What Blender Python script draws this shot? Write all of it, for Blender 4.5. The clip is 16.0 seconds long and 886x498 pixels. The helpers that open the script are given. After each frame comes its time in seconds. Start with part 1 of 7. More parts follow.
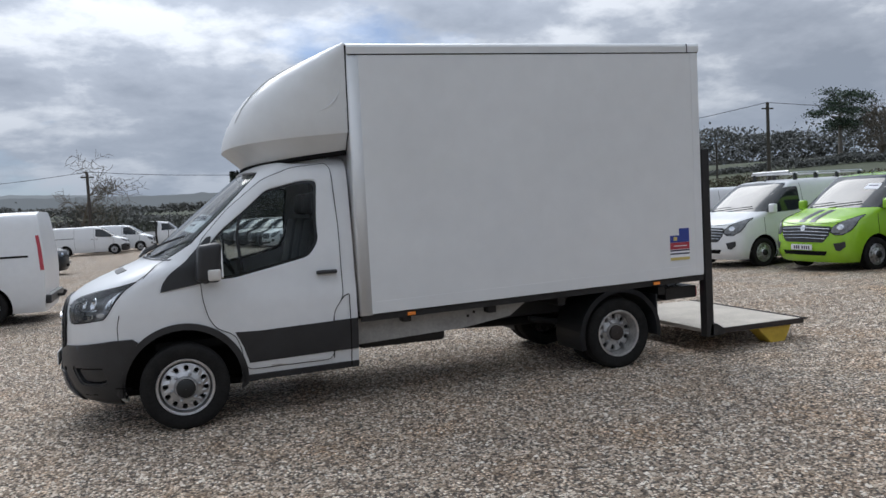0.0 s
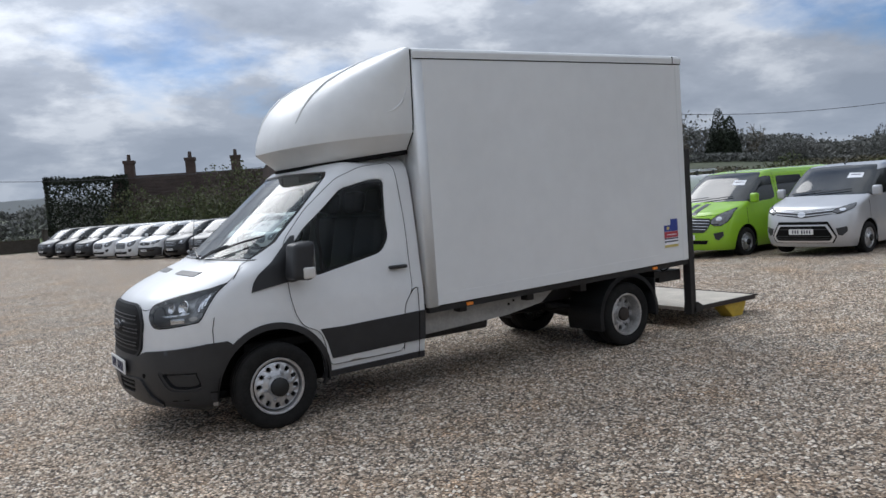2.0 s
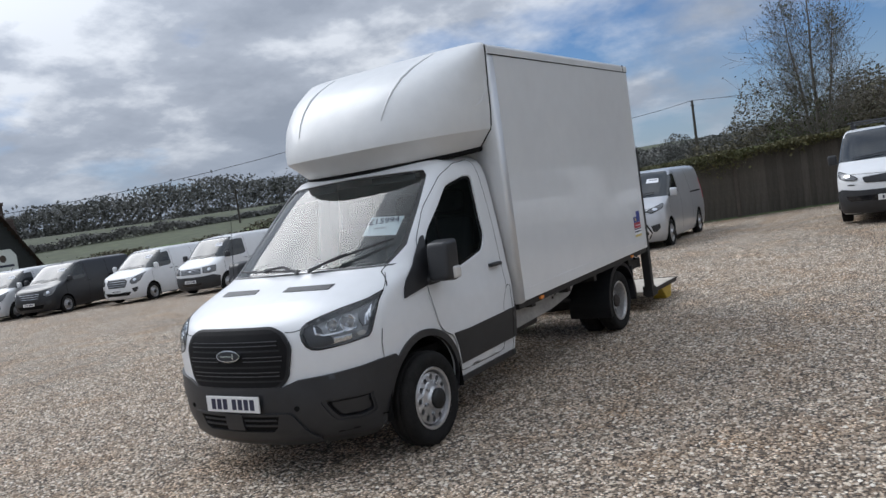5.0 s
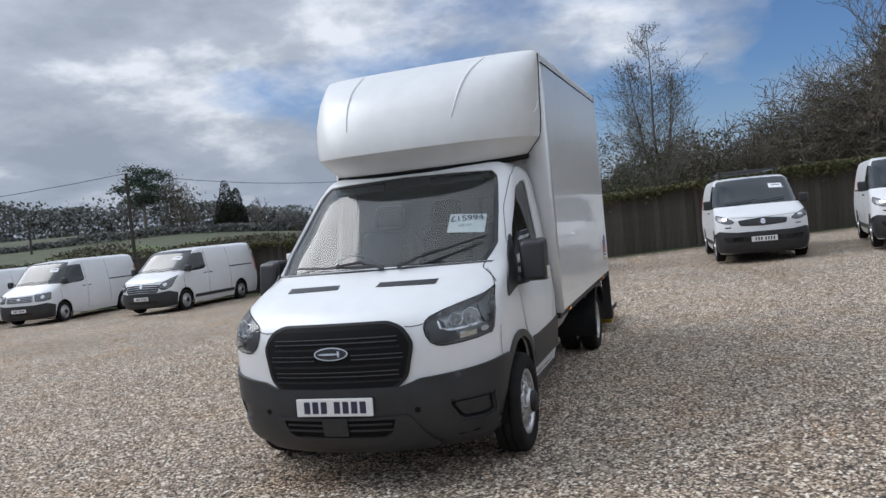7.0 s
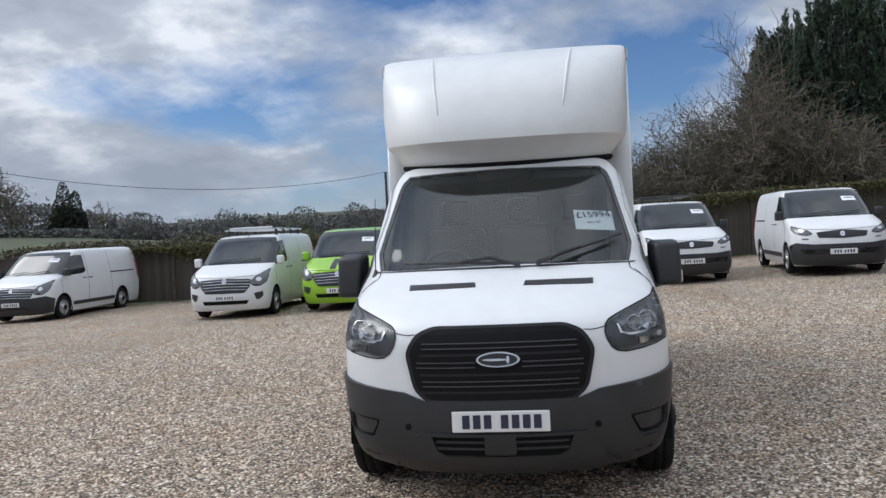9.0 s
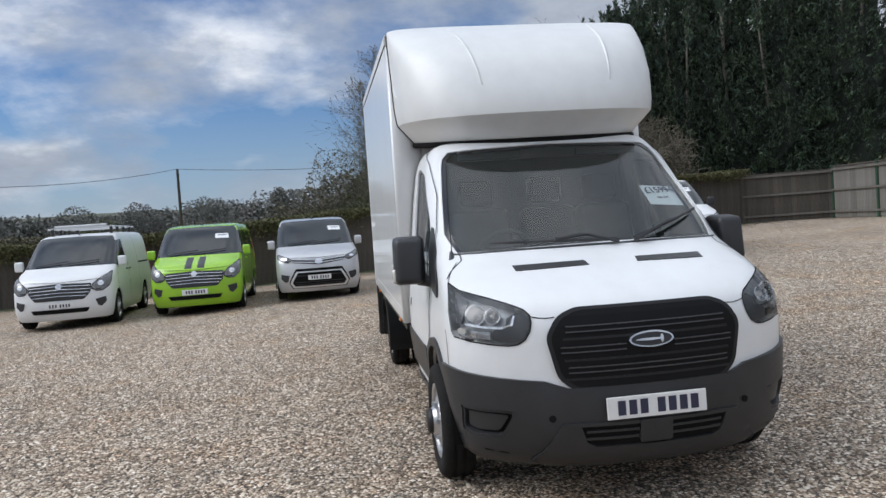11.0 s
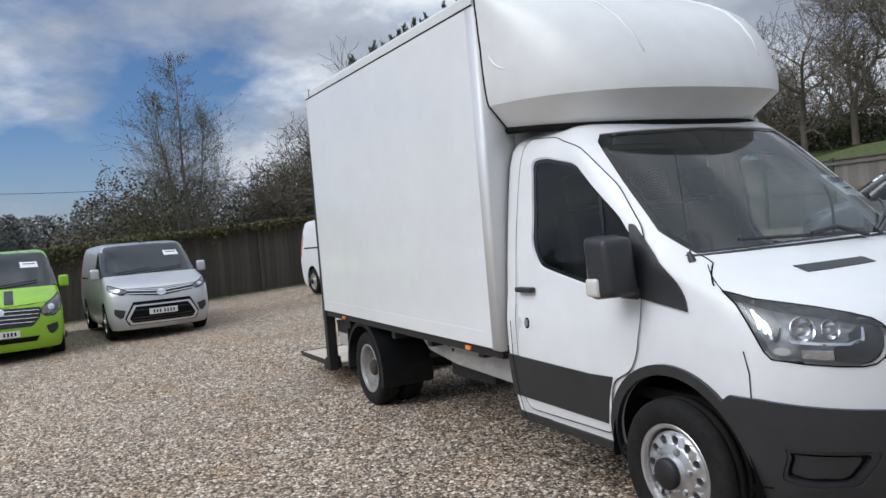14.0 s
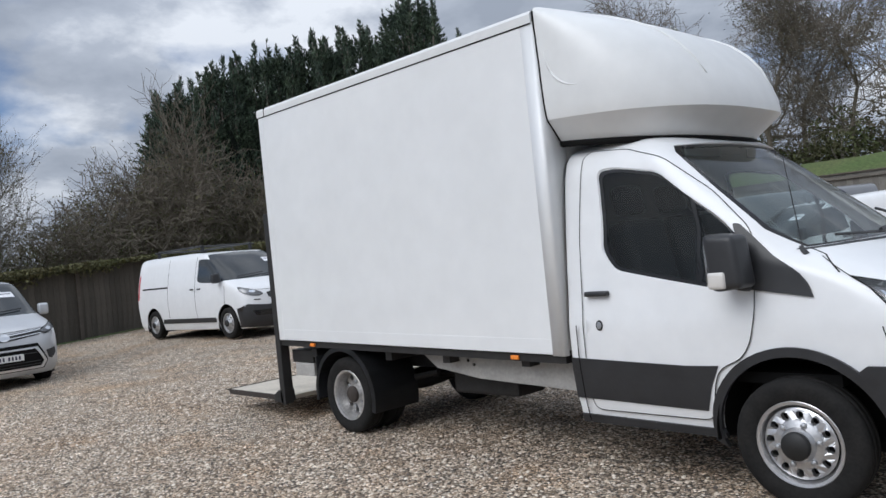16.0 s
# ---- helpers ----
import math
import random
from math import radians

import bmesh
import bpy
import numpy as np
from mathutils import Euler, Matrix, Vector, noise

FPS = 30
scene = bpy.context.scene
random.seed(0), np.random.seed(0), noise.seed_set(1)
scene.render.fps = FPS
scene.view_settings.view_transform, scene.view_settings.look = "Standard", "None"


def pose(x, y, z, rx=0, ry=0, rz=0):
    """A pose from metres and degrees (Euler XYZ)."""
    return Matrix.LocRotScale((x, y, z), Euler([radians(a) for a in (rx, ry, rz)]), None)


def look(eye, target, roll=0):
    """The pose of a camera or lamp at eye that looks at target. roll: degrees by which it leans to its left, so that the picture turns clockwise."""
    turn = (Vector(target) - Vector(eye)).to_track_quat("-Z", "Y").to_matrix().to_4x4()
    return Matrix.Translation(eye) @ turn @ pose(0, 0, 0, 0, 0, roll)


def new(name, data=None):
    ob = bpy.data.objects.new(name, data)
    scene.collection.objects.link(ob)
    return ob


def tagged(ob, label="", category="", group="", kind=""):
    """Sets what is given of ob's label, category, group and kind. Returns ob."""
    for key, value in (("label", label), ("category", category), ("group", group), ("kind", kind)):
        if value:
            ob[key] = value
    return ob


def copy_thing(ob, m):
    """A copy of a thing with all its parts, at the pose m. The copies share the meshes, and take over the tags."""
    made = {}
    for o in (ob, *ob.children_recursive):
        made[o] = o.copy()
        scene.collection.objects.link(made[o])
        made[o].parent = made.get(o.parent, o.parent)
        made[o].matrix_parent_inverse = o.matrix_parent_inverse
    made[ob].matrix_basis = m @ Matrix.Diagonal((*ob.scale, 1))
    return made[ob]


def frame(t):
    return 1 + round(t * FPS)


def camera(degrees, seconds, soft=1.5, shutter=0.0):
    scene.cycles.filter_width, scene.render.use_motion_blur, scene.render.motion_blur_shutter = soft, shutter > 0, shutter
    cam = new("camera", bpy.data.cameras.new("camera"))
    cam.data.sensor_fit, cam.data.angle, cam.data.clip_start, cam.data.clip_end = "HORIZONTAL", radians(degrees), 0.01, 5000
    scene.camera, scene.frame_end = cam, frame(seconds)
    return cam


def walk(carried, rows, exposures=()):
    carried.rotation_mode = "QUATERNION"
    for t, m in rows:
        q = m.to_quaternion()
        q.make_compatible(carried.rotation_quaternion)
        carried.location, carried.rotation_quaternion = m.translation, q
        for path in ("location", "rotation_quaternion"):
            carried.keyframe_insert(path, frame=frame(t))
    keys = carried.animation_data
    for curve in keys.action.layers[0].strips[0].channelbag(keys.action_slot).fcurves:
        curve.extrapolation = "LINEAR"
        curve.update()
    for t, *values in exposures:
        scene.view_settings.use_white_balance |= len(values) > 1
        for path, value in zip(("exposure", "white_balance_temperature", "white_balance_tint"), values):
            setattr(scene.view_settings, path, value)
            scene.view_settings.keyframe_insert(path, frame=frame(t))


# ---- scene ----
cam = camera(59.8, 16.0)
PATH = [
    (0, (-0.051, -7.255, 1.657), (0.618, -5.374, 1.54), -3.0),
    (0.5, (-0.551, -7.137, 1.695), (0.229, -5.301, 1.555), -3.1),
    (1, (-1.083, -7.039, 1.716), (-0.193, -5.253, 1.576), -3.3),
    (1.5, (-1.587, -6.847, 1.701), (-0.591, -5.118, 1.565), -3.6),
    (2, (-2.121, -6.678, 1.721), (-1.025, -5.01, 1.585), -4.0),
    (2.5, (-2.58, -6.362, 1.715), (-1.386, -4.764, 1.576), -4.6),
    (3, (-3.031, -6.042, 1.717), (-1.735, -4.526, 1.576), -5.1),
    (3.5, (-3.421, -5.649, 1.726), (-2.024, -4.224, 1.586), -6.0),
    (3.7, (-3.596, -5.449, 1.731), (-2.158, -4.066, 1.59), -6.4),
    (5.8, (-4.821, -3.379, 1.596), (-3.042, -2.469, 1.514), -7.6),
    (6, (-4.922, -3.177, 1.561), (-3.117, -2.319, 1.487), -7.3),
    (6.5, (-5.072, -2.715, 1.548), (-3.22, -1.963, 1.49), -6.3),
    (7, (-5.165, -2.24, 1.591), (-3.274, -1.591, 1.534), -5.5),
    (7.5, (-5.223, -1.791, 1.592), (-3.302, -1.238, 1.531), -4.9),
    (8, (-5.185, -1.292, 1.591), (-3.238, -0.837, 1.538), -4.4),
    (8.2, (-5.15, -1.091, 1.547), (-3.195, -0.673, 1.499), -4.0),
    (10.3, (-4.817, 0.989, 1.557), (-2.819, 0.923, 1.503), -3.3),
    (10.5, (-4.769, 1.164, 1.547), (-2.774, 1.035, 1.485), -3.5),
    (11, (-4.569, 1.55, 1.523), (-2.592, 1.258, 1.454), -3.9),
    (11.5, (-4.309, 1.904, 1.52), (-2.357, 1.474, 1.451), -4.3),
    (12, (-4.021, 2.241, 1.523), (-2.097, 1.699, 1.459), -4.4),
    (12.5, (-3.646, 2.492, 1.536), (-1.746, 1.868, 1.472), -4.4),
    (13, (-3.305, 2.793, 1.545), (-1.43, 2.101, 1.48), -4.5),
    (13.5, (-2.963, 3.076, 1.548), (-1.125, 2.288, 1.489), -4.6),
    (14, (-2.713, 3.45, 1.542), (-0.931, 2.546, 1.494), -4.9),
    (14.5, (-2.419, 3.772, 1.551), (-0.725, 2.71, 1.521), -5.6),
    (15, (-2.202, 4.187, 1.53), (-0.626, 2.955, 1.532), -5.6),
    (15.5, (-1.977, 4.567, 1.501), (-0.451, 3.273, 1.518), -5.4),
    (16, (-1.697, 4.923, 1.479), (-0.241, 3.551, 1.497), -5.8),
]
walk(cam, [(t, look(eye, target, roll)) for t, eye, target, roll in PATH],
     exposures=[(0, -.02, 6050, 10), (3.5, -.02, 6050, 10), (7, .10, 6050, 10), (11, .15, 6100, 10), (12.5, .13, 6100, 10), (16, .05, 6050, 10)])


# ---------------------------------------------------------------- world, sun
SUN_AZ, SUN_EL = 88.0, 43.0          # degrees: direction the sun stands in, from +x towards +y


def make_world():
    w = bpy.data.worlds.new("sky")
    scene.world = w
    w.use_nodes = True
    nt = w.node_tree
    nt.nodes.clear()
    n, ln = nt.nodes, nt.links
    out = n.new("ShaderNodeOutputWorld")
    bg = n.new("ShaderNodeBackground")
    sky = n.new("ShaderNodeTexSky")
    sky.sky_type = "NISHITA"
    sky.sun_disc = False
    sky.sun_elevation = radians(SUN_EL)
    sky.sun_rotation = radians(90 - SUN_AZ)
    sky.air_density, sky.dust_density, sky.ozone_density = 1.0, 0.3, 3.0
    co = n.new("ShaderNodeTexCoord")
    sep = n.new("ShaderNodeSeparateXYZ")
    ln.new(co.outputs["Generated"], sep.inputs[0])
    # flat cloud deck: direction divided by its height
    zc = n.new("ShaderNodeMath"); zc.operation = "MAXIMUM"; zc.inputs[1].default_value = 0.0
    ln.new(sep.outputs["Z"], zc.inputs[0])
    za = n.new("ShaderNodeMath"); za.operation = "ADD"; za.inputs[1].default_value = 0.30
    ln.new(zc.outputs[0], za.inputs[0])
    dv = n.new("ShaderNodeVectorMath"); dv.operation = "DIVIDE"
    cz = n.new("ShaderNodeCombineXYZ")
    for k in range(3):
        ln.new(za.outputs[0], cz.inputs[k])
    ln.new(co.outputs["Generated"], dv.inputs[0])
    ln.new(cz.outputs[0], dv.inputs[1])
    mp = n.new("ShaderNodeMapping")
    mp.inputs["Location"].default_value = (3.1, 1.7, 0.4)
    mp.inputs["Scale"].default_value = (0.75, 0.75, 0.75)
    ln.new(dv.outputs[0], mp.inputs[0])
    big = n.new("ShaderNodeTexNoise")
    big.inputs["Scale"].default_value, big.inputs["Detail"].default_value = 1.7, 10.0
    big.inputs["Roughness"].default_value, big.inputs["Distortion"].default_value = 0.55, 0.1
    ln.new(mp.outputs[0], big.inputs["Vector"])
    cover = n.new("ShaderNodeValToRGB")
    cover.color_ramp.elements[0].position, cover.color_ramp.elements[1].position = 0.41, 0.56
    cover.color_ramp.elements[0].color = (0, 0, 0, 1)
    # the sky is clearer to the east
    cd = n.new("ShaderNodeVectorMath"); cd.operation = "DOT_PRODUCT"; cd.inputs[1].default_value = (0.938, 0.150, 0.312)
    ln.new(co.outputs["Generated"], cd.inputs[0])
    cb = n.new("ShaderNodeMapRange")
    cb.inputs["From Min"].default_value, cb.inputs["From Max"].default_value = 0.88, 0.985
    cb.inputs["To Min"].default_value, cb.inputs["To Max"].default_value = 0.15, -0.07
    ln.new(cd.outputs["Value"], cb.inputs["Value"])
    cs = n.new("ShaderNodeMath"); cs.operation = "ADD"
    ln.new(big.outputs["Fac"], cs.inputs[0]); ln.new(cb.outputs[0], cs.inputs[1])
    ln.new(cs.outputs[0], cover.inputs[0])
    fine = n.new("ShaderNodeTexNoise")
    fine.inputs["Scale"].default_value, fine.inputs["Detail"].default_value = 2.3, 8.0
    fine.inputs["Roughness"].default_value, fine.inputs["Distortion"].default_value = 0.57, 0.05
    mp2 = n.new("ShaderNodeMapping")
    mp2.inputs["Location"].default_value = (0.6, 4.3, 1.0)
    ln.new(dv.outputs[0], mp2.inputs[0])
    ln.new(mp2.outputs[0], fine.inputs["Vector"])
    tone = n.new("ShaderNodeValToRGB")
    e = tone.color_ramp.elements
    e[0].position, e[0].color = 0.40, (1.02, 1.04, 1.07, 1)
    e[1].position, e[1].color = 0.64, (0.44, 0.48, 0.55, 1)
    m = tone.color_ramp.elements.new(0.5); m.color = (0.60, 0.64, 0.71, 1)
    ln.new(fine.outputs["Fac"], tone.inputs[0])
    cl = n.new("ShaderNodeVectorMath"); cl.operation = "SCALE"; cl.inputs["Scale"].default_value = CLOUD
    ln.new(tone.outputs["Color"], cl.inputs[0])
    # thin cloud glows round the veiled sun
    sd = n.new("ShaderNodeVectorMath"); sd.operation = "DOT_PRODUCT"
    sd.inputs[1].default_value = (math.cos(radians(SUN_AZ)) * math.cos(radians(SUN_EL)), math.sin(radians(SUN_AZ)) * math.cos(radians(SUN_EL)), math.sin(radians(SUN_EL)))
    ln.new(co.outputs["Generated"], sd.inputs[0])
    sm = n.new("ShaderNodeMath"); sm.operation = "MAXIMUM"; sm.inputs[1].default_value = 0.0
    ln.new(sd.outputs["Value"], sm.inputs[0])
    sp = n.new("ShaderNodeMath"); sp.operation = "POWER"; sp.inputs[1].default_value = 9.0
    ln.new(sm.outputs[0], sp.inputs[0])
    sq = n.new("ShaderNodeMath"); sq.operation = "MULTIPLY_ADD"; sq.inputs[1].default_value, sq.inputs[2].default_value = 1.3 * CLOUD, CLOUD
    ln.new(sp.outputs[0], sq.inputs[0])
    # an overcast deck is greyer low down than overhead
    gr = n.new("ShaderNodeMapRange")
    gr.inputs["From Min"].default_value, gr.inputs["From Max"].default_value = 0.0, 0.9
    gr.inputs["To Min"].default_value, gr.inputs["To Max"].default_value = 0.74, 1.55
    ln.new(sep.outputs["Z"], gr.inputs["Value"])
    sg = n.new("ShaderNodeMath"); sg.operation = "MULTIPLY"
    ln.new(sq.outputs[0], sg.inputs[0]); ln.new(gr.outputs[0], sg.inputs[1])
    ln.new(sg.outputs[0], cl.inputs["Scale"])
    # haze towards the horizon
    hz = n.new("ShaderNodeMapRange")
    hz.inputs["From Min"].default_value, hz.inputs["From Max"].default_value = 0.0, 0.16
    hz.inputs["To Min"].default_value, hz.inputs["To Max"].default_value = 0.75, 0.0
    ln.new(sep.outputs["Z"], hz.inputs["Value"])
    mix = n.new("ShaderNodeMix"); mix.data_type = "RGBA"
    ln.new(cover.outputs["Color"], mix.inputs["Factor"])
    deep = n.new("ShaderNodeMix"); deep.data_type = "RGBA"; deep.blend_type = "MULTIPLY"
    deep.inputs["Factor"].default_value, deep.inputs["B"].default_value = 1.0, (0.56, 0.66, 0.80, 1)
    ln.new(sky.outputs[0], deep.inputs["A"])
    ln.new(deep.outputs["Result"], mix.inputs["A"])
    ln.new(cl.outputs[0], mix.inputs["B"])
    mix2 = n.new("ShaderNodeMix"); mix2.data_type = "RGBA"
    ln.new(hz.outputs[0], mix2.inputs["Factor"])
    ln.new(mix.outputs["Result"], mix2.inputs["A"])
    mix2.inputs["B"].default_value = (0.42 * CLOUD, 0.48 * CLOUD, 0.57 * CLOUD, 1)
    ln.new(mix2.outputs["Result"], bg.inputs["Color"])
    bg.inputs["Strength"].default_value = SKY
    ln.new(bg.outputs[0], out.inputs[0])


CLOUD, SKY = 7.8, 0.10
make_world()
sun = new("sun", bpy.data.lights.new("sun", "SUN"))
sun.data.energy, sun.data.angle, sun.data.color = 1.42, radians(42.0), (1.0, 0.95, 0.88)
_d = Vector((math.cos(radians(SUN_AZ)) * math.cos(radians(SUN_EL)), math.sin(radians(SUN_AZ)) * math.cos(radians(SUN_EL)), math.sin(radians(SUN_EL))))
sun.matrix_world = look(_d * 60, (0, 0, 0))


# ---------------------------------------------------------------- materials
def mat(name, color, rough=0.5, metal=0.0, vary=0.0, scale=3.0, grain=0.0, gscale=60.0, bump=0.0, coat=0.0, rand=0.0, color2=None, spec=0.5, leaf=0.0):
    """Procedural surface: base colour with stains (scale) and grain (gscale), optional bump, coat and per-object variation."""
    m = bpy.data.materials.new(name)
    m.use_nodes = True
    nt = m.node_tree
    n, ln = nt.nodes, nt.links
    b = n["Principled BSDF"]
    b.inputs["Roughness"].default_value, b.inputs["Metallic"].default_value = rough, metal
    b.inputs["Coat Weight"].default_value, b.inputs["Coat Roughness"].default_value = coat, 0.04
    b.inputs["Specular IOR Level"].default_value = spec
    co = n.new("ShaderNodeTexCoord")
    c2 = color2 or tuple(c * (1 - vary) for c in color)
    mix = n.new("ShaderNodeMix"); mix.data_type = "RGBA"
    mix.inputs["A"].default_value, mix.inputs["B"].default_value = (*color, 1), (*c2, 1)
    no = n.new("ShaderNodeTexNoise")
    no.inputs["Scale"].default_value, no.inputs["Detail"].default_value, no.inputs["Roughness"].default_value = scale, 6.0, 0.65
    ln.new(co.outputs["Object"], no.inputs["Vector"])
    rp = n.new("ShaderNodeMapRange")
    rp.inputs["From Min"].default_value, rp.inputs["From Max"].default_value = 0.35, 0.7
    ln.new(no.outputs["Fac"], rp.inputs["Value"])
    ln.new(rp.outputs[0], mix.inputs["Factor"])
    last = mix.outputs["Result"]
    gn = n.new("ShaderNodeTexNoise")
    gn.inputs["Scale"].default_value, gn.inputs["Detail"].default_value = gscale, 4.0
    ln.new(co.outputs["Object"], gn.inputs["Vector"])
    if grain or rand:
        hs = n.new("ShaderNodeHueSaturation")
        v = n.new("ShaderNodeMapRange")
        v.inputs["From Min"].default_value, v.inputs["From Max"].default_value = 0.3, 0.7
        v.inputs["To Min"].default_value, v.inputs["To Max"].default_value = 1 - grain, 1 + grain
        ln.new(gn.outputs["Fac"], v.inputs["Value"])
        val = v.outputs[0]
        if rand:
            oi = n.new("ShaderNodeObjectInfo")
            r = n.new("ShaderNodeMapRange")
            r.inputs["To Min"].default_value, r.inputs["To Max"].default_value = 1 - rand, 1 + rand
            ln.new(oi.outputs["Random"], r.inputs["Value"])
            mu = n.new("ShaderNodeMath"); mu.operation = "MULTIPLY"
            ln.new(val, mu.inputs[0]); ln.new(r.outputs[0], mu.inputs[1])
            val = mu.outputs[0]
        ln.new(val, hs.inputs["Value"])
        ln.new(last, hs.inputs["Color"])
        last = hs.outputs[0]
    if leaf:
        ge = n.new("ShaderNodeNewGeometry")
        lr = n.new("ShaderNodeMapRange")
        lr.inputs["To Min"].default_value, lr.inputs["To Max"].default_value = 1 - leaf, 1 + leaf
        ln.new(ge.outputs["Random Per Island"], lr.inputs["Value"])
        h2 = n.new("ShaderNodeHueSaturation")
        ln.new(lr.outputs[0], h2.inputs["Value"]); ln.new(last, h2.inputs["Color"])
        last = h2.outputs[0]
    ln.new(last, b.inputs["Base Color"])
    if bump:
        bp = n.new("ShaderNodeBump")
        bp.inputs["Strength"].default_value, bp.inputs["Distance"].default_value = min(1.0, bump), 0.01
        ln.new(gn.outputs["Fac"], bp.inputs["Height"])
        ln.new(bp.outputs[0], b.inputs["Normal"])
    return m


def glass_mat(name, tint, alpha, ior=2.0, film=(0.03, 0.035, 0.035)):
    """Thin tinted glass: part clear, part dark, with a mirror-like face."""
    m = bpy.data.materials.new(name)
    m.use_nodes = True
    n, ln = m.node_tree.nodes, m.node_tree.links
    n.clear()
    out = n.new("ShaderNodeOutputMaterial")
    tr = n.new("ShaderNodeBsdfTransparent"); tr.inputs[0].default_value = (*tint, 1)
    df = n.new("ShaderNodeBsdfDiffuse"); df.inputs[0].default_value = (*film, 1)
    gl = n.new("ShaderNodeBsdfGlossy"); gl.inputs["Roughness"].default_value = 0.02
    mx = n.new("ShaderNodeMixShader"); mx.inputs[0].default_value = alpha
    ln.new(tr.outputs[0], mx.inputs[1]); ln.new(df.outputs[0], mx.inputs[2])
    fr = n.new("ShaderNodeFresnel"); fr.inputs["IOR"].default_value = ior
    m2 = n.new("ShaderNodeMixShader")
    ln.new(fr.outputs[0], m2.inputs[0]); ln.new(mx.outputs[0], m2.inputs[1]); ln.new(gl.outputs[0], m2.inputs[2])
    ln.new(m2.outputs[0], out.inputs[0])
    return m


def gravel_mat():
    m = bpy.data.materials.new("gravel")
    m.use_nodes = True
    n, ln = m.node_tree.nodes, m.node_tree.links
    b = n["Principled BSDF"]
    b.inputs["Roughness"].default_value = 0.85
    co = n.new("ShaderNodeTexCoord")
    vo = n.new("ShaderNodeTexVoronoi"); vo.inputs["Scale"].default_value = 53.0
    ln.new(co.outputs["Object"], vo.inputs["Vector"])
    cr = n.new("ShaderNodeValToRGB")
    e = cr.color_ramp.elements
    e[0].position, e[0].color = 0.0, (0.07, 0.06, 0.052, 1)
    e[1].position, e[1].color = 1.0, (0.84, 0.77, 0.66, 1)
    for p, c in ((0.3, (0.28, 0.212, 0.150, 1)), (0.55, (0.45, 0.355, 0.262, 1)), (0.8, (0.64, 0.545, 0.435, 1))):
        k = e.new(p); k.color = c
    sx = n.new("ShaderNodeSeparateColor")
    ln.new(vo.outputs["Color"], sx.inputs[0])
    ln.new(sx.outputs[0], cr.inputs[0])
    # gaps between the stones: their shade is put in as darker colour
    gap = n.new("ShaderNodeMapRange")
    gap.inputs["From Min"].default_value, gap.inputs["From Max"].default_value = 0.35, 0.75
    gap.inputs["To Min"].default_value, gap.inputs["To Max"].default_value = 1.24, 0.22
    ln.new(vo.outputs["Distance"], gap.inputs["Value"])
    # broad worn and dusty areas
    no = n.new("ShaderNodeTexNoise"); no.inputs["Scale"].default_value, no.inputs["Detail"].default_value = 0.35, 5.0
    ln.new(co.outputs["Object"], no.inputs["Vector"])
    br = n.new("ShaderNodeMapRange")
    br.inputs["From Min"].default_value, br.inputs["From Max"].default_value = 0.3, 0.7
    br.inputs["To Min"].default_value, br.inputs["To Max"].default_value = 0.90, 1.18
    ln.new(no.outputs["Fac"], br.inputs["Value"])
    # scuffed clumps a hand's width across
    n4 = n.new("ShaderNodeTexNoise"); n4.inputs["Scale"].default_value, n4.inputs["Detail"].default_value = 10.0, 4.0
    ln.new(co.outputs["Object"], n4.inputs["Vector"])
    r4 = n.new("ShaderNodeMapRange")
    r4.inputs["From Min"].default_value, r4.inputs["From Max"].default_value = 0.32, 0.68
    r4.inputs["To Min"].default_value, r4.inputs["To Max"].default_value = 0.66, 1.30
    ln.new(n4.outputs["Fac"], r4.inputs["Value"])
    b4 = n.new("ShaderNodeMath"); b4.operation = "MULTIPLY"
    ln.new(br.outputs[0], b4.inputs[0]); ln.new(r4.outputs[0], b4.inputs[1])
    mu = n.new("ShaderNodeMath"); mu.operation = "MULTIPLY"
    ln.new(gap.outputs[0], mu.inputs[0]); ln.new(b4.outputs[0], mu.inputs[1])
    warm = n.new("ShaderNodeMix"); warm.data_type = "RGBA"; warm.blend_type = "MULTIPLY"
    n3 = n.new("ShaderNodeTexNoise"); n3.inputs["Scale"].default_value, n3.inputs["Detail"].default_value = 1.3, 6.0
    ln.new(co.outputs["Object"], n3.inputs["Vector"])
    r3 = n.new("ShaderNodeMapRange")
    r3.inputs["From Min"].default_value, r3.inputs["From Max"].default_value = 0.45, 0.7
    ln.new(n3.outputs["Fac"], r3.inputs["Value"])
    ln.new(r3.outputs[0], warm.inputs["Factor"])
    ln.new(cr.outputs[0], warm.inputs["A"]); warm.inputs["B"].default_value = (1.0, 0.86, 0.72, 1)
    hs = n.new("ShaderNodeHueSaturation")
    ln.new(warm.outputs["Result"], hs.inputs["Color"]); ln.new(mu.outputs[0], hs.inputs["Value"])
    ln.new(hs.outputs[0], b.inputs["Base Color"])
    bp = n.new("ShaderNodeBump"); bp.inputs["Strength"].default_value, bp.inputs["Distance"].default_value = 0.9, 0.02
    bp.invert = True
    ln.new(vo.outputs["Distance"], bp.inputs["Height"])
    ln.new(bp.outputs[0], b.inputs["Normal"])
    return m


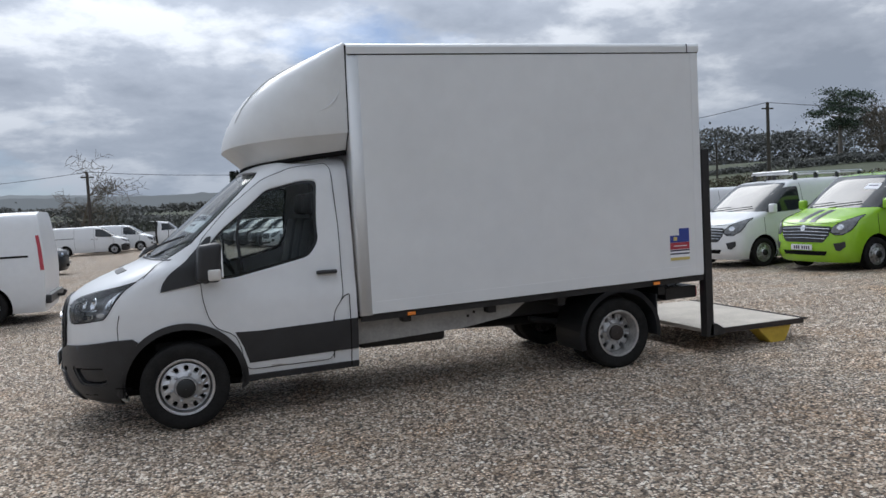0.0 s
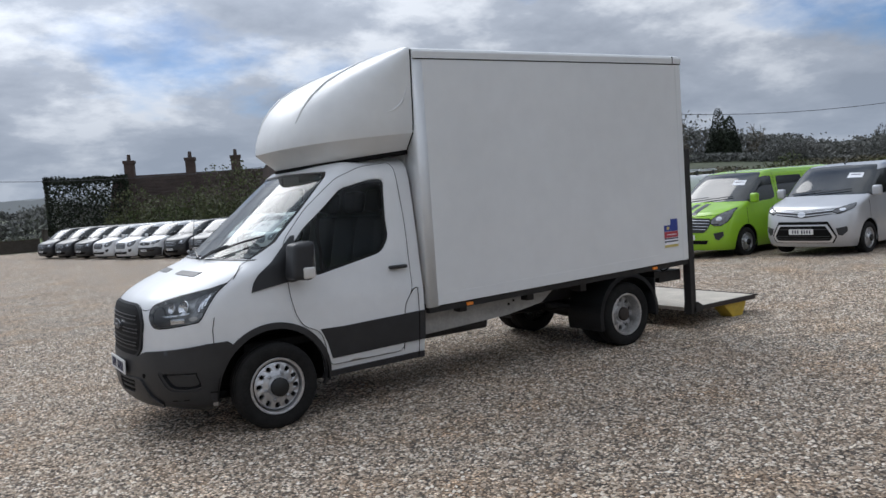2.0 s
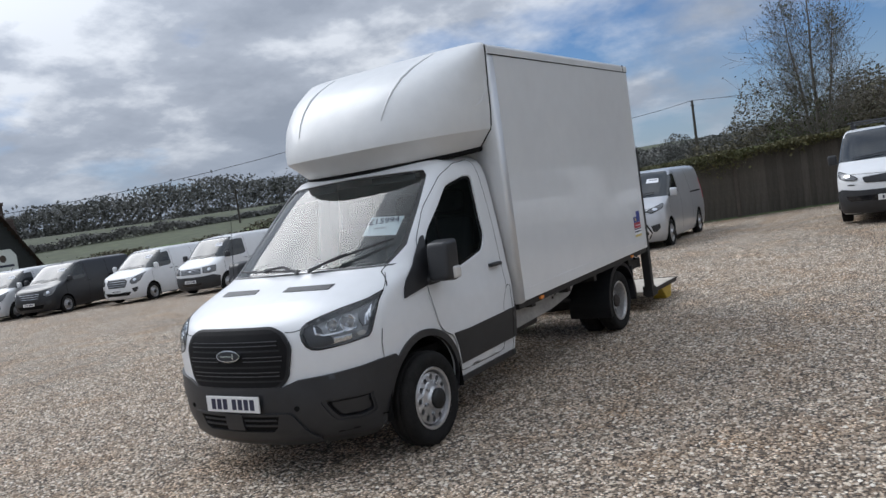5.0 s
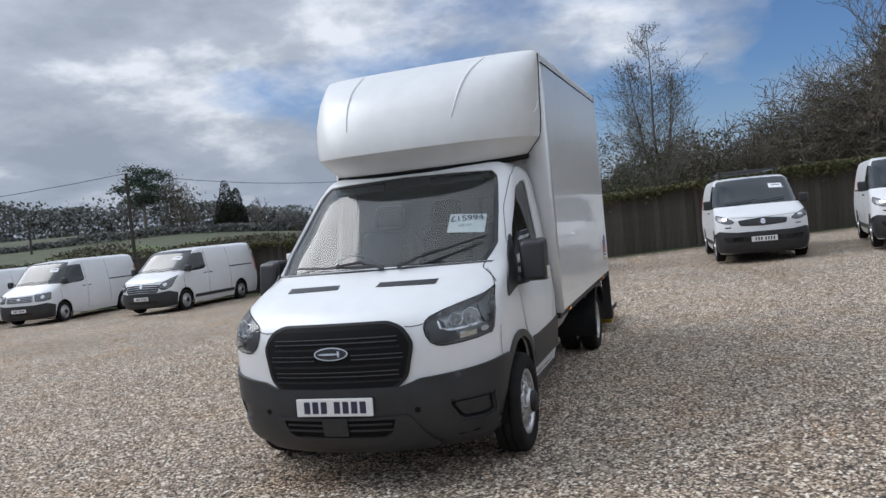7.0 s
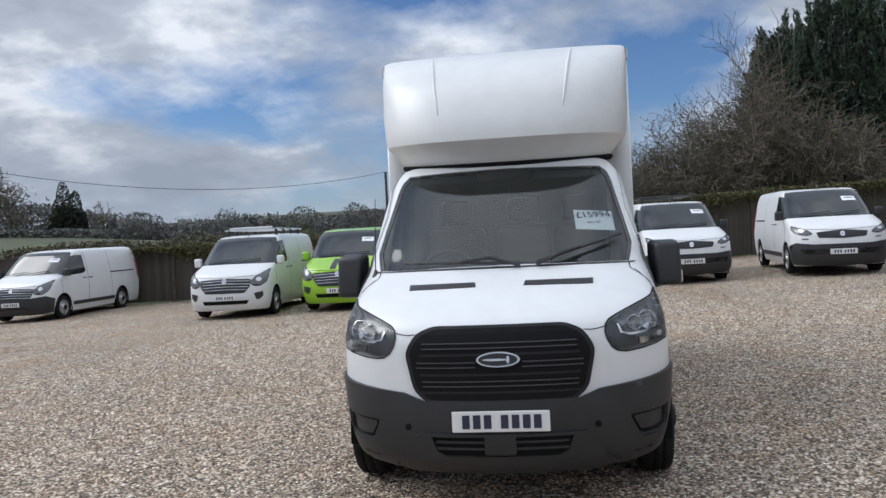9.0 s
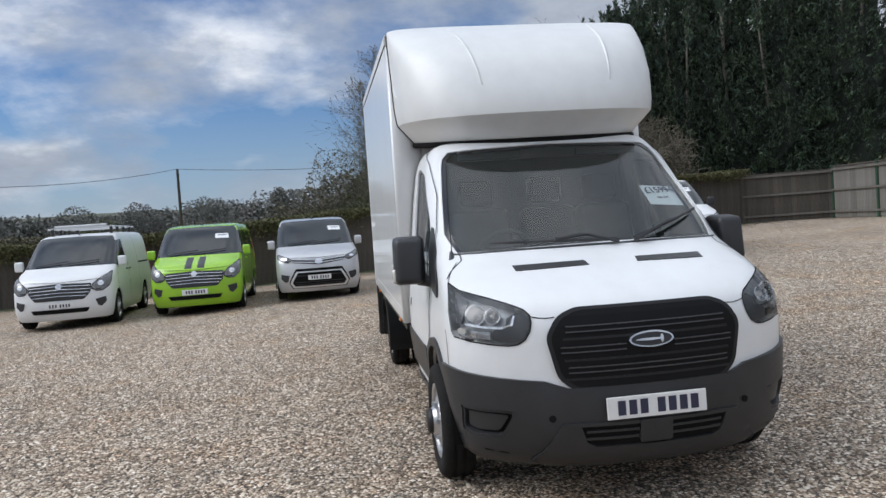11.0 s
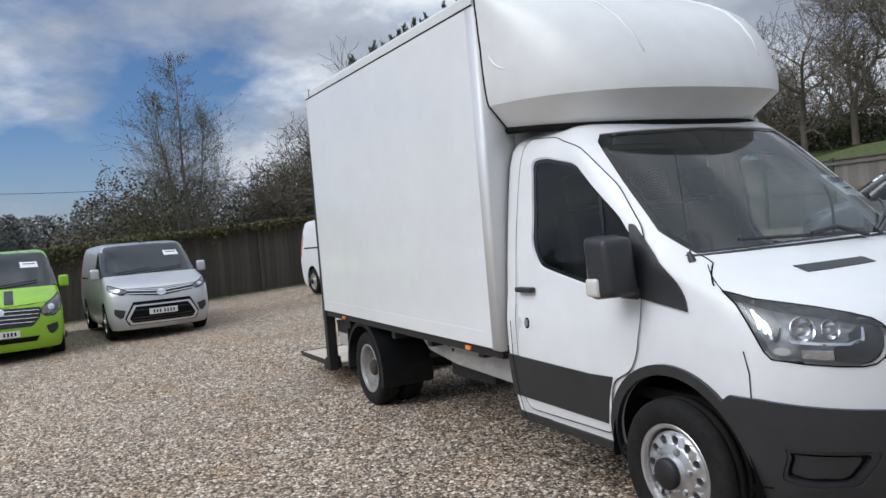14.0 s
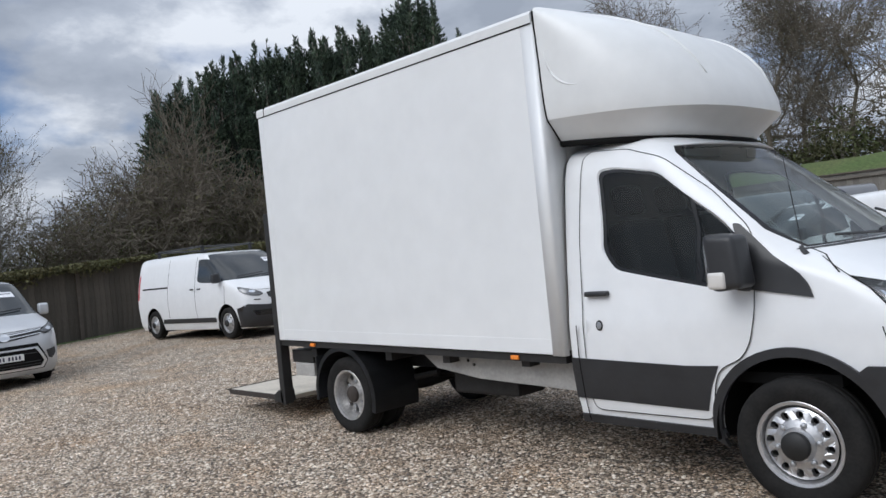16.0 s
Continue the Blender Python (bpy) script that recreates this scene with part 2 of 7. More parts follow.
WHITE = mat("white_paint", (0.745, 0.755, 0.765), 0.36, vary=0.05, scale=1.6, grain=0.02, gscale=9, coat=0.25)
BOXWHITE = mat("box_panel_white", (0.76, 0.77, 0.775), 0.30, vary=0.06, scale=0.9, grain=0.02, gscale=5, coat=0.5)
CAPWHITE = mat("moulded_white", (0.72, 0.73, 0.73), 0.38, vary=0.05, scale=1.2, grain=0.03, gscale=7, coat=0.15)
BLACKPL = mat("black_plastic", (0.028, 0.029, 0.032), 0.42, vary=0.3, scale=5, grain=0.12, gscale=240, bump=0.08, spec=0.5)
GLOSSBLK = mat("gloss_black", (0.012, 0.012, 0.013), 0.12)
SEAM = mat("panel_gap", (0.010, 0.010, 0.010), 0.95, spec=0.1)
RUBBER = mat("tyre_rubber", (0.011, 0.011, 0.011), 0.85, vary=0.0, color2=(0.02, 0.019, 0.018), scale=7, grain=0.2, gscale=60, bump=0.2, spec=0.2)
RIM = mat("silver_wheel_paint", (0.60, 0.60, 0.61), 0.30, metal=0.8, vary=0.25, scale=9, grain=0.06, gscale=80)
HUB = mat("hub_black", (0.012, 0.012, 0.012), 0.55)
RUSTY = mat("hub_rusty", (0.045, 0.035, 0.03), 0.8, vary=0.4, scale=20)
CHROME = mat("chrome", (0.72, 0.73, 0.75), 0.1, metal=1.0)
SATIN = mat("satin_metal", (0.42, 0.43, 0.45), 0.35, metal=0.8)
REFLECT = mat("lamp_reflector", (0.80, 0.81, 0.83), 0.14, metal=1.0, vary=0.15, scale=25)
AMBER = mat("amber_lens", (0.85, 0.25, 0.03), 0.2, coat=0.5)
CLEARLENS = mat("clear_lens", (0.62, 0.60, 0.57), 0.12, coat=0.6)
GLASS = glass_mat("clear_glass", (0.76, 0.85, 0.85), 0.07, 1.64, (0.14, 0.17, 0.165))
DOORGLASS = glass_mat("door_glass", (0.64, 0.69, 0.69), 0.10, 1.45)
LAMPGLASS = glass_mat("lamp_cover", (0.95, 0.96, 0.97), 0.04, 1.4, (0.25, 0.26, 0.27))
DARKGLASS = mat("dark_window", (0.020, 0.025, 0.028), 0.05, vary=0.5, scale=1.5)
DARKGLASS.node_tree.nodes["Principled BSDF"].inputs["IOR"].default_value = 1.6
LAMPIN = mat("lamp_housing", (0.42, 0.43, 0.44), 0.30, metal=0.45, vary=0.45, scale=22)
GRILLEFR = mat("grille_frame", (0.016, 0.0165, 0.018), 0.45, vary=0.2, scale=6, spec=0.3)
GRILLEBLK = mat("grille_black", (0.008, 0.008, 0.009), 0.6, vary=0.2, scale=8, spec=0.15)
LAMPTIP = mat("lamp_tip_grey", (0.055, 0.057, 0.062), 0.22)
LAMPDARK = mat("lamp_bezel_grey", (0.20, 0.205, 0.215), 0.28, metal=0.2, vary=0.4, scale=14)
RIMD = mat("dull_wheel_paint", (0.58, 0.57, 0.56), 0.36, metal=0.7, vary=0.4, scale=9, grain=0.15, gscale=60)
SLAT = mat("dark_satin", (0.085, 0.085, 0.09), 0.35, metal=0.4)
PAPER = mat("white_paper", (0.82, 0.83, 0.86), 0.7)
INK = mat("dark_print", (0.03, 0.03, 0.06), 0.7)
PLATEW = mat("plate_white", (0.78, 0.78, 0.77), 0.35, vary=0.06, scale=20)
DASH = mat("dashboard_grey", (0.035, 0.036, 0.038), 0.7, grain=0.1, gscale=200)
SEAT = mat("seat_cloth", (0.03, 0.031, 0.034), 0.95, grain=0.2, gscale=300)
CABGREY = mat("cab_lining", (0.16, 0.165, 0.17), 0.9, vary=0.1)
RAILGREY = mat("chassis_panel", (0.42, 0.41, 0.39), 0.6, vary=0.3, scale=4, grain=0.1, gscale=40)
STEELDK = mat("dark_steel", (0.020, 0.019, 0.019), 0.6, vary=0.5, scale=6, grain=0.2, gscale=60)
LIFTDECK = mat("lift_deck", (0.58, 0.53, 0.45), 0.75, vary=0.25, scale=3, grain=0.1, gscale=60)
YELLOW = mat("yellow_paint", (0.62, 0.43, 0.05), 0.5, vary=0.3, scale=8)
DBLUE = mat("sticker_blue", (0.035, 0.06, 0.28), 0.5)
DRED = mat("sticker_red", (0.42, 0.05, 0.07), 0.5)
DYEL = mat("sticker_yellow", (0.62, 0.50, 0.16), 0.5)
GREENP = mat("lime_green_paint", (0.30, 0.56, 0.025), 0.25, vary=0.06, coat=0.5)
SILVERP = mat("silver_paint", (0.58, 0.59, 0.61), 0.3, metal=0.45, vary=0.08, coat=0.4)
GREYP = mat("grey_paint", (0.17, 0.175, 0.185), 0.3, metal=0.3, coat=0.4)
BLACKP = mat("black_paint", (0.012, 0.013, 0.016), 0.3, coat=0.15)
STRIPE = mat("bonnet_stripe", (0.03, 0.033, 0.04), 0.3)
GRAVEL = gravel_mat()


def stone_mat():
    m = bpy.data.materials.new("loose_stone")
    m.use_nodes = True
    n, ln = m.node_tree.nodes, m.node_tree.links
    g = n.new("ShaderNodeNewGeometry")
    cr = n.new("ShaderNodeValToRGB")
    e = cr.color_ramp.elements
    e[0].position, e[0].color = 0.0, (0.09, 0.075, 0.065, 1)
    e[1].position, e[1].color = 1.0, (0.84, 0.77, 0.67, 1)
    for q, c in ((0.3, (0.28, 0.212, 0.150, 1)), (0.6, (0.46, 0.365, 0.275, 1)), (0.85, (0.66, 0.565, 0.455, 1))):
        k = e.new(q); k.color = c
    ln.new(g.outputs["Random Per Island"], cr.inputs[0])
    ln.new(cr.outputs[0], n["Principled BSDF"].inputs["Base Color"])
    n["Principled BSDF"].inputs["Roughness"].default_value = 0.8
    return m


STONE = stone_mat()
GRASS = mat("rough_grass", (0.062, 0.105, 0.024), 0.95, color2=(0.10, 0.11, 0.04), scale=0.25, grain=0.4, gscale=9, bump=0.6)
FIELD = mat("far_field", (0.075, 0.088, 0.045), 0.95, color2=(0.05, 0.055, 0.035), scale=0.02, grain=0.3, gscale=0.8)
BOARD = mat("weathered_board", (0.088, 0.078, 0.064), 0.9, vary=0.35, scale=2.5, grain=0.22, gscale=26, bump=0.3, rand=0.22)
BOARDPALE = mat("pale_board", (0.175, 0.165, 0.148), 0.9, vary=0.3, scale=2.5, grain=0.2, gscale=26, bump=0.3, rand=0.2)
RAILW = mat("fence_rail", (0.15, 0.138, 0.12), 0.9, vary=0.3, scale=3, grain=0.2, gscale=30)
POSTW = mat("fence_post", (0.10, 0.085, 0.07), 0.9, vary=0.3, scale=4, grain=0.2, gscale=40)
POSTG = mat("green_post", (0.02, 0.06, 0.035), 0.6, vary=0.2)
IVY = mat("ivy_leaf", (0.075, 0.085, 0.028), 0.8, color2=(0.12, 0.105, 0.05), scale=2, grain=0.4, gscale=14, leaf=0.40)
CONIFER = mat("conifer_leaf", (0.046, 0.070, 0.054), 0.85, color2=(0.075, 0.105, 0.062), scale=0.9, grain=0.5, gscale=7, leaf=0.75)
HEDGE = mat("clipped_hedge", (0.015, 0.022, 0.014), 0.85, color2=(0.03, 0.04, 0.02), scale=0.8, grain=0.5, gscale=6, leaf=0.50)
SHRUB = mat("spring_shrub", (0.085, 0.110, 0.036), 0.8, color2=(0.09, 0.08, 0.045), scale=0.6, grain=0.5, gscale=5, leaf=0.45)
BARK = mat("grey_bark", (0.20, 0.18, 0.155), 0.95, vary=0.3, scale=3, grain=0.2, gscale=30)
TWIG = mat("brown_twig", (0.165, 0.140, 0.110), 0.95, vary=0.3, scale=1)
FARWOOD = mat("twig_thicket", (0.105, 0.096, 0.062), 0.95, color2=(0.13, 0.115, 0.08), scale=0.3, grain=0.4, gscale=3, leaf=0.45)
# distance haze is put into this base colour: paler, greyer, more even
FARBELT = mat("hazed_wood", (0.150, 0.155, 0.145), 0.95, color2=(0.18, 0.175, 0.16), scale=0.03, grain=0.18, gscale=0.4, leaf=0.15)
TILE = mat("roof_tile", (0.095, 0.068, 0.058), 0.85, vary=0.35, scale=1.2, grain=0.2, gscale=8)
BRICK = mat("old_brick", (0.095, 0.066, 0.056), 0.9, vary=0.35, scale=1.5, grain=0.2, gscale=12)
WEATHERB = mat("black_weatherboard", (0.025, 0.025, 0.027), 0.8, vary=0.2)
SIGNW = mat("sign_white", (0.75, 0.74, 0.72), 0.5)
POLEM = mat("telegraph_pole", (0.07, 0.06, 0.05), 0.9, vary=0.3)
WIREM = mat("wire", (0.05, 0.05, 0.055), 0.6)
LAMPP = mat("lamp_post", (0.42, 0.43, 0.42), 0.5, metal=0.4, vary=0.15)
ALU = mat("aluminium", (0.55, 0.56, 0.57), 0.4, metal=0.8)
HOUSEW = mat("render_wall", (0.42, 0.40, 0.36), 0.9, vary=0.2)
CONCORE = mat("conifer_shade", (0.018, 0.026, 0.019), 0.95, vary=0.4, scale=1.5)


# ---------------------------------------------------------------- mesh tools
def mesh_of(bm, name, smooth=False):
    me = bpy.data.meshes.new(name)
    bm.normal_update()
    bm.to_mesh(me)
    bm.free()
    if smooth:
        for p in me.polygons:
            p.use_smooth = True
    return me


def part(name, bm, material, parent=None, label="", smooth=False):
    me = bm if isinstance(bm, bpy.types.Mesh) else mesh_of(bm, name, smooth)
    if not me.materials:
        me.materials.append(material)
    ob = new(name, me)
    if parent is not None:
        ob.parent = parent
    if label:
        tagged(ob, label)
    return ob


def thing(name, label, category, group="", m=None, kind=""):
    ob = new(name)
    ob.empty_display_size = 0.2
    if m is not None:
        ob.matrix_basis = m
    return tagged(ob, label, category, group, kind)


def add_box(bm, x0, x1, y0, y1, z0, z1, bev=0.0, seg=2, m=None):
    r = bmesh.ops.create_cube(bm, size=1.0)
    vs = r["verts"]
    for v in vs:
        v.co = Vector((x0 + (v.co.x + .5) * (x1 - x0), y0 + (v.co.y + .5) * (y1 - y0), z0 + (v.co.z + .5) * (z1 - z0)))
    if bev:
        es = list({e for v in vs for e in v.link_edges})
        vs = bmesh.ops.bevel(bm, geom=es, offset=bev, segments=seg, profile=0.6, affect="EDGES")["verts"]
        vs = [v for v in vs]
    if m is not None:
        bmesh.ops.transform(bm, matrix=m, verts=list({v for v in vs} | {v for v in bm.verts if v in set(vs)}))
    return bm


def boxm(x0, x1, y0, y1, z0, z1, bev=0.0, seg=2):
    return add_box(bmesh.new(), x0, x1, y0, y1, z0, z1, bev, seg)


def tube(pts, rad, sides=8, bm=None, cap=True):
    """A tube along points; rad is a number or one per point."""
    bm = bm or bmesh.new()
    rs = rad if isinstance(rad, (list, tuple)) else [rad] * len(pts)
    pts = [Vector(p) for p in pts]
    rings = []
    for i, p in enumerate(pts):
        d = (pts[min(i + 1, len(pts) - 1)] - pts[max(i - 1, 0)]).normalized()
        a = d.orthogonal().normalized() if abs(d.z) > 0.9 else d.cross(Vector((0, 0, 1))).normalized()
        b = d.cross(a)
        rings.append([bm.verts.new(p + (a * math.cos(2 * math.pi * k / sides) + b * math.sin(2 * math.pi * k / sides)) * rs[i]) for k in range(sides)])
    for r0, r1 in zip(rings, rings[1:]):
        for k in range(sides):
            bm.faces.new((r0[k], r0[(k + 1) % sides], r1[(k + 1) % sides], r1[k]))
    if cap and sides > 2:
        bm.faces.new(rings[0][::-1])
        bm.faces.new(rings[-1])
    return bm


def lathe(profile, seg=32, axis="y", bm=None, closed=False):
    """Spins (radius, along) points round an axis through the origin."""
    bm = bm or bmesh.new()
    rings = []
    for r, a in profile:
        ring = []
        for k in range(seg):
            t = 2 * math.pi * k / seg
            c, s = r * math.cos(t), r * math.sin(t)
            ring.append(bm.verts.new((c, a, s) if axis == "y" else ((a, c, s) if axis == "x" else (c, s, a))))
        rings.append(ring)
    n = len(rings)
    for i in range(n if closed else n - 1):
        r0, r1 = rings[i], rings[(i + 1) % n]
        for k in range(seg):
            bm.faces.new((r0[k], r0[(k + 1) % seg], r1[(k + 1) % seg], r1[k]))
    bmesh.ops.recalc_face_normals(bm, faces=bm.faces[:])
    return bm


def prism(poly, y0, y1, bev=0.0):
    """A solid from an outline in x, z, between y0 and y1."""
    bm = bmesh.new()
    a = [bm.verts.new((x, y0, z)) for x, z in poly]
    b = [bm.verts.new((x, y1, z)) for x, z in poly]
    bm.faces.new(a)
    bm.faces.new(b[::-1])
    for k in range(len(poly)):
        bm.faces.new((a[k], b[k], b[(k + 1) % len(poly)], a[(k + 1) % len(poly)]))
    bmesh.ops.recalc_face_normals(bm, faces=bm.faces[:])
    if bev:
        bmesh.ops.bevel(bm, geom=bm.edges[:], offset=bev, segments=2, profile=0.6, affect="EDGES")
    return bm


def inside(p, poly):
    x, y = p
    c = False
    j = len(poly) - 1
    for i in range(len(poly)):
        xi, yi = poly[i]
        xj, yj = poly[j]
        if (yi > y) != (yj > y) and x < (xj - xi) * (y - yi) / (yj - yi) + xi:
            c = not c
        j = i
    return c


def dense(poly, step):
    out = []
    for (a, b), (c, d) in zip(poly, poly[1:] + poly[:1]):
        k = max(1, int(math.hypot(c - a, d - b) / step))
        out += [(a + (c - a) * i / k, b + (d - b) * i / k) for i in range(k)]
    return out


def rounded(poly, r, seg=4):
    """The outline with its corners rounded."""
    out = []
    n = len(poly)
    for i in range(n):
        p, a, b = Vector(poly[i]), Vector(poly[i - 1]), Vector(poly[(i + 1) % n])
        u, v = a - p, b - p
        k = min(r, u.length * 0.45, v.length * 0.45)
        s, e = p + u.normalized() * k, p + v.normalized() * k
        for j in range(seg + 1):
            t = j / seg
            q = s * (1 - t) ** 2 + p * 2 * t * (1 - t) + e * t * t
            out.append((q.x, q.y))
    return out


def interp(x, table):
    return float(np.interp(x, [a for a, _ in table], [b for _, b in table]))


class Shell:
    """A vehicle body: plan contours stacked along the centre line's profile. Its surface is named by h (across the nose to +-1, then back
    along the sides to +-2) and r (up the profile, 0 to 1). x runs back, y to the right-hand side, z up."""

    def __init__(self, profile, width, sweep, power, rear):
        pts = np.array(profile, float)
        for _ in range(2):
            q = [pts[0]]
            for a, b in zip(pts[:-1], pts[1:]):
                q += [a * .75 + b * .25, a * .25 + b * .75]
            pts = np.array(q + [pts[-1]])
        s = np.r_[0, np.cumsum(np.hypot(*np.diff(pts, axis=0).T))]
        self.rs, self.px, self.pz = s / s[-1], pts[:, 0], pts[:, 1]
        self.length = s[-1]
        self.w, self.s, self.n, self.rr = width, sweep, power, rear
        t = np.linspace(0, 1, 3001)
        z = np.interp(t, self.rs, self.pz)
        cols = [z, np.interp(t, self.rs, self.px)] + [np.interp(z, [a for a, _ in q], [b for _, b in q]) for q in (width, sweep, power, rear)]
        self.table = [tuple(float(v) for v in r) for r in zip(*cols)]
        self.zlist, self.rlist = [float(v) for v in self.pz], [float(v) for v in self.rs]

    def z(self, r):
        return self.row(r)[0]

    def r(self, z):
        zl, rl = self.zlist, self.rlist
        if z <= zl[0]:
            return 0.0
        if z >= zl[-1]:
            return 1.0
        lo, hi = 0, len(zl) - 1
        while hi - lo > 1:
            m = (lo + hi) // 2
            lo, hi = (m, hi) if zl[m] <= z else (lo, m)
        return rl[lo] + (rl[hi] - rl[lo]) * (z - zl[lo]) / max(1e-9, zl[hi] - zl[lo])

    def row(self, r):
        u = min(2999.999, max(0.0, r * 3000))
        i = int(u)
        f = u - i
        a, b = self.table[i], self.table[i + 1]
        return [p + (q - p) * f for p, q in zip(a, b)]

    def pos(self, h, r):
        z, xc, w, s, n, xr = self.row(r)
        a = abs(h)
        s = min(s, max(0.02, xr - xc - 0.02))
        if a <= 1:
            q = math.sin(a * math.pi / 2)
            x = xc + s * (1 - max(0.0, 1 - q ** n) ** (1 / n))
        else:
            q = 1.0
            x = xc + s + (a - 1) * (xr - xc - s)
        return Vector((x, math.copysign(w * q, h), z))

    def nrm(self, h, r):
        e = 1e-3
        h0, h1, r0, r1 = max(-2, h - e), min(2, h + e), max(0, r - e), min(1, r + e)
        a = self.pos(h1, r) - self.pos(h0, r)
        b = self.pos(h, r1) - self.pos(h, r0)
        v = b.cross(a)
        return v.normalized() if v.length > 1e-12 else Vector((0, 0, 1))

    def front(self, y, z):
        r = self.r(z)
        q = max(-1, min(1, y / self.row(r)[2]))
        return (math.asin(q) * 2 / math.pi, r)

    def side(self, x, z, sgn):
        r = self.r(z)
        _, xc, w, s, n, xr = self.row(r)
        s = min(s, max(0.02, xr - xc - 0.02))
        t = (x - xc) / s
        if t >= 1:
            return (sgn * (1 + (x - xc - s) / (xr - xc - s)), r)
        q = max(0, 1 - (1 - max(0, t)) ** n) ** (1 / n)
        return (sgn * math.asin(min(1, q)) * 2 / math.pi, r)

    def top(self, x, y):
        lo, hi = 0.0, 1.0
        for _ in range(40):
            m = (lo + hi) / 2
            z, xc, w, s, n, xr = self.row(m)
            q = min(1, abs(y) / w)
            xf = xc + s * (1 - max(0.0, 1 - q ** n) ** (1 / n))
            lo, hi = (m, hi) if xf < x else (lo, m)
        z = self.z(lo)
        return self.front(y, z)

    def sheet(self, outline, holes=(), off=0.0, nh=0.07, nr=0.02, rim=0.0, bm=None, inner=False):
        """A skin over part of the surface, lifted by off, with its edge turned in by rim."""
        from mathutils.geometry import delaunay_2d_cdt
        sc = nh / nr
        loops = [dense([(h, r * sc) for h, r in outline], nh)] + [dense([(h, r * sc) for h, r in k], nh) for k in holes]
        vs, es = [], []
        for lp in loops:
            b = len(vs)
            vs += [Vector(p) for p in lp]
            es += [(b + i, b + (i + 1) % len(lp)) for i in range(len(lp))]
        hs, rs_ = [p[0] for p in loops[0]], [p[1] for p in loops[0]]
        k = 0
        y = min(rs_) + nh * .5
        while y < max(rs_):
            x = min(hs) + nh * (.5 if k % 2 else .85)
            while x < max(hs):
                if inside((x, y), loops[0]) and not any(inside((x, y), lp) for lp in loops[1:]):
                    vs.append(Vector((x, y)))
                x += nh
            y += nh
            k += 1
        ov, _, of, _, _, _ = delaunay_2d_cdt(vs, es, [], 0, 1e-6)
        bm = bm or bmesh.new()
        made = []
        for p in ov:
            h, r = max(-2, min(2, p.x)), max(0, min(1, p.y / sc))
            made.append(bm.verts.new(self.pos(h, r) + self.nrm(h, r) * off))
        faces = []
        for f in of:
            c = sum((ov[i] for i in f), Vector((0, 0))) / len(f)
            if inside(c, loops[0]) and not any(inside(c, lp) for lp in loops[1:]):
                try:
                    faces.append(bm.faces.new([made[i] for i in f]))
                except ValueError:
                    pass
        for f in faces:
            f.normal_update()
        for f in faces:
            c = f.calc_center_median()
            if f.normal.dot(c - Vector((2.2 if self.rr[0][1] > 3 else 0.75, 0, 0.9))) < 0:
                f.normal_flip()
        if rim:
            be = [e for f in faces for e in f.edges if len(e.link_faces) == 1]
            dirs = {}
            for i, p in enumerate(ov):
                dirs[made[i]] = self.nrm(max(-2, min(2, p.x)), max(0, min(1, p.y / sc)))
            low = {}
            for e in be:
                for v in e.verts:
                    if v not in low:
                        low[v] = bm.verts.new(v.co - dirs[v] * rim)
            for e in be:
                e.smooth = False
                a, b = e.verts
                try:
                    bm.faces.new((a, b, low[b], low[a]))
                except ValueError:
                    pass
        for v in [v for v in made if not v.link_faces]:
            bm.verts.remove(v)
        return bm

    def rearcap(self, bm, n=14, m=8):
        rows = []
        for i in range(n + 1):
            p = self.pos(2, i / n)
            rows.append([bm.verts.new((p.x, p.y * (2 * j / m - 1), p.z)) for j in range(m + 1)])
        for a, b in zip(rows, rows[1:]):
            for j in range(m):
                bm.faces.new((a[j], a[j + 1], b[j + 1], b[j]))
        return bm


def line_strip(shell, pts, width, off):
    """A narrow band along points (h, r) of a shell, as a panel gap."""
    bm = bmesh.new()
    prev = None
    P = [shell.pos(*p) + shell.nrm(*p) * off for p in pts]
    for i, p in enumerate(pts):
        t = (P[min(i + 1, len(P) - 1)] - P[max(i - 1, 0)]).normalized()
        s = t.cross(shell.nrm(*p)).normalized() * width / 2
        cur = (bm.verts.new(P[i] + s), bm.verts.new(P[i] - s))
        if prev:
            bm.faces.new((prev[0], cur[0], cur[1], prev[1]))
        prev = cur
    return bm


def resample(pts, step):
    out = [pts[0]]
    for a, b in zip(pts, pts[1:]):
        k = max(1, int(math.hypot(b[0] - a[0], b[1] - a[1]) / step))
        out += [(a[0] + (b[0] - a[0]) * i / k, a[1] + (b[1] - a[1]) * i / k) for i in range(1, k + 1)]
    return out


def ellipse(cy, cz, a, b, n=20, tilt=0.0):
    return [(cy + a * math.cos(2 * math.pi * k / n) * math.cos(tilt) - b * math.sin(2 * math.pi * k / n) * math.sin(tilt),
             cz + a * math.cos(2 * math.pi * k / n) * math.sin(tilt) + b * math.sin(2 * math.pi * k / n) * math.cos(tilt)) for k in range(n)]


def text_part(body, size, material, parent, m, name="lettering", label=""):
    cu = bpy.data.curves.new(name, "FONT")
    cu.body, cu.size, cu.align_x, cu.align_y, cu.extrude = body, size, "CENTER", "CENTER", 0.0006
    tmp = new("tmp", cu)
    dg = bpy.context.evaluated_depsgraph_get()
    me = bpy.data.meshes.new_from_object(tmp.evaluated_get(dg))
    bpy.data.objects.remove(tmp)
    bpy.data.curves.remove(cu)
    me.materials.clear()
    me.materials.append(material)
    ob = new(name, me)
    ob.parent = parent
    ob.matrix_basis = m
    if label:
        tagged(ob, label)
    return ob


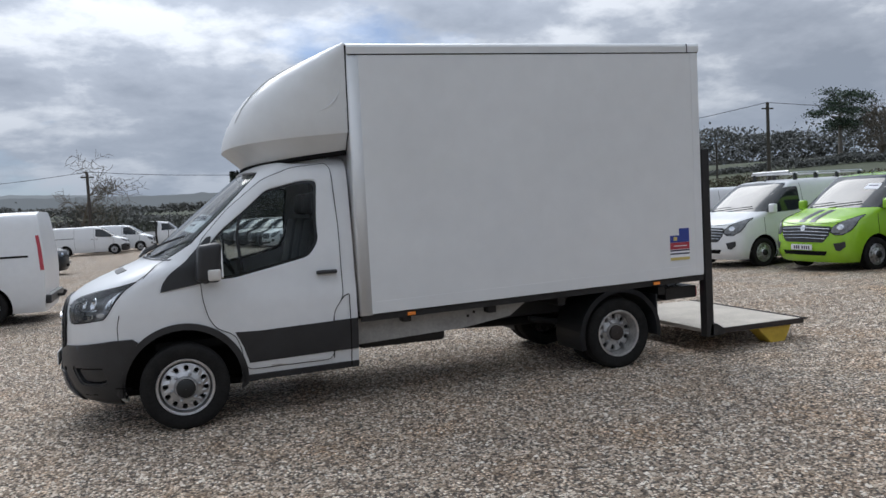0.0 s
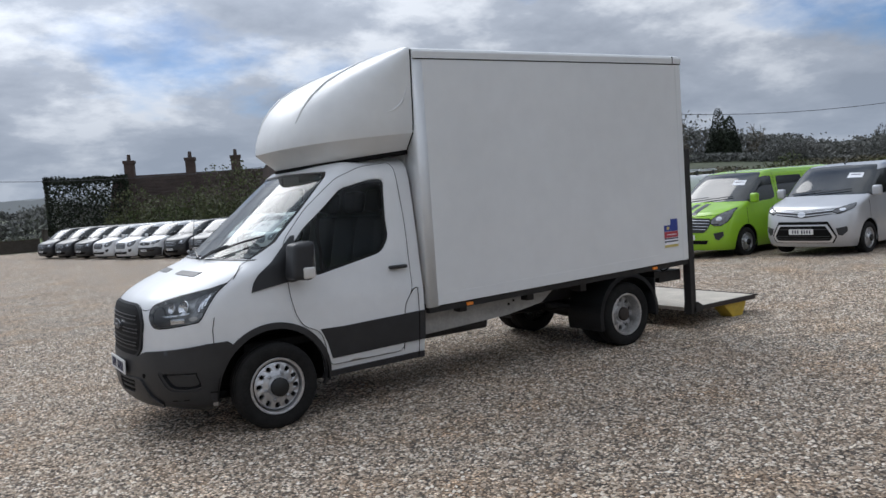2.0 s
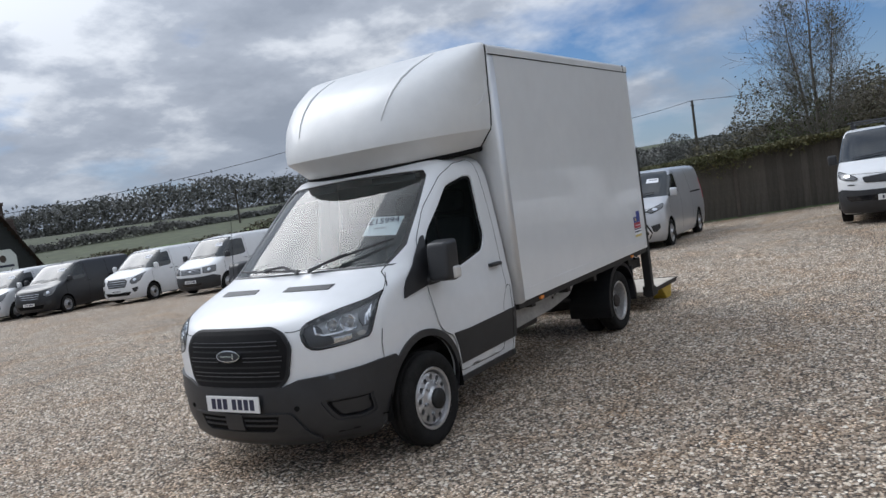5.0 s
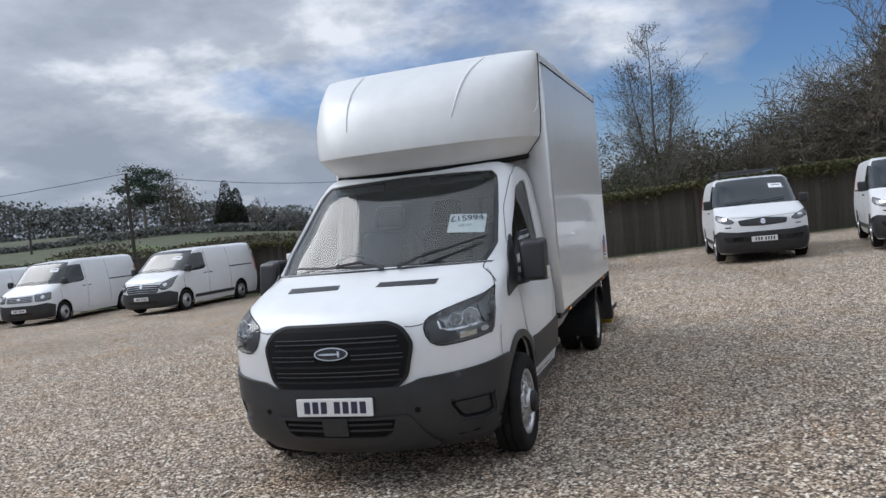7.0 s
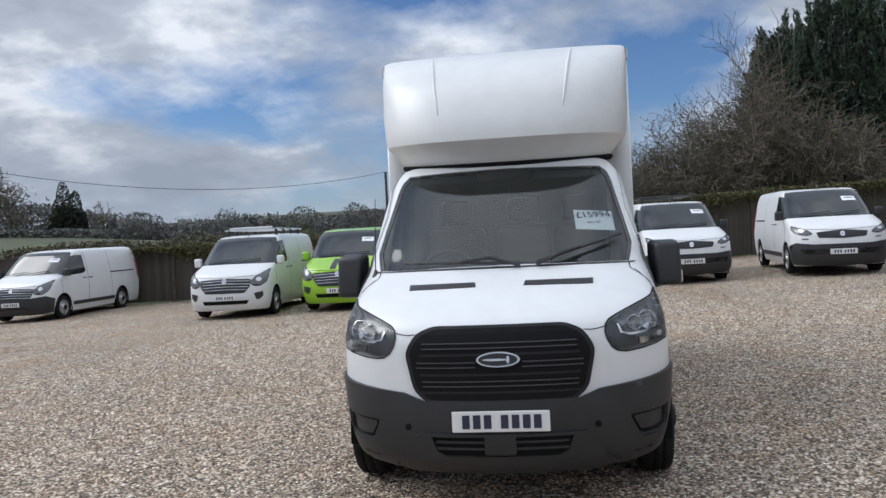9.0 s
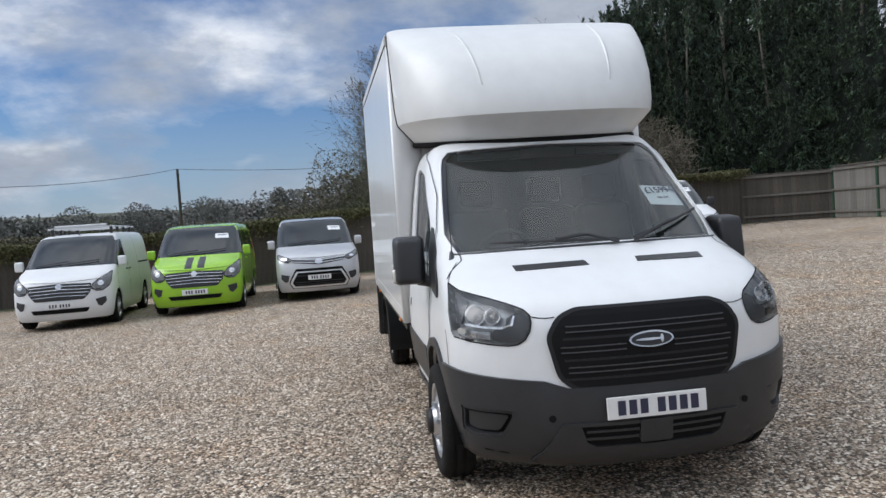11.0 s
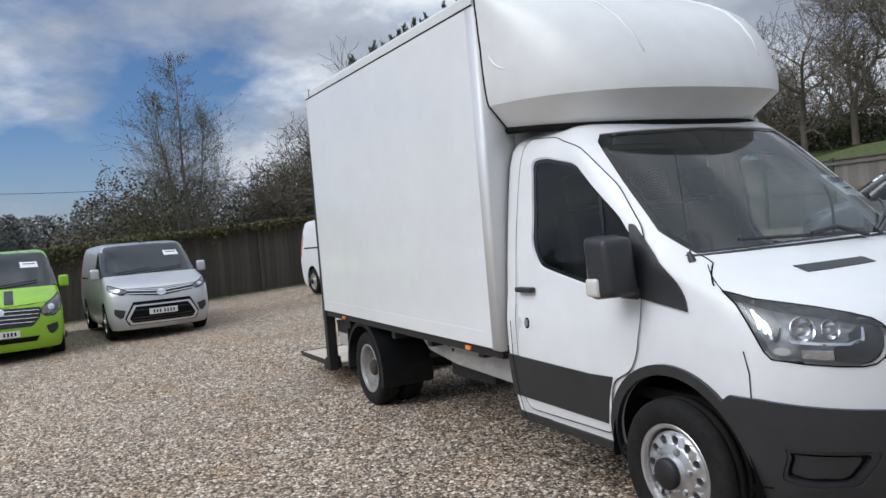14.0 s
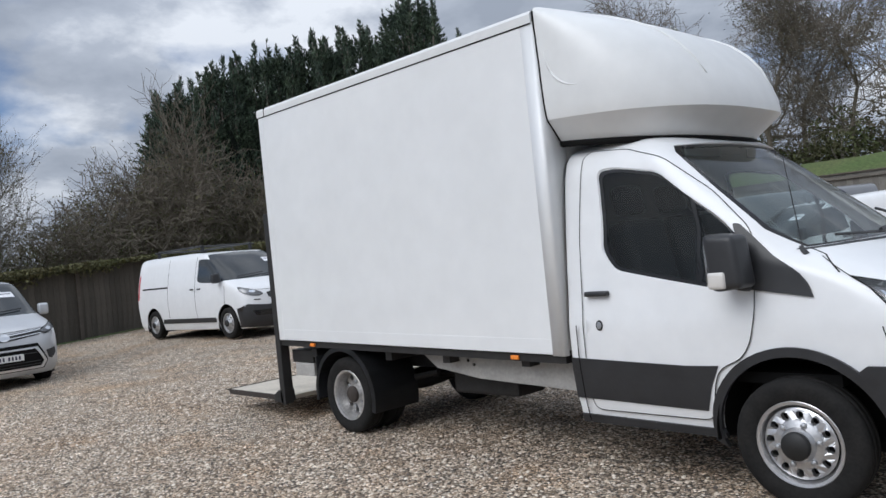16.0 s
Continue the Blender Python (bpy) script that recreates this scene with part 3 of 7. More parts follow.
# ---------------------------------------------------------------- wheels
def wheel_meshes(R, rim_r, width, dished, holes, hole_r, seg=44):
    """Tyre, rim and hub, turned round the y axis; the outer face looks to -y."""
    h = width / 2
    ty = [(rim_r, -h * .80), (rim_r + .02, -h * .95), (R - .05, -h), (R - .02, -h * .93), (R - .004, -h * .74), (R, -h * .5), (R, -h * .34), (R - .008, -h * .31), (R - .008, -h * .25), (R, -h * .22), (R, h * .22), (R - .008, h * .25), (R - .008, h * .31), (R, h * .34), (R, h * .5), (R - .004, h * .74), (R - .02, h * .93), (R - .05, h), (rim_r + .02, h * .95), (rim_r, h * .8)]
    bm = lathe(ty, seg)
    tyre = mesh_of(bm, "tyre", True)
    # rim: barrel and a disc with real holes, built ring by ring
    bm = bmesh.new()
    d = -h * .62 if not dished else h * .35
    lathe([(rim_r + .012, -h * .82), (rim_r + .004, -h * .88), (rim_r - .012, -h * .84), (rim_r - .02, -h * .6), (rim_r - .028, d + .02 if not dished else d), (rim_r - .034, h * .7)], seg, bm=bm)
    n = holes * 6
    mid = rim_r * .70
    rings = []
    spec = [(rim_r - .03, d), (mid + hole_r * 1.25, d - .004), (mid - hole_r * 1.25, d - .022), (rim_r * .42, d - .034), (rim_r * .36, d - .055), (0.001, d - .058)]
    for rr, a in spec:
        rings.append([bm.verts.new((rr * math.cos(2 * math.pi * k / n), a, rr * math.sin(2 * math.pi * k / n))) for k in range(n)])
    for i in range(len(spec) - 1):
        if i == 1:
            continue
        for k in range(n):
            bm.faces.new((rings[i][k], rings[i][(k + 1) % n], rings[i + 1][(k + 1) % n], rings[i + 1][k]))
    for q in range(holes):
        t0 = 2 * math.pi * (q + .5) / holes
        o = [rings[1][(q * 6 + j) % n] for j in range(7)] + [rings[2][(q * 6 + j) % n] for j in range(6, -1, -1)]
        inner, deep = [], []
        for v in o:
            c = Vector((mid * math.cos(t0), d - .013, mid * math.sin(t0)))
            u = (v.co - c); u.y = 0
            u = u.normalized() * hole_r
            inner.append(bm.verts.new(c + u))
            deep.append(bm.verts.new(c + u + Vector((0, .035, 0))))
        for j in range(len(o)):
            k = (j + 1) % len(o)
            bm.faces.new((o[j], o[k], inner[k], inner[j]))
            bm.faces.new((inner[j], inner[k], deep[k], deep[j]))
    bmesh.ops.recalc_face_normals(bm, faces=bm.faces[:])
    rim = mesh_of(bm, "rim", False)
    bm = lathe([(rim_r * .34, d - .05), (rim_r * .34, d - .075), (rim_r * .29, d - .085), (.001, d - .087)], 24)
    hub = mesh_of(bm, "hub", True)
    nuts = mesh_of(lathe([(.016, d - .02), (.016, d - .042), (.001, d - .046)], 6), "wheel_nut")
    nuts["ring"] = rim_r * .5
    bm = lathe([(rim_r - .03, h * .5), (.001, h * .5)], 24)
    back = mesh_of(bm, "brake_drum")
    for me, mm in ((tyre, RUBBER), (rim, RIM), (hub, HUB), (nuts, SATIN), (back, STEELDK)):
        me.materials.append(mm)
    return tyre, rim, hub, nuts, back


def put_wheel(parent, meshes, x, y, z, flip, turn=0.0, hubmat=None):
    tyre, rim, hub, nuts, back = meshes
    w = new("wheel", tyre)
    w.parent = parent
    w.matrix_basis = pose(x, y, z, 0, 0, 180 if flip else 0) @ pose(0, 0, 0, 0, turn, 0)
    for nm, me in (("rim", rim), ("hub", hub), ("brake_drum", back)):
        o = new(nm, me)
        o.parent = w
        if nm == "hub" and hubmat:
            o.material_slots[0].link = "OBJECT"
            o.material_slots[0].material = hubmat
    for k in range(6):
        t = 60 * k + 30
        o = new("wheel_nut", nuts)
        o.parent = w
        o.matrix_basis = pose(nuts["ring"] * math.cos(radians(t)), 0, nuts["ring"] * math.sin(radians(t)))
    return w


# ---------------------------------------------------------------- the box van
def circle_xz(cx, cz, r, a0, a1, n=24):
    return [(cx + r * math.cos(radians(a0 + (a1 - a0) * k / n)), cz + r * math.sin(radians(a0 + (a1 - a0) * k / n))) for k in range(n + 1)]


CAB = Shell(
    profile=[(-.77, .24), (-.865, .28), (-.918, .35), (-.938, .48), (-.934, .62), (-.925, .68), (-.915, .85), (-.893, .99), (-.845, 1.065), (-.715, 1.145), (-.52, 1.225), (-.36, 1.285), (-.27, 1.325),
             (-.05, 1.505), (.2, 1.71), (.45, 1.915), (.6, 2.03), (.7, 2.075), (.95, 2.105), (1.36, 2.125)],
    width=[(.22, .84), (.3, .89), (.5, .935), (.72, .96), (.95, .96), (1.15, .935), (1.3, .922), (1.5, .90), (1.7, .875), (1.9, .845), (2.0, .81), (2.05, .765), (2.09, .67), (2.115, .5), (2.125, .3)],
    sweep=[(.22, .52), (.7, .54), (.95, .53), (1.1, .52), (1.2, .50), (1.33, .50), (1.5, .44), (1.7, .40), (2.0, .30), (2.06, .22), (2.125, .12)],
    power=[(.22, 2.1), (.7, 2.15), (1.0, 2.35), (1.33, 2.5), (2.1, 2.4)],
    rear=[(.2, 1.40), (2.2, 1.40)])


def build_truck():
    root = thing("box_van", "white luton box van, black bumper, lowered tail lift, on gravel", "van")
    cab = CAB
    S = {s: (lambda x, z, s=s: cab.side(x, z, s)) for s in (-1, 1)}
    F = cab.front
    arch = circle_xz(0.0, .345, .445, -25, 205, 30)
    win = rounded([(.165, 1.15), (.16, 1.33), (.335, 1.53), (.72, 1.845), (1.01, 1.91), (1.14, 1.91), (1.112, 1.40), (1.03, 1.285), (.42, 1.155)], .05)
    screen = [(-.80, 1.335), (-.4, 1.345), (0, 1.35), (.4, 1.345), (.80, 1.335), (.845, 1.45), (.80, 1.72), (.745, 1.955), (.70, 2.0), (0, 2.02), (-.70, 2.0), (-.745, 1.955), (-.80, 1.72), (-.845, 1.45)]
    domain = [(-2, 0), (2, 0), (2, 1), (-2, 1)]

    def lamp_outline(s):
        return ([S[s](-.300, 1.180), S[s](-.385, 1.125), S[s](-.46, 1.045), S[s](-.525, .945)] + [F(s * y, z) for y, z in (
            (.925, .915), (.86, .898), (.77, .884), (.69, .877), (.645, .883), (.610, .905), (.585, .945), (.573, .990), (.578, 1.028), (.600, 1.052), (.66, 1.078), (.747, 1.108), (.82, 1.130), (.869, 1.146))])

    def fog_outline(s):
        return rounded([F(s * .645, .548), F(s * .905, .558), S[s](-.575, .535), F(s * .895, .425), F(s * .845, .398), F(s * .715, .408)], .03)
    holes = [[F(*p) for p in screen]] + [lamp_outline(s) for s in (-1, 1)] + [fog_outline(s) for s in (-1, 1)]
    for s in (-1, 1):
        holes.append([S[s](*p) for p in win])
        holes.append([S[s](*p) for p in arch + [(.41, .1), (-.41, .1)]])
        holes.append([S[s](*p) for p in ((.40, .24), (.40, .318), (1.4, .322), (1.4, .24))])
    bm = cab.sheet(domain, holes, 0, nh=.06, nr=.017, rim=.03)
    body = part("cab_body", bm, WHITE, root, "glossy white pressed steel cab", True)
    bm = bmesh.new()
    add_box(bm, 1.36, 1.395, -.80, .80, .45, 1.98)
    part("cab_rear_wall", bm, CABGREY, root)
    # glass
    def glass(poly, name, m, off=-.012):
        ob = part(name, cab.sheet(poly, (), off, nh=.06, nr=.02), m, root, smooth=True)
        ob.visible_shadow = False
        return ob
    big = [F(y * 1.02, z + (.012 if z > 1.7 else -.012)) for y, z in screen]
    glass(big, "windscreen", GLASS)
    # dark printed border round the windscreen
    inn = [F(y * .968, 1.683 + (z - 1.683) * .955) for y, z in screen]
    part("windscreen_border", cab.sheet(big, [inn], -.008, nh=.05, nr=.015), GLOSSBLK, root, smooth=True)
    for s in (-1, 1):
        glass([S[s](*p) for p in win], "door_window", DOORGLASS, -.006)
        inn = [S[s](.62 + (x - .62) * .945, 1.55 + (z - 1.55) * .93) for x, z in win]
        part("window_seal", cab.sheet([S[s](*p) for p in win], [inn], -.003, nh=.05, nr=.015), GLOSSBLK, root, smooth=True)
        # quarter bar in the door window
        bar = [(.475, 1.17), (.505, 1.17), (.515, 1.665), (.485, 1.64)]
        part("window_bar", cab.sheet([S[s](*p) for p in bar], (), -.001, nh=.05, nr=.02), GLOSSBLK, root)
        # black mirror triangle
        tri = [(-.142, 1.085), (.255, 1.145), (.255, 1.43), (.272, 1.495), (.236, 1.487), (.10, 1.345)]
        part("quarter_panel", cab.sheet([S[s](*p) for p in rounded(tri, .012)], (), .0125, nh=.05, nr=.02, rim=.008), BLACKPL, root, "black plastic corner panel at the door mirror", smooth=True)
        # door with its window opening
        door = [(.165, 1.12), (.172, 1.0), (.205, .86), (.26, .77), (.40, .705), (.44, .60), (.47, .41), (1.185, .415), (1.19, .74), (1.21, .83), (1.285, .93), (1.287, 1.5), (1.265, 2.0), (1.23, 2.045), (.93, 2.015), (.70, 1.93), (.40, 1.69), (.19, 1.465), (.15, 1.36)]
        if s == 1:
            door[7:12] = [(1.285, .415), (1.287, 1.5)]
        dr = [S[s](*p) for p in rounded(door, .07, 5)]
        dob = part("door", cab.sheet(dr, [[S[s](.64 + (x - .64) * 1.012, 1.53 + (z - 1.53) * 1.02) for x, z in win]], .008, nh=.05, nr=.015, rim=.012), WHITE, root, "white cab door", smooth=True)
        smooth_door = rounded(door, .07, 5)
        seam = resample(smooth_door + smooth_door[:1], .05)
        part("door_gap", line_strip(cab, [S[s](*p) for p in seam], .0055, .0095), SEAM, root)
        # flush handle in a cup
        hb = boxm(1.075, 1.245, -.022, .022, -.016, .016, .012, 3)
        h = part("door_handle", hb, BLACKPL, dob, "black pull handle", True)
        p = cab.pos(*S[s](1.16, 1.148))
        h.matrix_basis = pose(0, p.y + s * .029, 1.148)
        part("handle_cup", cab.sheet([S[s](*q) for q in ellipse(1.165, 1.165, .055, .038)], (), .0105, nh=.02, nr=.006), WHITE, dob)
        if s == 1:
            part("lock", cab.sheet([S[s](*q) for q in ellipse(1.16, .95, .018, .022)], (), .0145, nh=.02, nr=.006, rim=.004), SATIN, dob)
            part("lock_surround", cab.sheet([S[s](*q) for q in ellipse(1.16, .95, .026, .032)], (), .0105, nh=.02, nr=.006), SEAM, dob)
        else:
            flap = [(1.19, .42), (1.33, .42), (1.335, .95), (1.30, .94), (1.20, .83)]
            part("fuel_flap_gap", line_strip(cab, [S[s](*p) for p in resample(flap[2:] + flap[:1], .04)], .008, .003), SEAM, root)
        crease = resample([(1.27, 1.095), (1.0, 1.08), (.62, 1.03), (.42, .98), (.33, .90), (.30, .82)], .04)
        part("door_crease", line_strip(cab, [S[s](*p) for p in crease], .012, .0092), WHITE, dob)
        # dark rubbing band, white sill strip, black step
        band = [(.40, .725), (.60, .72), (1.398, .745), (1.398, .490), (.50, .466), (.46, .60)]
        part("side_band", cab.sheet([S[s](*p) for p in band], (), .014, nh=.05, nr=.015, rim=.012), BLACKPL, root, "black plastic side moulding", smooth=True)
        sill = [(.44, .360), (1.398, .378), (1.398, .325), (.42, .312)]
        part("side_sill", cab.sheet([S[s](*p) for p in sill], (), .012, nh=.05, nr=.015, rim=.03), BLACKPL, root, smooth=True)
        part("sill_gap", line_strip(cab, [S[s](*p) for p in resample([(1.335, .34), (1.335, .95)], .05)], .008, .016), SEAM, root)
        # wheel arch cladding
        outer = circle_xz(0.0, .345, .490, 0, 188, 30)
        inner = circle_xz(0.0, .345, .44, 188, -12, 30)
        poly = [(.485, .30)] + outer + [(-.485, .30), (-.425, .30)] + inner + [(.43, .26)]
        part("wheel_arch_trim", cab.sheet([S[s](*p) for p in poly], (), .018, nh=.045, nr=.012, rim=.03), BLACKPL, root, "black plastic wheel arch lip", smooth=True)
        # fender gap towards the nose and bonnet shut line
        part("bonnet_gap", line_strip(cab, [S[s](*p) for p in resample([(-.255, 1.20), (-.16, 1.29), (-.09, 1.325)], .02)], .008, .002), SEAM, root)
        part("fender_gap", line_strip(cab, [S[s](*p) for p in resample([(-.44, .94), (-.46, .85), (-.46, .75)], .02)], .006, .002), SEAM, root)
        # arch liner
        bm = bmesh.new()
        prev = None
        for x, z in circle_xz(0, .345, .455, -5, 185, 24):
            cur = (bm.verts.new((x, s * .955, z)), bm.verts.new((x, s * .55, z)))
            if prev:
                bm.faces.new((prev[0], cur[0], cur[1], prev[1]))
            prev = cur
        bm.faces.new([bm.verts.new((x, s * .56, z)) for x, z in circle_xz(0, .345, .455, -5, 185, 24)])
        part("wheel_arch_liner", bm, SEAM, root)
        # door mirror
        mm = boxm(-.085, .09, -.10, .10, -.15, .155, .045, 4)
        for v in mm.verts:
            v.co.x += (v.co.z) * .10
            if v.co.x < 0:
                v.co.y *= .86
                v.co.z *= .93
        mirror = part("door_mirror", mm, BLACKPL, root, "large black door mirror with clear indicator", True)
        mirror.matrix_basis = pose(.225, s * 1.062, 1.295, 0, 0, s * -6)
        part("mirror_glass", boxm(.088, .096, -.08, .08, -.12, .12, .01), CHROME, mirror)
        part("indicator_lens", boxm(-.02, .080, s * .075 - .034, s * .075 + .034, -.135, -.045, .02, 3), CLEARLENS, mirror, "clear indicator lens", True)
        part("mirror_arm", tube([(0, -s * .05, -.12), (-.02, -s * .2, -.15)], .035, 10), BLACKPL, mirror, smooth=True)
        # headlamp: a recessed housing with chrome bowls behind a clear cover
        hl = lamp_outline(s)
        lamp = part("headlamp", cab.sheet(hl, (), -.055, nh=.03, nr=.008, rim=-.056), LAMPIN, root, "clear headlamp with chrome reflectors and dark front tip", smooth=True)
        part("lamp_tip", cab.sheet([F(s * y, z) for y, z in ((.580, 1.03), (.640, 1.05), (.690, 1.02), (.700, .985), (.760, .955), (.770, .90), (.69, .888), (.645, .892), (.605, .925), (.580, .985))], (), -.022, nh=.03, nr=.008, rim=.03), LAMPTIP, lamp, "dark grey lamp tip", smooth=True)
        for y, z, rad in ((.835, 1.035, .050), (.755, 1.030, .038)):
            q = F(s * y, z)
            c, nn = cab.pos(*q) - cab.nrm(*q) * .018, (cab.nrm(*q) + Vector((-.9, 0, .05))).normalized()
            rot = nn.to_track_quat("Z", "Y").to_matrix().to_4x4()
            bowl = lathe([(rad * k / 7, -.042 * (1 - (k / 7) ** 2)) for k in range(1, 8)] + [(rad + .004, .001), (rad + .005, -.006)], 28, "z")
            bo = part("reflector", bowl, REFLECT, lamp, "chrome reflector bowl", smooth=True)
            bo.matrix_basis = Matrix.Translation(c) @ rot
            bu = part("bulb", lathe([(.011, -.04), (.011, -.014), (.007, -.008), (.001, -.006)], 12, "z"), CLEARLENS, lamp, smooth=True)
            bu.matrix_basis = Matrix.Translation(c) @ rot
        blade = [F(s * y, z) for y, z in ((.885, .992), (.80, .978), (.72, .972), (.675, .985), (.655, 1.03), (.647, 1.028), (.664, .977), (.718, .960), (.80, .966), (.885, .980))]
        part("lamp_blade", cab.sheet(blade, (), -.010, nh=.02, nr=.005, rim=.02), REFLECT, lamp, "bright divider blade", smooth=True)
        bar = [F(s * y, z) for y, z in ((.775, .905), (.775, .945), (.865, .952), (.865, .918))]
        part("lamp_bar", cab.sheet(bar, (), -.014, nh=.03, nr=.006, rim=.012), REFLECT, lamp)
        dark = [S[s](-.515, .985), S[s](-.46, 1.075), S[s](-.37, 1.155), S[s](-.44, 1.138), F(s * .85, 1.118), F(s * .885, 1.05), F(s * .915, .985)]
        part("lamp_bezel", cab.sheet(dark, (), -.030, nh=.03, nr=.008, rim=.02), LAMPDARK, lamp, "smoked grey inner bezel", smooth=True)
        for k in range(3):
            q = [S[s](-.43 - .030 * k, 1.120 - .022 * k), S[s](-.445 - .030 * k, 1.118 - .022 * k), S[s](-.50 - .025 * k, 1.035 - .02 * k), S[s](-.488 - .025 * k, 1.035 - .02 * k)]
            part("bezel_rib", cab.sheet(q, (), -.022, nh=.02, nr=.006, rim=.006), REFLECT, lamp)
        ind = [F(s * y, z) for y, z in ellipse(.905, .945, .018, .018, 12)]
        part("side_indicator", cab.sheet(ind, (), -.016, nh=.02, nr=.006, rim=.016), CLEARLENS, lamp)
        g = part("lamp_cover", cab.sheet(hl, (), .003, nh=.04, nr=.01), LAMPGLASS, lamp, smooth=True)
        g.visible_shadow = False
        part("lamp_seal", line_strip(cab, hl + hl[:1], .007, .0045), SEAM, lamp)
        part("bonnet_front_gap", line_strip(cab, [F(s * y, z) for y, z in ((.46, 1.010), (.50, 1.006), (.54, 1.010), (.585, 1.02))], .005, .002), SEAM, root)
        part("bonnet_side_gap", line_strip(cab, [S[s](*p) for p in resample([(-.30, 1.182), (-.22, 1.235), (-.15, 1.285)], .03)], .005, .002), SEAM, root)
        # fog-lamp pocket in the bumper
        fog = fog_outline(s)
        cy, cr = sum(q[0] for q in fog) / len(fog), sum(q[1] for q in fog) / len(fog)
        small = [(cy + (h - cy) * .74, cr + (r - cr) * .62) for h, r in fog]
        part("fog_recess", cab.sheet(fog, (), -.022, nh=.03, nr=.008), GRILLEBLK, root, "dark moulded fog lamp recess")
        part("fog_rim", cab.sheet(fog, [[(cy + (h - cy) * .86, cr + (r - cr) * .80) for h, r in fog]], .012, nh=.03, nr=.008, rim=.034), BLACKPL, root, smooth=True)
        part("fog_blank", cab.sheet(small, (), -.004, nh=.03, nr=.008, rim=.02), BLACKPL, root, smooth=True)
        part("bumper_eye", cab.sheet([F(s * y, z) for y, z in ellipse(.506, .512, .017, .017, 14)], (), .026, nh=.02, nr=.006, rim=.004), SEAM, root)
        lowline = [F(s * y, z) for y, z in ((.93, .37), (.90, .352), (.80, .338), (.70, .330))]
        part("bumper_crease", line_strip(cab, [S[s](-.50, .385)] + lowline, .010, .0225), SEAM, root)
    # bumper wraps the nose
    bump = [S[-1](-.455, .235), S[-1](-.475, .33), S[-1](-.465, .45), S[-1](-.415, .60), S[-1](-.32, .72), S[-1](-.36, .75), S[-1](-.50, .75), F(-.80, .722), F(-.53, .695), F(-.42, .655), F(.42, .655), F(.53, .695), F(.80, .722),
            S[1](-.50, .75), S[1](-.36, .75), S[1](-.32, .72), S[1](-.415, .60), S[1](-.465, .45), S[1](-.475, .33), S[1](-.455, .235), F(.5, .222), F(-.5, .222)]
    part("bumper", cab.sheet(bump, [fog_outline(-1), fog_outline(1)], .02, nh=.05, nr=.014, rim=.02), BLACKPL, root, "black textured plastic front bumper", smooth=True)
    intake = [F(y, z) for y, z in ((-.375, .468), (.375, .468), (.345, .392), (.30, .368), (-.30, .368), (-.345, .392))]
    chin = [F(y, z) for y, z in ((-.445, .485), (.445, .485), (.47, .47), (.545, .352), (.60, .305), (.50, .262), (-.50, .262), (-.60, .305), (-.545, .352), (-.47, .47))]
    part("bumper_chin", cab.sheet(chin, [intake], .034, nh=.04, nr=.01, rim=.014), BLACKPL, root, "raised lower bumper valance", smooth=True)
    part("lower_intake", cab.sheet(intake, (), .0215, nh=.04, nr=.01), SEAM, root)
    for z in (.447, .412):
        part("intake_slat", cab.sheet([F(y, zz) for y, zz in ((-.35, z), (.35, z), (.35, z - .012), (-.35, z - .012))], (), .030, nh=.05, nr=.006, rim=.008), BLACKPL, root)
    part("tow_cover", cab.sheet([F(y, z) for y, z in rounded([(-.075, .487), (.09, .487), (.09, .378), (-.075, .378)], .015)], (), .04, nh=.04, nr=.01, rim=.02), BLACKPL, root)
    # grille
    gr = rounded([(-.515, .915), (-.455, 1.01), (-.36, 1.045), (.36, 1.045), (.455, 1.01), (.515, .915), (.47, .71), (.40, .645), (-.40, .645), (-.47, .71)], .04)
    grille = part("grille", cab.sheet([F(*p) for p in gr], (), .016, nh=.05, nr=.012, rim=.024), GRILLEFR, root, "black slatted grille with oval badge", smooth=True)
    inner = [F(y * .955, .848 + (z - .848) * .93) for y, z in gr]
    part("grille_mesh", cab.sheet(inner, (), .0175, nh=.05, nr=.012), GRILLEBLK, grille)
    for z, a, gap in ((.952, .415, 0), (.852, .445, .125), (.752, .415, 0)):
        for y0, y1 in (((-a, a),) if not gap else ((-a, -gap), (gap, a))):
            part("grille_slat", cab.sheet([F(y, zz) for y, zz in ((y0, z + .012), (y1, z + .012), (y1, z - .03), (y0, z - .03))], (), .020, nh=.05, nr=.01, rim=.008), GRILLEBLK, grille)
            for dz in (.010, -.016):
                part("grille_bar", cab.sheet([F(y, zz) for y, zz in ((y0, z + dz), (y1, z + dz), (y1, z + dz - .0055), (y0, z + dz - .0055))], (), .0245, nh=.05, nr=.005, rim=.006), SLAT, grille)
    for z in (.905, .80, .705):
        part("grille_fin", cab.sheet([F(y, zz) for y, zz in ((-.43, z), (.43, z), (.43, z - .012), (-.43, z - .012))], (), .019, nh=.05, nr=.006, rim=.008), GRILLEFR, grille)
    part("badge", cab.sheet([F(*p) for p in ellipse(0, .873, .115, .040, 28)], (), .040, nh=.03, nr=.008, rim=.03), CHROME, grille, "chrome-edged oval badge", smooth=True)
    part("badge_face", cab.sheet([F(*p) for p in ellipse(0, .873, .104, .032, 28)], (), .0425, nh=.03, nr=.008, rim=.002), mat("badge_dark", (.025, .027, .032), .3), grille, smooth=True)
    for y0, a, b in ((.012, .072, .006), (-.052, .009, .021)):
        part("badge_mark", cab.sheet([F(*p) for p in ellipse(y0, .872, a, b, 14)], (), .0445, nh=.02, nr=.006), CHROME, grille)
    # number plate with plain bars
    pl = part("number_plate", boxm(-.012, 0, -.26, .26, -.0555, .0555, .006, 2), PLATEW, root, "white number plate with dark bars")
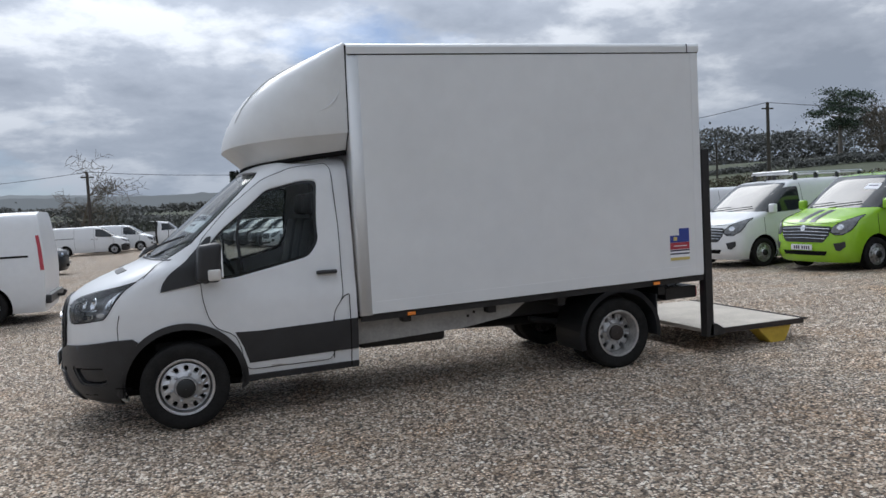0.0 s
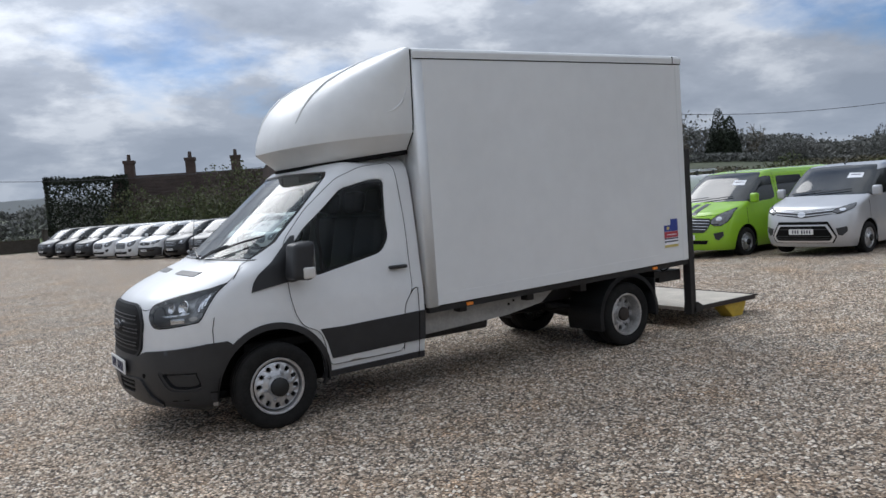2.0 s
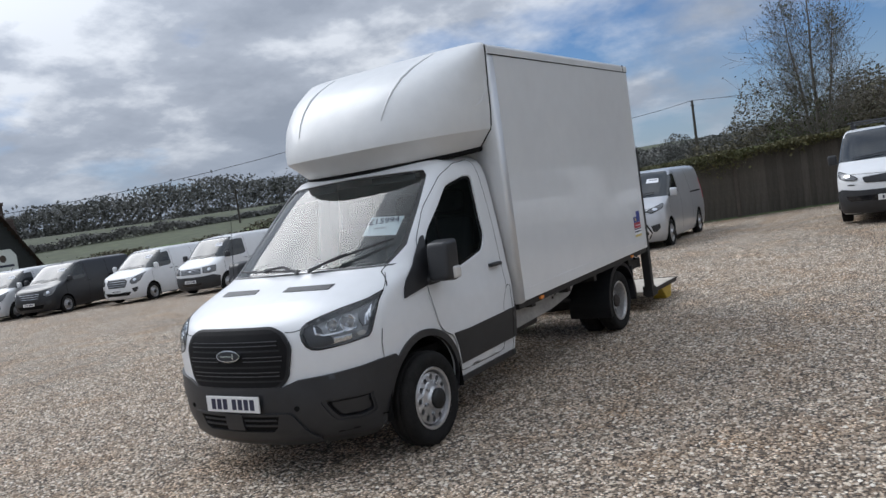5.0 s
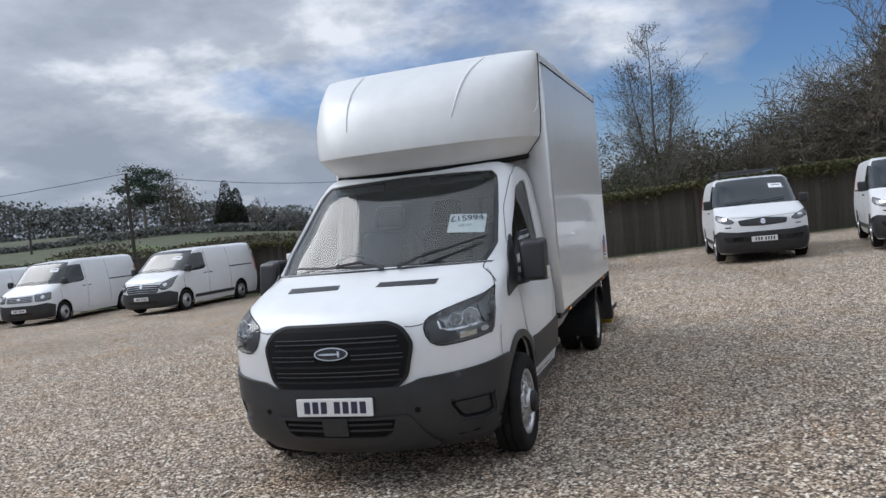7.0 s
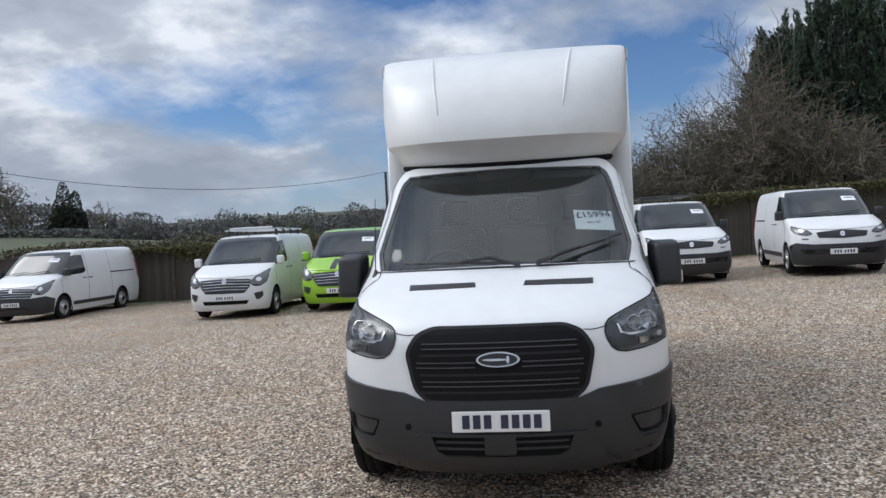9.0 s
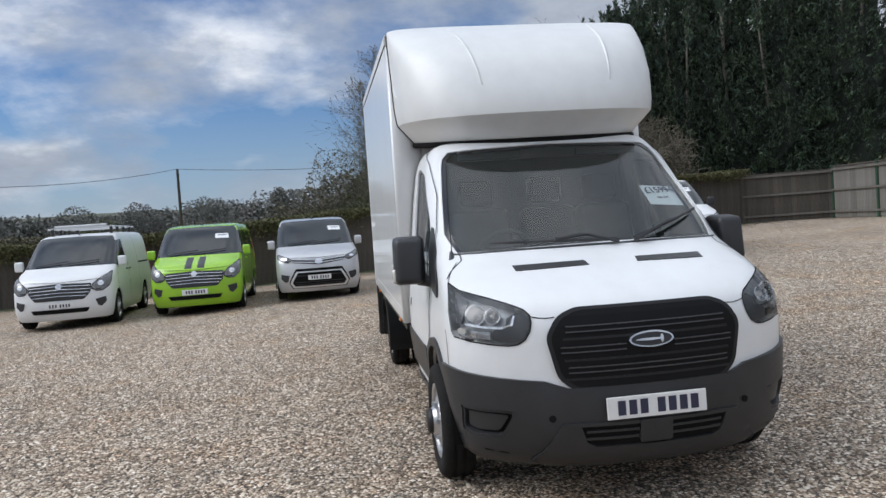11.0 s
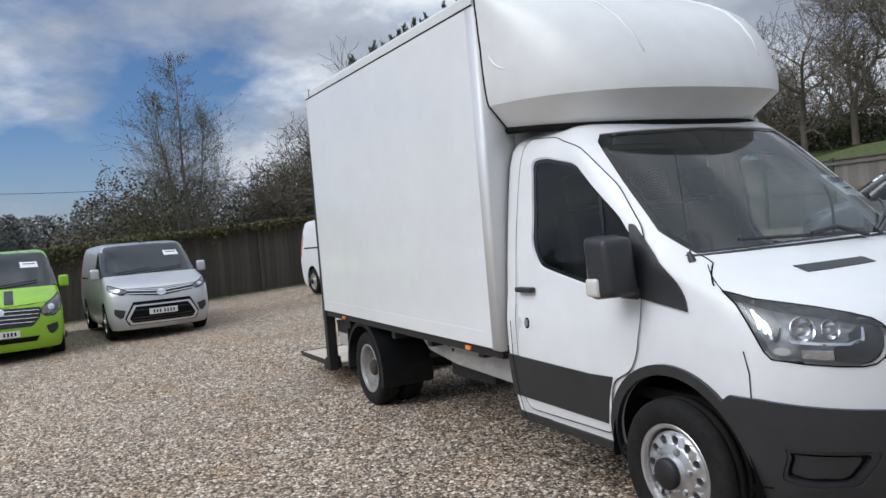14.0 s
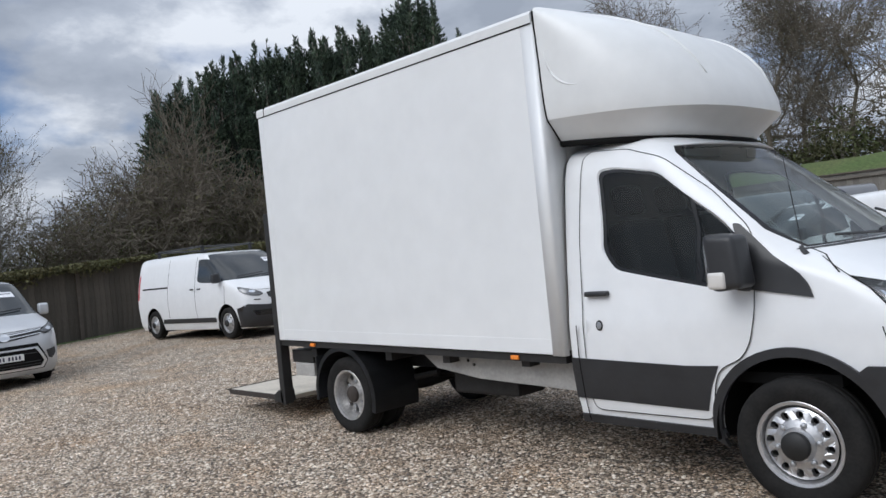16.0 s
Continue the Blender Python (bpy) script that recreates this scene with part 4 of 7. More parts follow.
    pl.matrix_basis = pose(-.962, 0, .552, 0, 2, 0)
    x = -.215
    for k in range(7):
        bm = bmesh.new()
        add_box(bm, -.0145, -.011, x, x + .040, -.036, .036)
        part("plate_bar", bm, INK, pl)
        x += .058 + (.032 if k == 3 else 0)
    # bonnet vents, wipers, aerial, price sheet
    for s in (-1, 1):
        v = [cab.top(*p) for p in ((-.49, s * .14), (-.452, s * .545), (-.382, s * .55), (-.43, s * .15))]
        vent = part("bonnet_vent", cab.sheet(v, (), .004, nh=.03, nr=.006, rim=.006), BLACKPL, root, "black bonnet vent", smooth=True)
    cowl = [F(-.84, 1.330), F(-.5, 1.34), F(.5, 1.34), F(.84, 1.330), F(.83, 1.322), F(.5, 1.331), F(-.5, 1.331), F(-.83, 1.322)]
    part("cowl", cab.sheet(cowl, (), .003, nh=.04, nr=.006, rim=.004), BLACKPL, root, smooth=True)
    for y0, y1, z1 in ((-.22, -.77, 1.49), (-.12, .62, 1.368)):
        pts = [cab.pos(*F(y0 + (y1 - y0) * k / 8, 1.345 + (z1 - 1.345) * k / 8)) + Vector((-.02, 0, .016)) for k in range(9)]
        wp = part("wiper", tube(pts, .009, 6), BLACKPL, root, "black windscreen wiper")
        arm = [cab.pos(*F(y0, 1.325)) + Vector((-.01, 0, .02)), cab.pos(*F(y0 + (y1 - y0) * .25, 1.37)) + Vector((-.035, 0, .03)), pts[4] + Vector((-.012, 0, .01))]
        part("wiper_arm", tube(arm, .011, 6), BLACKPL, wp)
    p = cab.pos(*F(.835, 1.315))
    ae = part("aerial", tube([p, p + Vector((.06, -.01, .50))], [.004, .002], 6), BLACKPL, root, "thin black aerial")
    part("aerial_base", tube([p - Vector((.01, 0, .02)), p + Vector((.012, 0, .03))], [.022, .01], 10), BLACKPL, ae)
    sh = [F(y, z) for y, z in ((-.478, 1.690), (-.738, 1.668), (-.748, 1.538), (-.486, 1.560))]
    part("price_sheet", cab.sheet(sh, (), -.016, nh=.04, nr=.02), PAPER, root, "white price sheet inside the windscreen")
    q0, q1 = cab.pos(*F(-.606, 1.648)), cab.nrm(*F(-.606, 1.648))
    up = (Vector((0, 0, 1)) - q1 * q1.z).normalized()
    right = up.cross(q1)
    rot = Matrix((right, up, q1)).transposed().to_4x4()
    text_part("£15994", .082, INK, root, Matrix.Translation(q0 - q1 * .0125) @ rot, "price_text", "dark blue price lettering")
    q0 = cab.pos(*F(-.608, 1.598))
    text_part("NO VAT", .026, INK, root, Matrix.Translation(q0 - q1 * .0125) @ rot, "note_text")
    # interior
    d = bmesh.new()
    add_box(d, -.02, .34, -.80, .80, 1.02, 1.31, .06, 3)
    add_box(d, -.22, .1, -.74, .74, 1.0, 1.29, .05, 3)
    part("dashboard", d, DASH, root, smooth=True)
    part("cab_floor", boxm(-.2, 1.36, -.86, .86, .62, .68), SEAM, root)
    st = part("steering_wheel", lathe([(.19 + .016 * math.cos(k * math.pi / 4), .016 * math.sin(k * math.pi / 4)) for k in range(8)], 28, "x", closed=True), DASH, root, smooth=True)
    st.matrix_basis = pose(.43, .40, 1.27, 0, -28, 0)
    part("steering_boss", boxm(-.03, .02, -.19, .19, -.03, .05, .02), DASH, st)
    for y, w in ((.42, .25), (-.12, .22), (-.56, .22)):
        seat = part("seat", boxm(.62, 1.12, y - w, y + w, .72, 1.0, .06, 3), SEAT, root, "dark cloth seat", True)
        b = part("seat_back", boxm(-.09, .09, -w * .95, w * .95, 0, .62, .06, 3), SEAT, seat, smooth=True)
        b.matrix_basis = pose(1.06, y, .98, 0, 12, 0)
        hr = part("headrest", boxm(-.06, .06, -.13, .13, .66, .86, .05, 3), SEAT, seat, smooth=True)
        hr.matrix_basis = pose(1.06, y, .98, 0, 12, 0)
    for y in (-.42, .42):
        part("sun_visor", boxm(.64, .66, y - .22, y + .22, 1.93, 1.995, .008), CABGREY, root)
    for y in (-.60, .60):
        p = cab.pos(*F(y, 2.075)) + Vector((.05, 0, .005))
        part("roof_marker", tube([p, p + Vector((.01, 0, .035))], [.034, .018], 10), BLACKPL, root, "small black roof marker", True)
    # -------- luton box, raked up a little to the rear
    def rake(bm):
        for v in bm.verts:
            v.co.z += .020 * (v.co.x - 1.5)
        return bm
    X0, X1, W, ZB, ZT = 1.415, 4.875, 1.012, .762, 2.99
    for s in (-1, 1):
        y0, y1 = (s * W - s * .02, s * W) if s > 0 else (-W, -W + .02)
        part("box_side_panel", rake(boxm(X0 + .10, X1 - .09, y0, y1, ZB + .005, ZT - .08)), BOXWHITE, root, "smooth white box side")
        # rounded front corner post
        cols = []
        for k in range(9):
            a = math.pi / 2 * k / 8
            cols.append((X0 + .022 - .022 * math.sin(a), s * (W - .022 + .022 * math.cos(a))))
        cols = [(X0 + .10, s * W)] + cols + [(X0, s * .78)]
        back = [(X0 + .015, s * .78)] + [(x + .012, y - s * .012) for x, y in cols[-3:1:-1]] + [(X0 + .10, s * (W - .02))]
        ring = cols + back
        bm = bmesh.new()
        lo = [bm.verts.new((x, y, ZB - .004)) for x, y in ring]
        hi = [bm.verts.new((x, y, ZT - .06)) for x, y in ring]
        for k in range(len(ring)):
            j = (k + 1) % len(ring)
            f = bm.faces.new((lo[k], lo[j], hi[j], hi[k]))
            f.smooth = k < len(cols) - 1
        bm.faces.new(lo)
        bm.faces.new(hi)
        bmesh.ops.recalc_face_normals(bm, faces=bm.faces[:])
        part("corner_post", rake(bm), BOXWHITE, root, "rounded white corner post")
        part("rear_corner_post", rake(boxm(X1 - .092, X1, min(s * (W - .07), s * (W + .003)), max(s * (W - .07), s * (W + .003)), ZB, ZT - .075, .012)), BOXWHITE, root)
        # kick panel line near the foot of the side
        ys = s * (W + .002)
        part("lower_panel", rake(boxm(X0 + .105, X1 - .095, min(ys, ys - s * .01), max(ys, ys - s * .01), ZB + .008, ZB + .105, .001)), BOXWHITE, root)
        # roof edge capping
        sec = [(W - .02, ZT - .07), (W + .006, ZT - .07), (W + .008, ZT - .014), (W - .006, ZT + .006), (W - .05, ZT + .024), (W - .12, ZT + .028), (W - .12, ZT + .012)]
        bm = bmesh.new()
        a = [bm.verts.new((X0 + .005, s * y, z)) for y, z in sec]
        b = [bm.verts.new((X1 + .01, s * y, z)) for y, z in sec]
        for k in range(len(sec)):
            j = (k + 1) % len(sec)
            bm.faces.new((a[k], a[j], b[j], b[k]))
        bm.faces.new(a)
        bm.faces.new(b)
        bmesh.ops.recalc_face_normals(bm, faces=bm.faces[:])
        part("roof_capping", rake(bm), CAPWHITE, root, "white moulded roof edge")
        cx = X1 - .13
        part("cap_joint", rake(boxm(cx, cx + .008, min(s * (W + .01), s * (W - .02)), max(s * (W + .01), s * (W - .02)), ZT - .07, ZT + .006)), SEAM, root)
        # thin black strip that draws the shadow below the capping
        part("cap_shadow_line", rake(boxm(X0 + .01, X1, min(s * W, s * (W + .004)), max(s * W, s * (W + .004)), ZT - .078, ZT - .0705)), SEAM, root)
        # dark under-rail, marker lamps
        part("under_rail", rake(boxm(1.43, X1 + .01, min(s * .93, s * .99), max(s * .93, s * .99), ZB - .055, ZB - .006)), STEELDK, root, "black steel rail below the box")
        for x in (1.86, 4.33):
            l = part("marker_lamp", rake(boxm(x - .035, x + .035, min(s * .99, s * 1.01), max(s * .99, s * 1.01), ZB - .045, ZB - .015, .006)), AMBER, root, "amber side marker lamp")
    part("box_roof", rake(boxm(X0, X1, -W + .09, W - .09, ZT - .01, ZT + .02)), CAPWHITE, root)
    part("box_front", rake(boxm(X0 + .005, X0 + .03, -W + .1, W - .1, ZB, ZT)), BOXWHITE, root)
    part("box_rear", rake(boxm(X1 - .03, X1 - .005, -W + .07, W - .07, ZB, ZT)), BOXWHITE, root)
    part("box_floor", rake(boxm(X0, X1, -W + .05, W - .05, ZB - .01, ZB + .03)), STEELDK, root)
    # -------- roof fairing over the cab
    bm = bmesh.new()
    prof = [(1.0, 2.05, .78, 2.6), (.80, 2.05, .80, 2.6), (.64, 2.06, .83, 2.6), (.462, 2.222, .952, 2.8), (.464, 2.26, .960, 2.8), (.478, 2.33, .966, 2.85), (.517, 2.43, .972, 2.9), (.582, 2.55, .978, 3.0),
            (.67, 2.66, .98, 3.0), (.80, 2.77, .987, 3.1), (.955, 2.86, .99, 3.2), (1.13, 2.94, .995, 3.4), (1.28, 3.0, .995, 3.8), (1.40, 3.04, .995, 4.0)]
    rows = []
    N = 24
    for i, (xc, z, w, n) in enumerate(prof):
        row = []
        for j in range(-N, N + 1):
            q = math.sin(abs(j) / N * math.pi / 2)
            fx = 1 - max(0, 1 - q ** n) ** (1 / n)
            xx = xc + (1.412 - xc) * fx
            zz = z + ((.10, .09, .085, .065, .055, .03)[i] * fx if i < 6 else 0)
            if i > 5:
                zz -= .05 * fx * (i - 5) / 8
            row.append(bm.verts.new((xx, math.copysign(w * q, j), zz)))
        rows.append(row)
    for a, b in zip(rows, rows[1:]):
        for j in range(2 * N):
            bm.faces.new((a[j], b[j], b[j + 1], a[j + 1]))
    for j in range(2 * N):
        for i in (2, 3):
            e = bm.edges.get((rows[i][j], rows[i][j + 1]))
            e.smooth = False
    seal = [rows[2][j].co + Vector((-.004, 0, -.012)) for j in range(2 * N + 1)]
    part("fairing_seal", tube(seal, .022, 8), SEAM, root, "black rubber seal under the wind deflector", True)
    for e in (0, 2 * N):
        edge = [rows[i][e].co.copy() + Vector((.002, 0, 0)) for i in range(2, 14)]
        part("fairing_joint", tube(edge, .0075, 6), SEAM, root, "thin black joint between deflector and box")
    # pressed arc low on each flank
    for sg in (-1, 1):
        arc_ = []
        for k in range(11):
            t = math.pi / 2 * k / 10
            x, z = 1.365 - .22 * (1 - math.cos(t)), 2.74 - .27 * math.sin(t)
            i = max(i for i in range(4, 13) if prof[i][1] <= z)
            f = (z - prof[i][1]) / (prof[i + 1][1] - prof[i][1])
            xc, _, w, n = [u * (1 - f) + v * f for u, v in zip(prof[i], prof[i + 1])]
            fx = min(.999, (x - xc) / (1.412 - xc))
            q = (1 - (1 - fx) ** n) ** (1 / n)
            arc_.append((x, sg * (w * q - .002), z - .05 * fx * max(0, i + f - 5) / 8))
        tube(arc_, [.002 + .007 * math.sin(math.pi * k / 10) for k in range(11)], 10, bm)
    # two pressed ridges over the brow
    for y0 in (-.45, .45):
        rid = []
        for k in range(13):
            i = 6 + 6 * k / 12
            i0 = min(12, int(i)); f = i - i0
            xc, z, w, n = [u * (1 - f) + v * f for u, v in zip(prof[i0], prof[min(13, i0 + 1)])]
            y = y0 * (1 + .25 * (k / 12))
            q = abs(y) / w
            fx = 1 - (1 - q ** n) ** (1 / n)
            rid.append((xc + (1.412 - xc) * fx - .001, y, z - .05 * fx * max(0, i - 5) / 8 + .001))
        tube(rid, [.003 + .009 * math.sin(math.pi * k / 12) for k in range(13)], 6, bm)
    fair = part("roof_fairing", bm, CAPWHITE, root, "white moulded wind deflector above the cab", True)
    return root


def build_truck_rest(root):
    fw = wheel_meshes(.338, .215, .195, False, 12, .021)
    rw = wheel_meshes(.338, .215, .185, True, 10, .026)
    rw[1].materials[0] = RIMD
    for s in (-1, 1):
        put_wheel(root, fw, 0, s * .895, .338, s > 0, 20)
        put_wheel(root, rw, 3.93, s * .86, .338, s > 0, 40 if s < 0 else 10, RUSTY)
        put_wheel(root, rw, 3.93, s * .62, .338, s > 0, 15)
        # rear mudguard: a curved sheet round the twin wheels
        bm = bmesh.new()
        prev = None
        pts = circle_xz(3.93, .338, .44, -8, 196, 26)
        for x, z in pts:
            cur = [bm.verts.new((x, s * y, z)) for y in (.985, .50)]
            if prev:
                bm.faces.new((prev[0], cur[0], cur[1], prev[1]))
            prev = cur
        outer = [bm.verts.new((x, s * .985, z)) for x, z in pts]
        lip = [bm.verts.new((3.93 + (x - 3.93) * .90, s * .99, .338 + (z - .338) * .90)) for x, z in pts]
        for k in range(len(pts) - 1):
            bm.faces.new((outer[k], outer[k + 1], lip[k + 1], lip[k]))
        bmesh.ops.solidify(bm, geom=bm.faces[:], thickness=.008)
        part("mudguard", bm, BLACKPL, root, "black plastic mudguard over the twin wheels")
        # chassis side panel
        part("chassis_side_panel", prism([(1.41, .49), (1.41, .71), (2.95, .735), (3.03, .72), (2.86, .60), (2.4, .535)], min(s * .80, s * .82), max(s * .80, s * .82), .004), RAILGREY, root, "dirty off-white chassis side panel")
        for x in (2.50, 2.44):
            part("bolt", tube([(x, s * .815, .62 + (x - 2.4) * .5), (x, s * .828, .62 + (x - 2.4) * .5)], .012, 8), SEAM, root)
        part("chassis_rail", boxm(1.3, 4.9, min(s * .36, s * .44), max(s * .36, s * .44), .52, .70, .008), STEELDK, root)
        part("mud_flap", boxm(4.33, 4.345, min(s * .55, s * .98), max(s * .55, s * .98), .30, .68, .004), BLACKPL, root)
        # tail lift post
        part("lift_post", boxm(4.90, 4.985, min(s * .90, s * 1.0), max(s * .90, s * 1.0), .20, 2.06, .008), STEELDK, root, "dark steel tail lift post")
        part("lift_foot", prism([(4.93, .21), (5.10, .21), (5.12, .27), (5.02, .33), (4.95, .33)], min(s * .86, s * 1.0), max(s * .86, s * 1.0), .006), STEELDK, root)
    for x in (1.8, 2.6, 3.3, 4.4):
        part("cross_member", boxm(x, x + .08, -.92, .92, .66, .74, .006), STEELDK, root)
    part("rear_axle", tube([(3.93, -.6, .338), (3.93, 0, .34), (3.93, .6, .338)], [.06, .11, .06], 12), STEELDK, root, smooth=True)
    part("prop_shaft", tube([(1.0, 0, .5), (3.9, 0, .38)], .045, 10), STEELDK, root, smooth=True)
    part("fuel_tank", boxm(1.45, 2.25, -.74, -.32, .43, .60, .05, 3), STEELDK, root, smooth=True)
    part("battery_box", boxm(2.2, 2.9, .30, .62, .36, .62, .03), STEELDK, root)
    part("leaf_spring", tube([(3.2, -.5, .5), (3.6, -.5, .42), (3.93, -.5, .40), (4.3, -.5, .44), (4.65, -.5, .52)], .03, 6), STEELDK, root)
    part("leaf_spring", tube([(3.2, .5, .5), (3.6, .5, .42), (3.93, .5, .40), (4.3, .5, .44), (4.65, .5, .52)], .03, 6), STEELDK, root)
    part("front_axle_beam", boxm(-.1, .1, -.8, .8, .25, .36, .02), STEELDK, root)
    part("engine_undertray", boxm(-.60, .6, -.62, .62, .24, .30, .02), SEAM, root)
    # rear cross bar with lamps
    bar = part("rear_light_bar", boxm(4.50, 4.86, -.90, .90, .60, .72, .01), STEELDK, root, "dark steel rear under-run bar")
    for s in (-1, 1):
        part("rear_lamp", boxm(4.855, 4.875, min(s * .74, s * .89), max(s * .74, s * .89), .61, .70, .006), DRED, bar, "red rear lamp")
    part("cable_loop", tube([(4.42, -.95, .79), (4.48, -.97, .74), (4.56, -.97, .75), (4.62, -.95, .79)], .008, 6), SEAM, root)
    part("lift_control_box", boxm(4.50, 4.82, .72, .90, .47, .595, .012), RAILGREY, root, "dull grey tail lift control box")
    # lowered platform
    lift = part("lift_platform", prism([(4.99, .255), (4.99, .215), (5.9, .20), (6.2, .245), (6.2, .26), (5.95, .265)], -.90, .90, .004), LIFTDECK, root, "pale lowered tail lift platform")
    part("platform_edge", prism([(6.17, .243), (6.26, .248), (6.26, .256), (6.17, .268)], -.92, .92, .002), RUSTY, lift, "worn rusty platform lip")
    for s in (-1, 1):
        part("side_edge", boxm(4.99, 6.2, min(s * .895, s * .915), max(s * .895, s * .915), .205, .258, .004), RUSTY, lift)
        if s < 0:
            part("support_foot", prism([(5.62, .205), (6.08, .225), (5.98, .03), (5.80, .03)], min(s * .70, s * .88), max(s * .70, s * .88), .01), YELLOW, lift, "yellow platform support foot")
    # sticker on the side panel
    y = -1.0145
    st = part("safety_sticker", boxm(4.49, 4.71, y - .001, y, 1.00, 1.10), PAPER, root, "faded safety sticker in blue, red and yellow bands")
    part("sticker_yellow_band", boxm(4.49, 4.71, y - .0015, y, .995, 1.022), DYEL, st)
    part("sticker_dark_band", boxm(4.49, 4.71, y - .0015, y, 1.05, 1.064), INK, st)
    part("sticker_dark_band", boxm(4.49, 4.71, y - .0015, y, 1.082, 1.096), INK, st)
    part("sticker_red_band", boxm(4.49, 4.71, y - .0015, y, 1.100, 1.165), DRED, st)
    part("sticker_blue_band", boxm(4.49, 4.71, y - .0015, y, 1.168, 1.235), DBLUE, st)
    part("sticker_blue_step", boxm(4.595, 4.71, y - .0015, y, 1.235, 1.300), DBLUE, st)
    part("sticker_pale_mark", boxm(4.53, 4.57, y - .002, y, 1.185, 1.22), DYEL, st)
    part("sticker_bar", boxm(4.53, 4.68, y - .002, y, 1.128, 1.136), PAPER, st)


truck = build_truck()
build_truck_rest(truck)


# ---------------------------------------------------------------- ground
LOT = [(24.6, -18.3), (19.7, -2.0), (18.4, 4.0), (17.9, 14.0), (16.8, 24.0), (10.5, 50.0), (5.0, 64.0), (-70.0, 66.0), (-70.0, -18.5), (10.0, -17.8)]


def lot_z(x, y):
    a = min(1, max(0, (x - 5) / 6) + max(0, (abs(y) - 8) / 10))
    z = .09 - .034 * (y - 2) if y < 2 else max(.09 - .0375 * (y - 2), -.0155 * (y - 4.4))
    return max(-.5, min(.68, z)) * min(1, a)


def out_dist(x, y):
    best = 1e9
    for (ax, ay), (bx, by) in zip(LOT, LOT[1:] + LOT[:1]):
        t = max(0, min(1, ((x - ax) * (bx - ax) + (y - ay) * (by - ay)) / ((bx - ax) ** 2 + (by - ay) ** 2)))
        best = min(best, math.hypot(x - ax - t * (bx - ax), y - ay - t * (by - ay)))
    return best


def gz(x, y):
    if -70 < x < 24 and -18.5 < y < 66 and inside((x, y), LOT):
        return lot_z(x, y)
    d = out_dist(x, y)
    az = math.degrees(math.atan2(y, x))
    z = lot_z(x, y)
    if -120 < az < -35:                       # grass bank behind the southern fence
        return z + 3.1 * min(1, max(0, (d - 1) / 9)) + .01 * d
    z += min(3.2, .030 * d)
    up = min(1, max(0, (az - 24) / 14)) * min(1, max(0, (74 - az) / 10))
    z += up * min(4.0, max(0, d - 30) * .045)          # the field climbs to the north-east
    if d > 150:
        h = 26 + 9 * math.sin(math.radians(az * 3 + 20)) + 7 * math.sin(math.radians(az * 7))
        z += h * min(1, ((d - 150) / 900)) ** 1.2 + max(0, d - 1050) * .012
    return z


def make_ground():
    from mathutils.geometry import delaunay_2d_cdt
    lp = dense(LOT, 2.0)
    vs = [Vector(p) for p in lp]
    es = [(i, (i + 1) % len(lp)) for i in range(len(lp))]
    for i in range(-35, 13):
        for j in range(-9, 33):
            p = (i * 2.0 + .3, j * 2.0 + .4)
            if inside(p, LOT) and out_dist(*p) > .8:
                vs.append(Vector(p))
    r = 30.0
    while r < 4600:
        n = 72
        for k in range(n):
            a = 2 * math.pi * (k + .5 * (int(r) % 2)) / n
            p = (r * math.cos(a), 8 + r * math.sin(a))
            if not inside(p, LOT) and out_dist(*p) > 2:
                vs.append(Vector(p))
        r *= 1.14 if r > 70 else 1.10
    ov, _, of, _, _, _ = delaunay_2d_cdt(vs, es, [], 0, 1e-6)
    me = bpy.data.meshes.new("ground")
    me.from_pydata([(p.x, p.y, gz(p.x, p.y)) for p in ov], [], [f if (ov[f[1]] - ov[f[0]]).cross(ov[f[2]] - ov[f[0]]) > 0 else f[::-1] for f in of])
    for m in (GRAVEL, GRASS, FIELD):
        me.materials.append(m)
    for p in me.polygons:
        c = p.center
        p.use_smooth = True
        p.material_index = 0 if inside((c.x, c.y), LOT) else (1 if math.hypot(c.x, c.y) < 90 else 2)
    ob = new("ground", me)
    tagged(ob, "pale brown gravel yard with grass and fields around it", "ground", kind="structure")


make_ground()


# ---------------------------------------------------------------- parked vans
BARM = INK
LENSGREY = mat("headlamp_grey", (.24, .245, .255), .12, metal=.3, vary=.55, scale=16)
BRIGHT = mat("bright_trim", (.70, .71, .73), .28, metal=.7)
VANW = wheel_meshes(.33, .205, .2, False, 10, .026, 30)


def van_shell(L, H, nose=1.0, width=1.0, rake=0.0):
    k = (H - 1.0) / .965

    def zz(z):
        return z if z < 1.0 else 1.0 + (z - 1.0) * k
    prof = [(.10, .20), (.03, .27), (0, .38), (0, .55), (.01, .70), (.03, .85), (.07, .95), (.17, 1.035), (.42, 1.125), (.68, 1.20), (.79, 1.24), (.98, 1.375), (1.30, 1.605), (1.58, 1.79), (1.72, 1.865), (1.92, 1.905), (2.4, 1.94), (3.2, 1.957), (L - .15, 1.965)]
    prof = [(x * (nose if x < 1.8 else 1), zz(z)) for x, z in prof]
    wid = [(.2, .87), (.3, .92), (.5, .945), (.8, .955), (1.0, .945), (1.2, .925), (1.4, .895), (1.6, .858), (1.75, .825), (1.85, .79), (1.905, .745), (1.94, .66), (1.965, .48)]
    sw = [(.2, .40), (.6, .45), (.85, .50), (1.0, .50), (1.25, .50), (1.4, .44), (1.7, .34), (1.85, .28), (1.965, .2)]
    return Shell(prof, [(zz(z), w * width) for z, w in wid], [(zz(z), s) for z, s in sw], [(.2, 2.3), (.8, 2.5), (1.05, 3.0), (1.3, 2.9), (2.2, 3.0)], [(.2, L - .05), (.9, L), (1.3, L - .01), (2.3, L - .12)]), zz


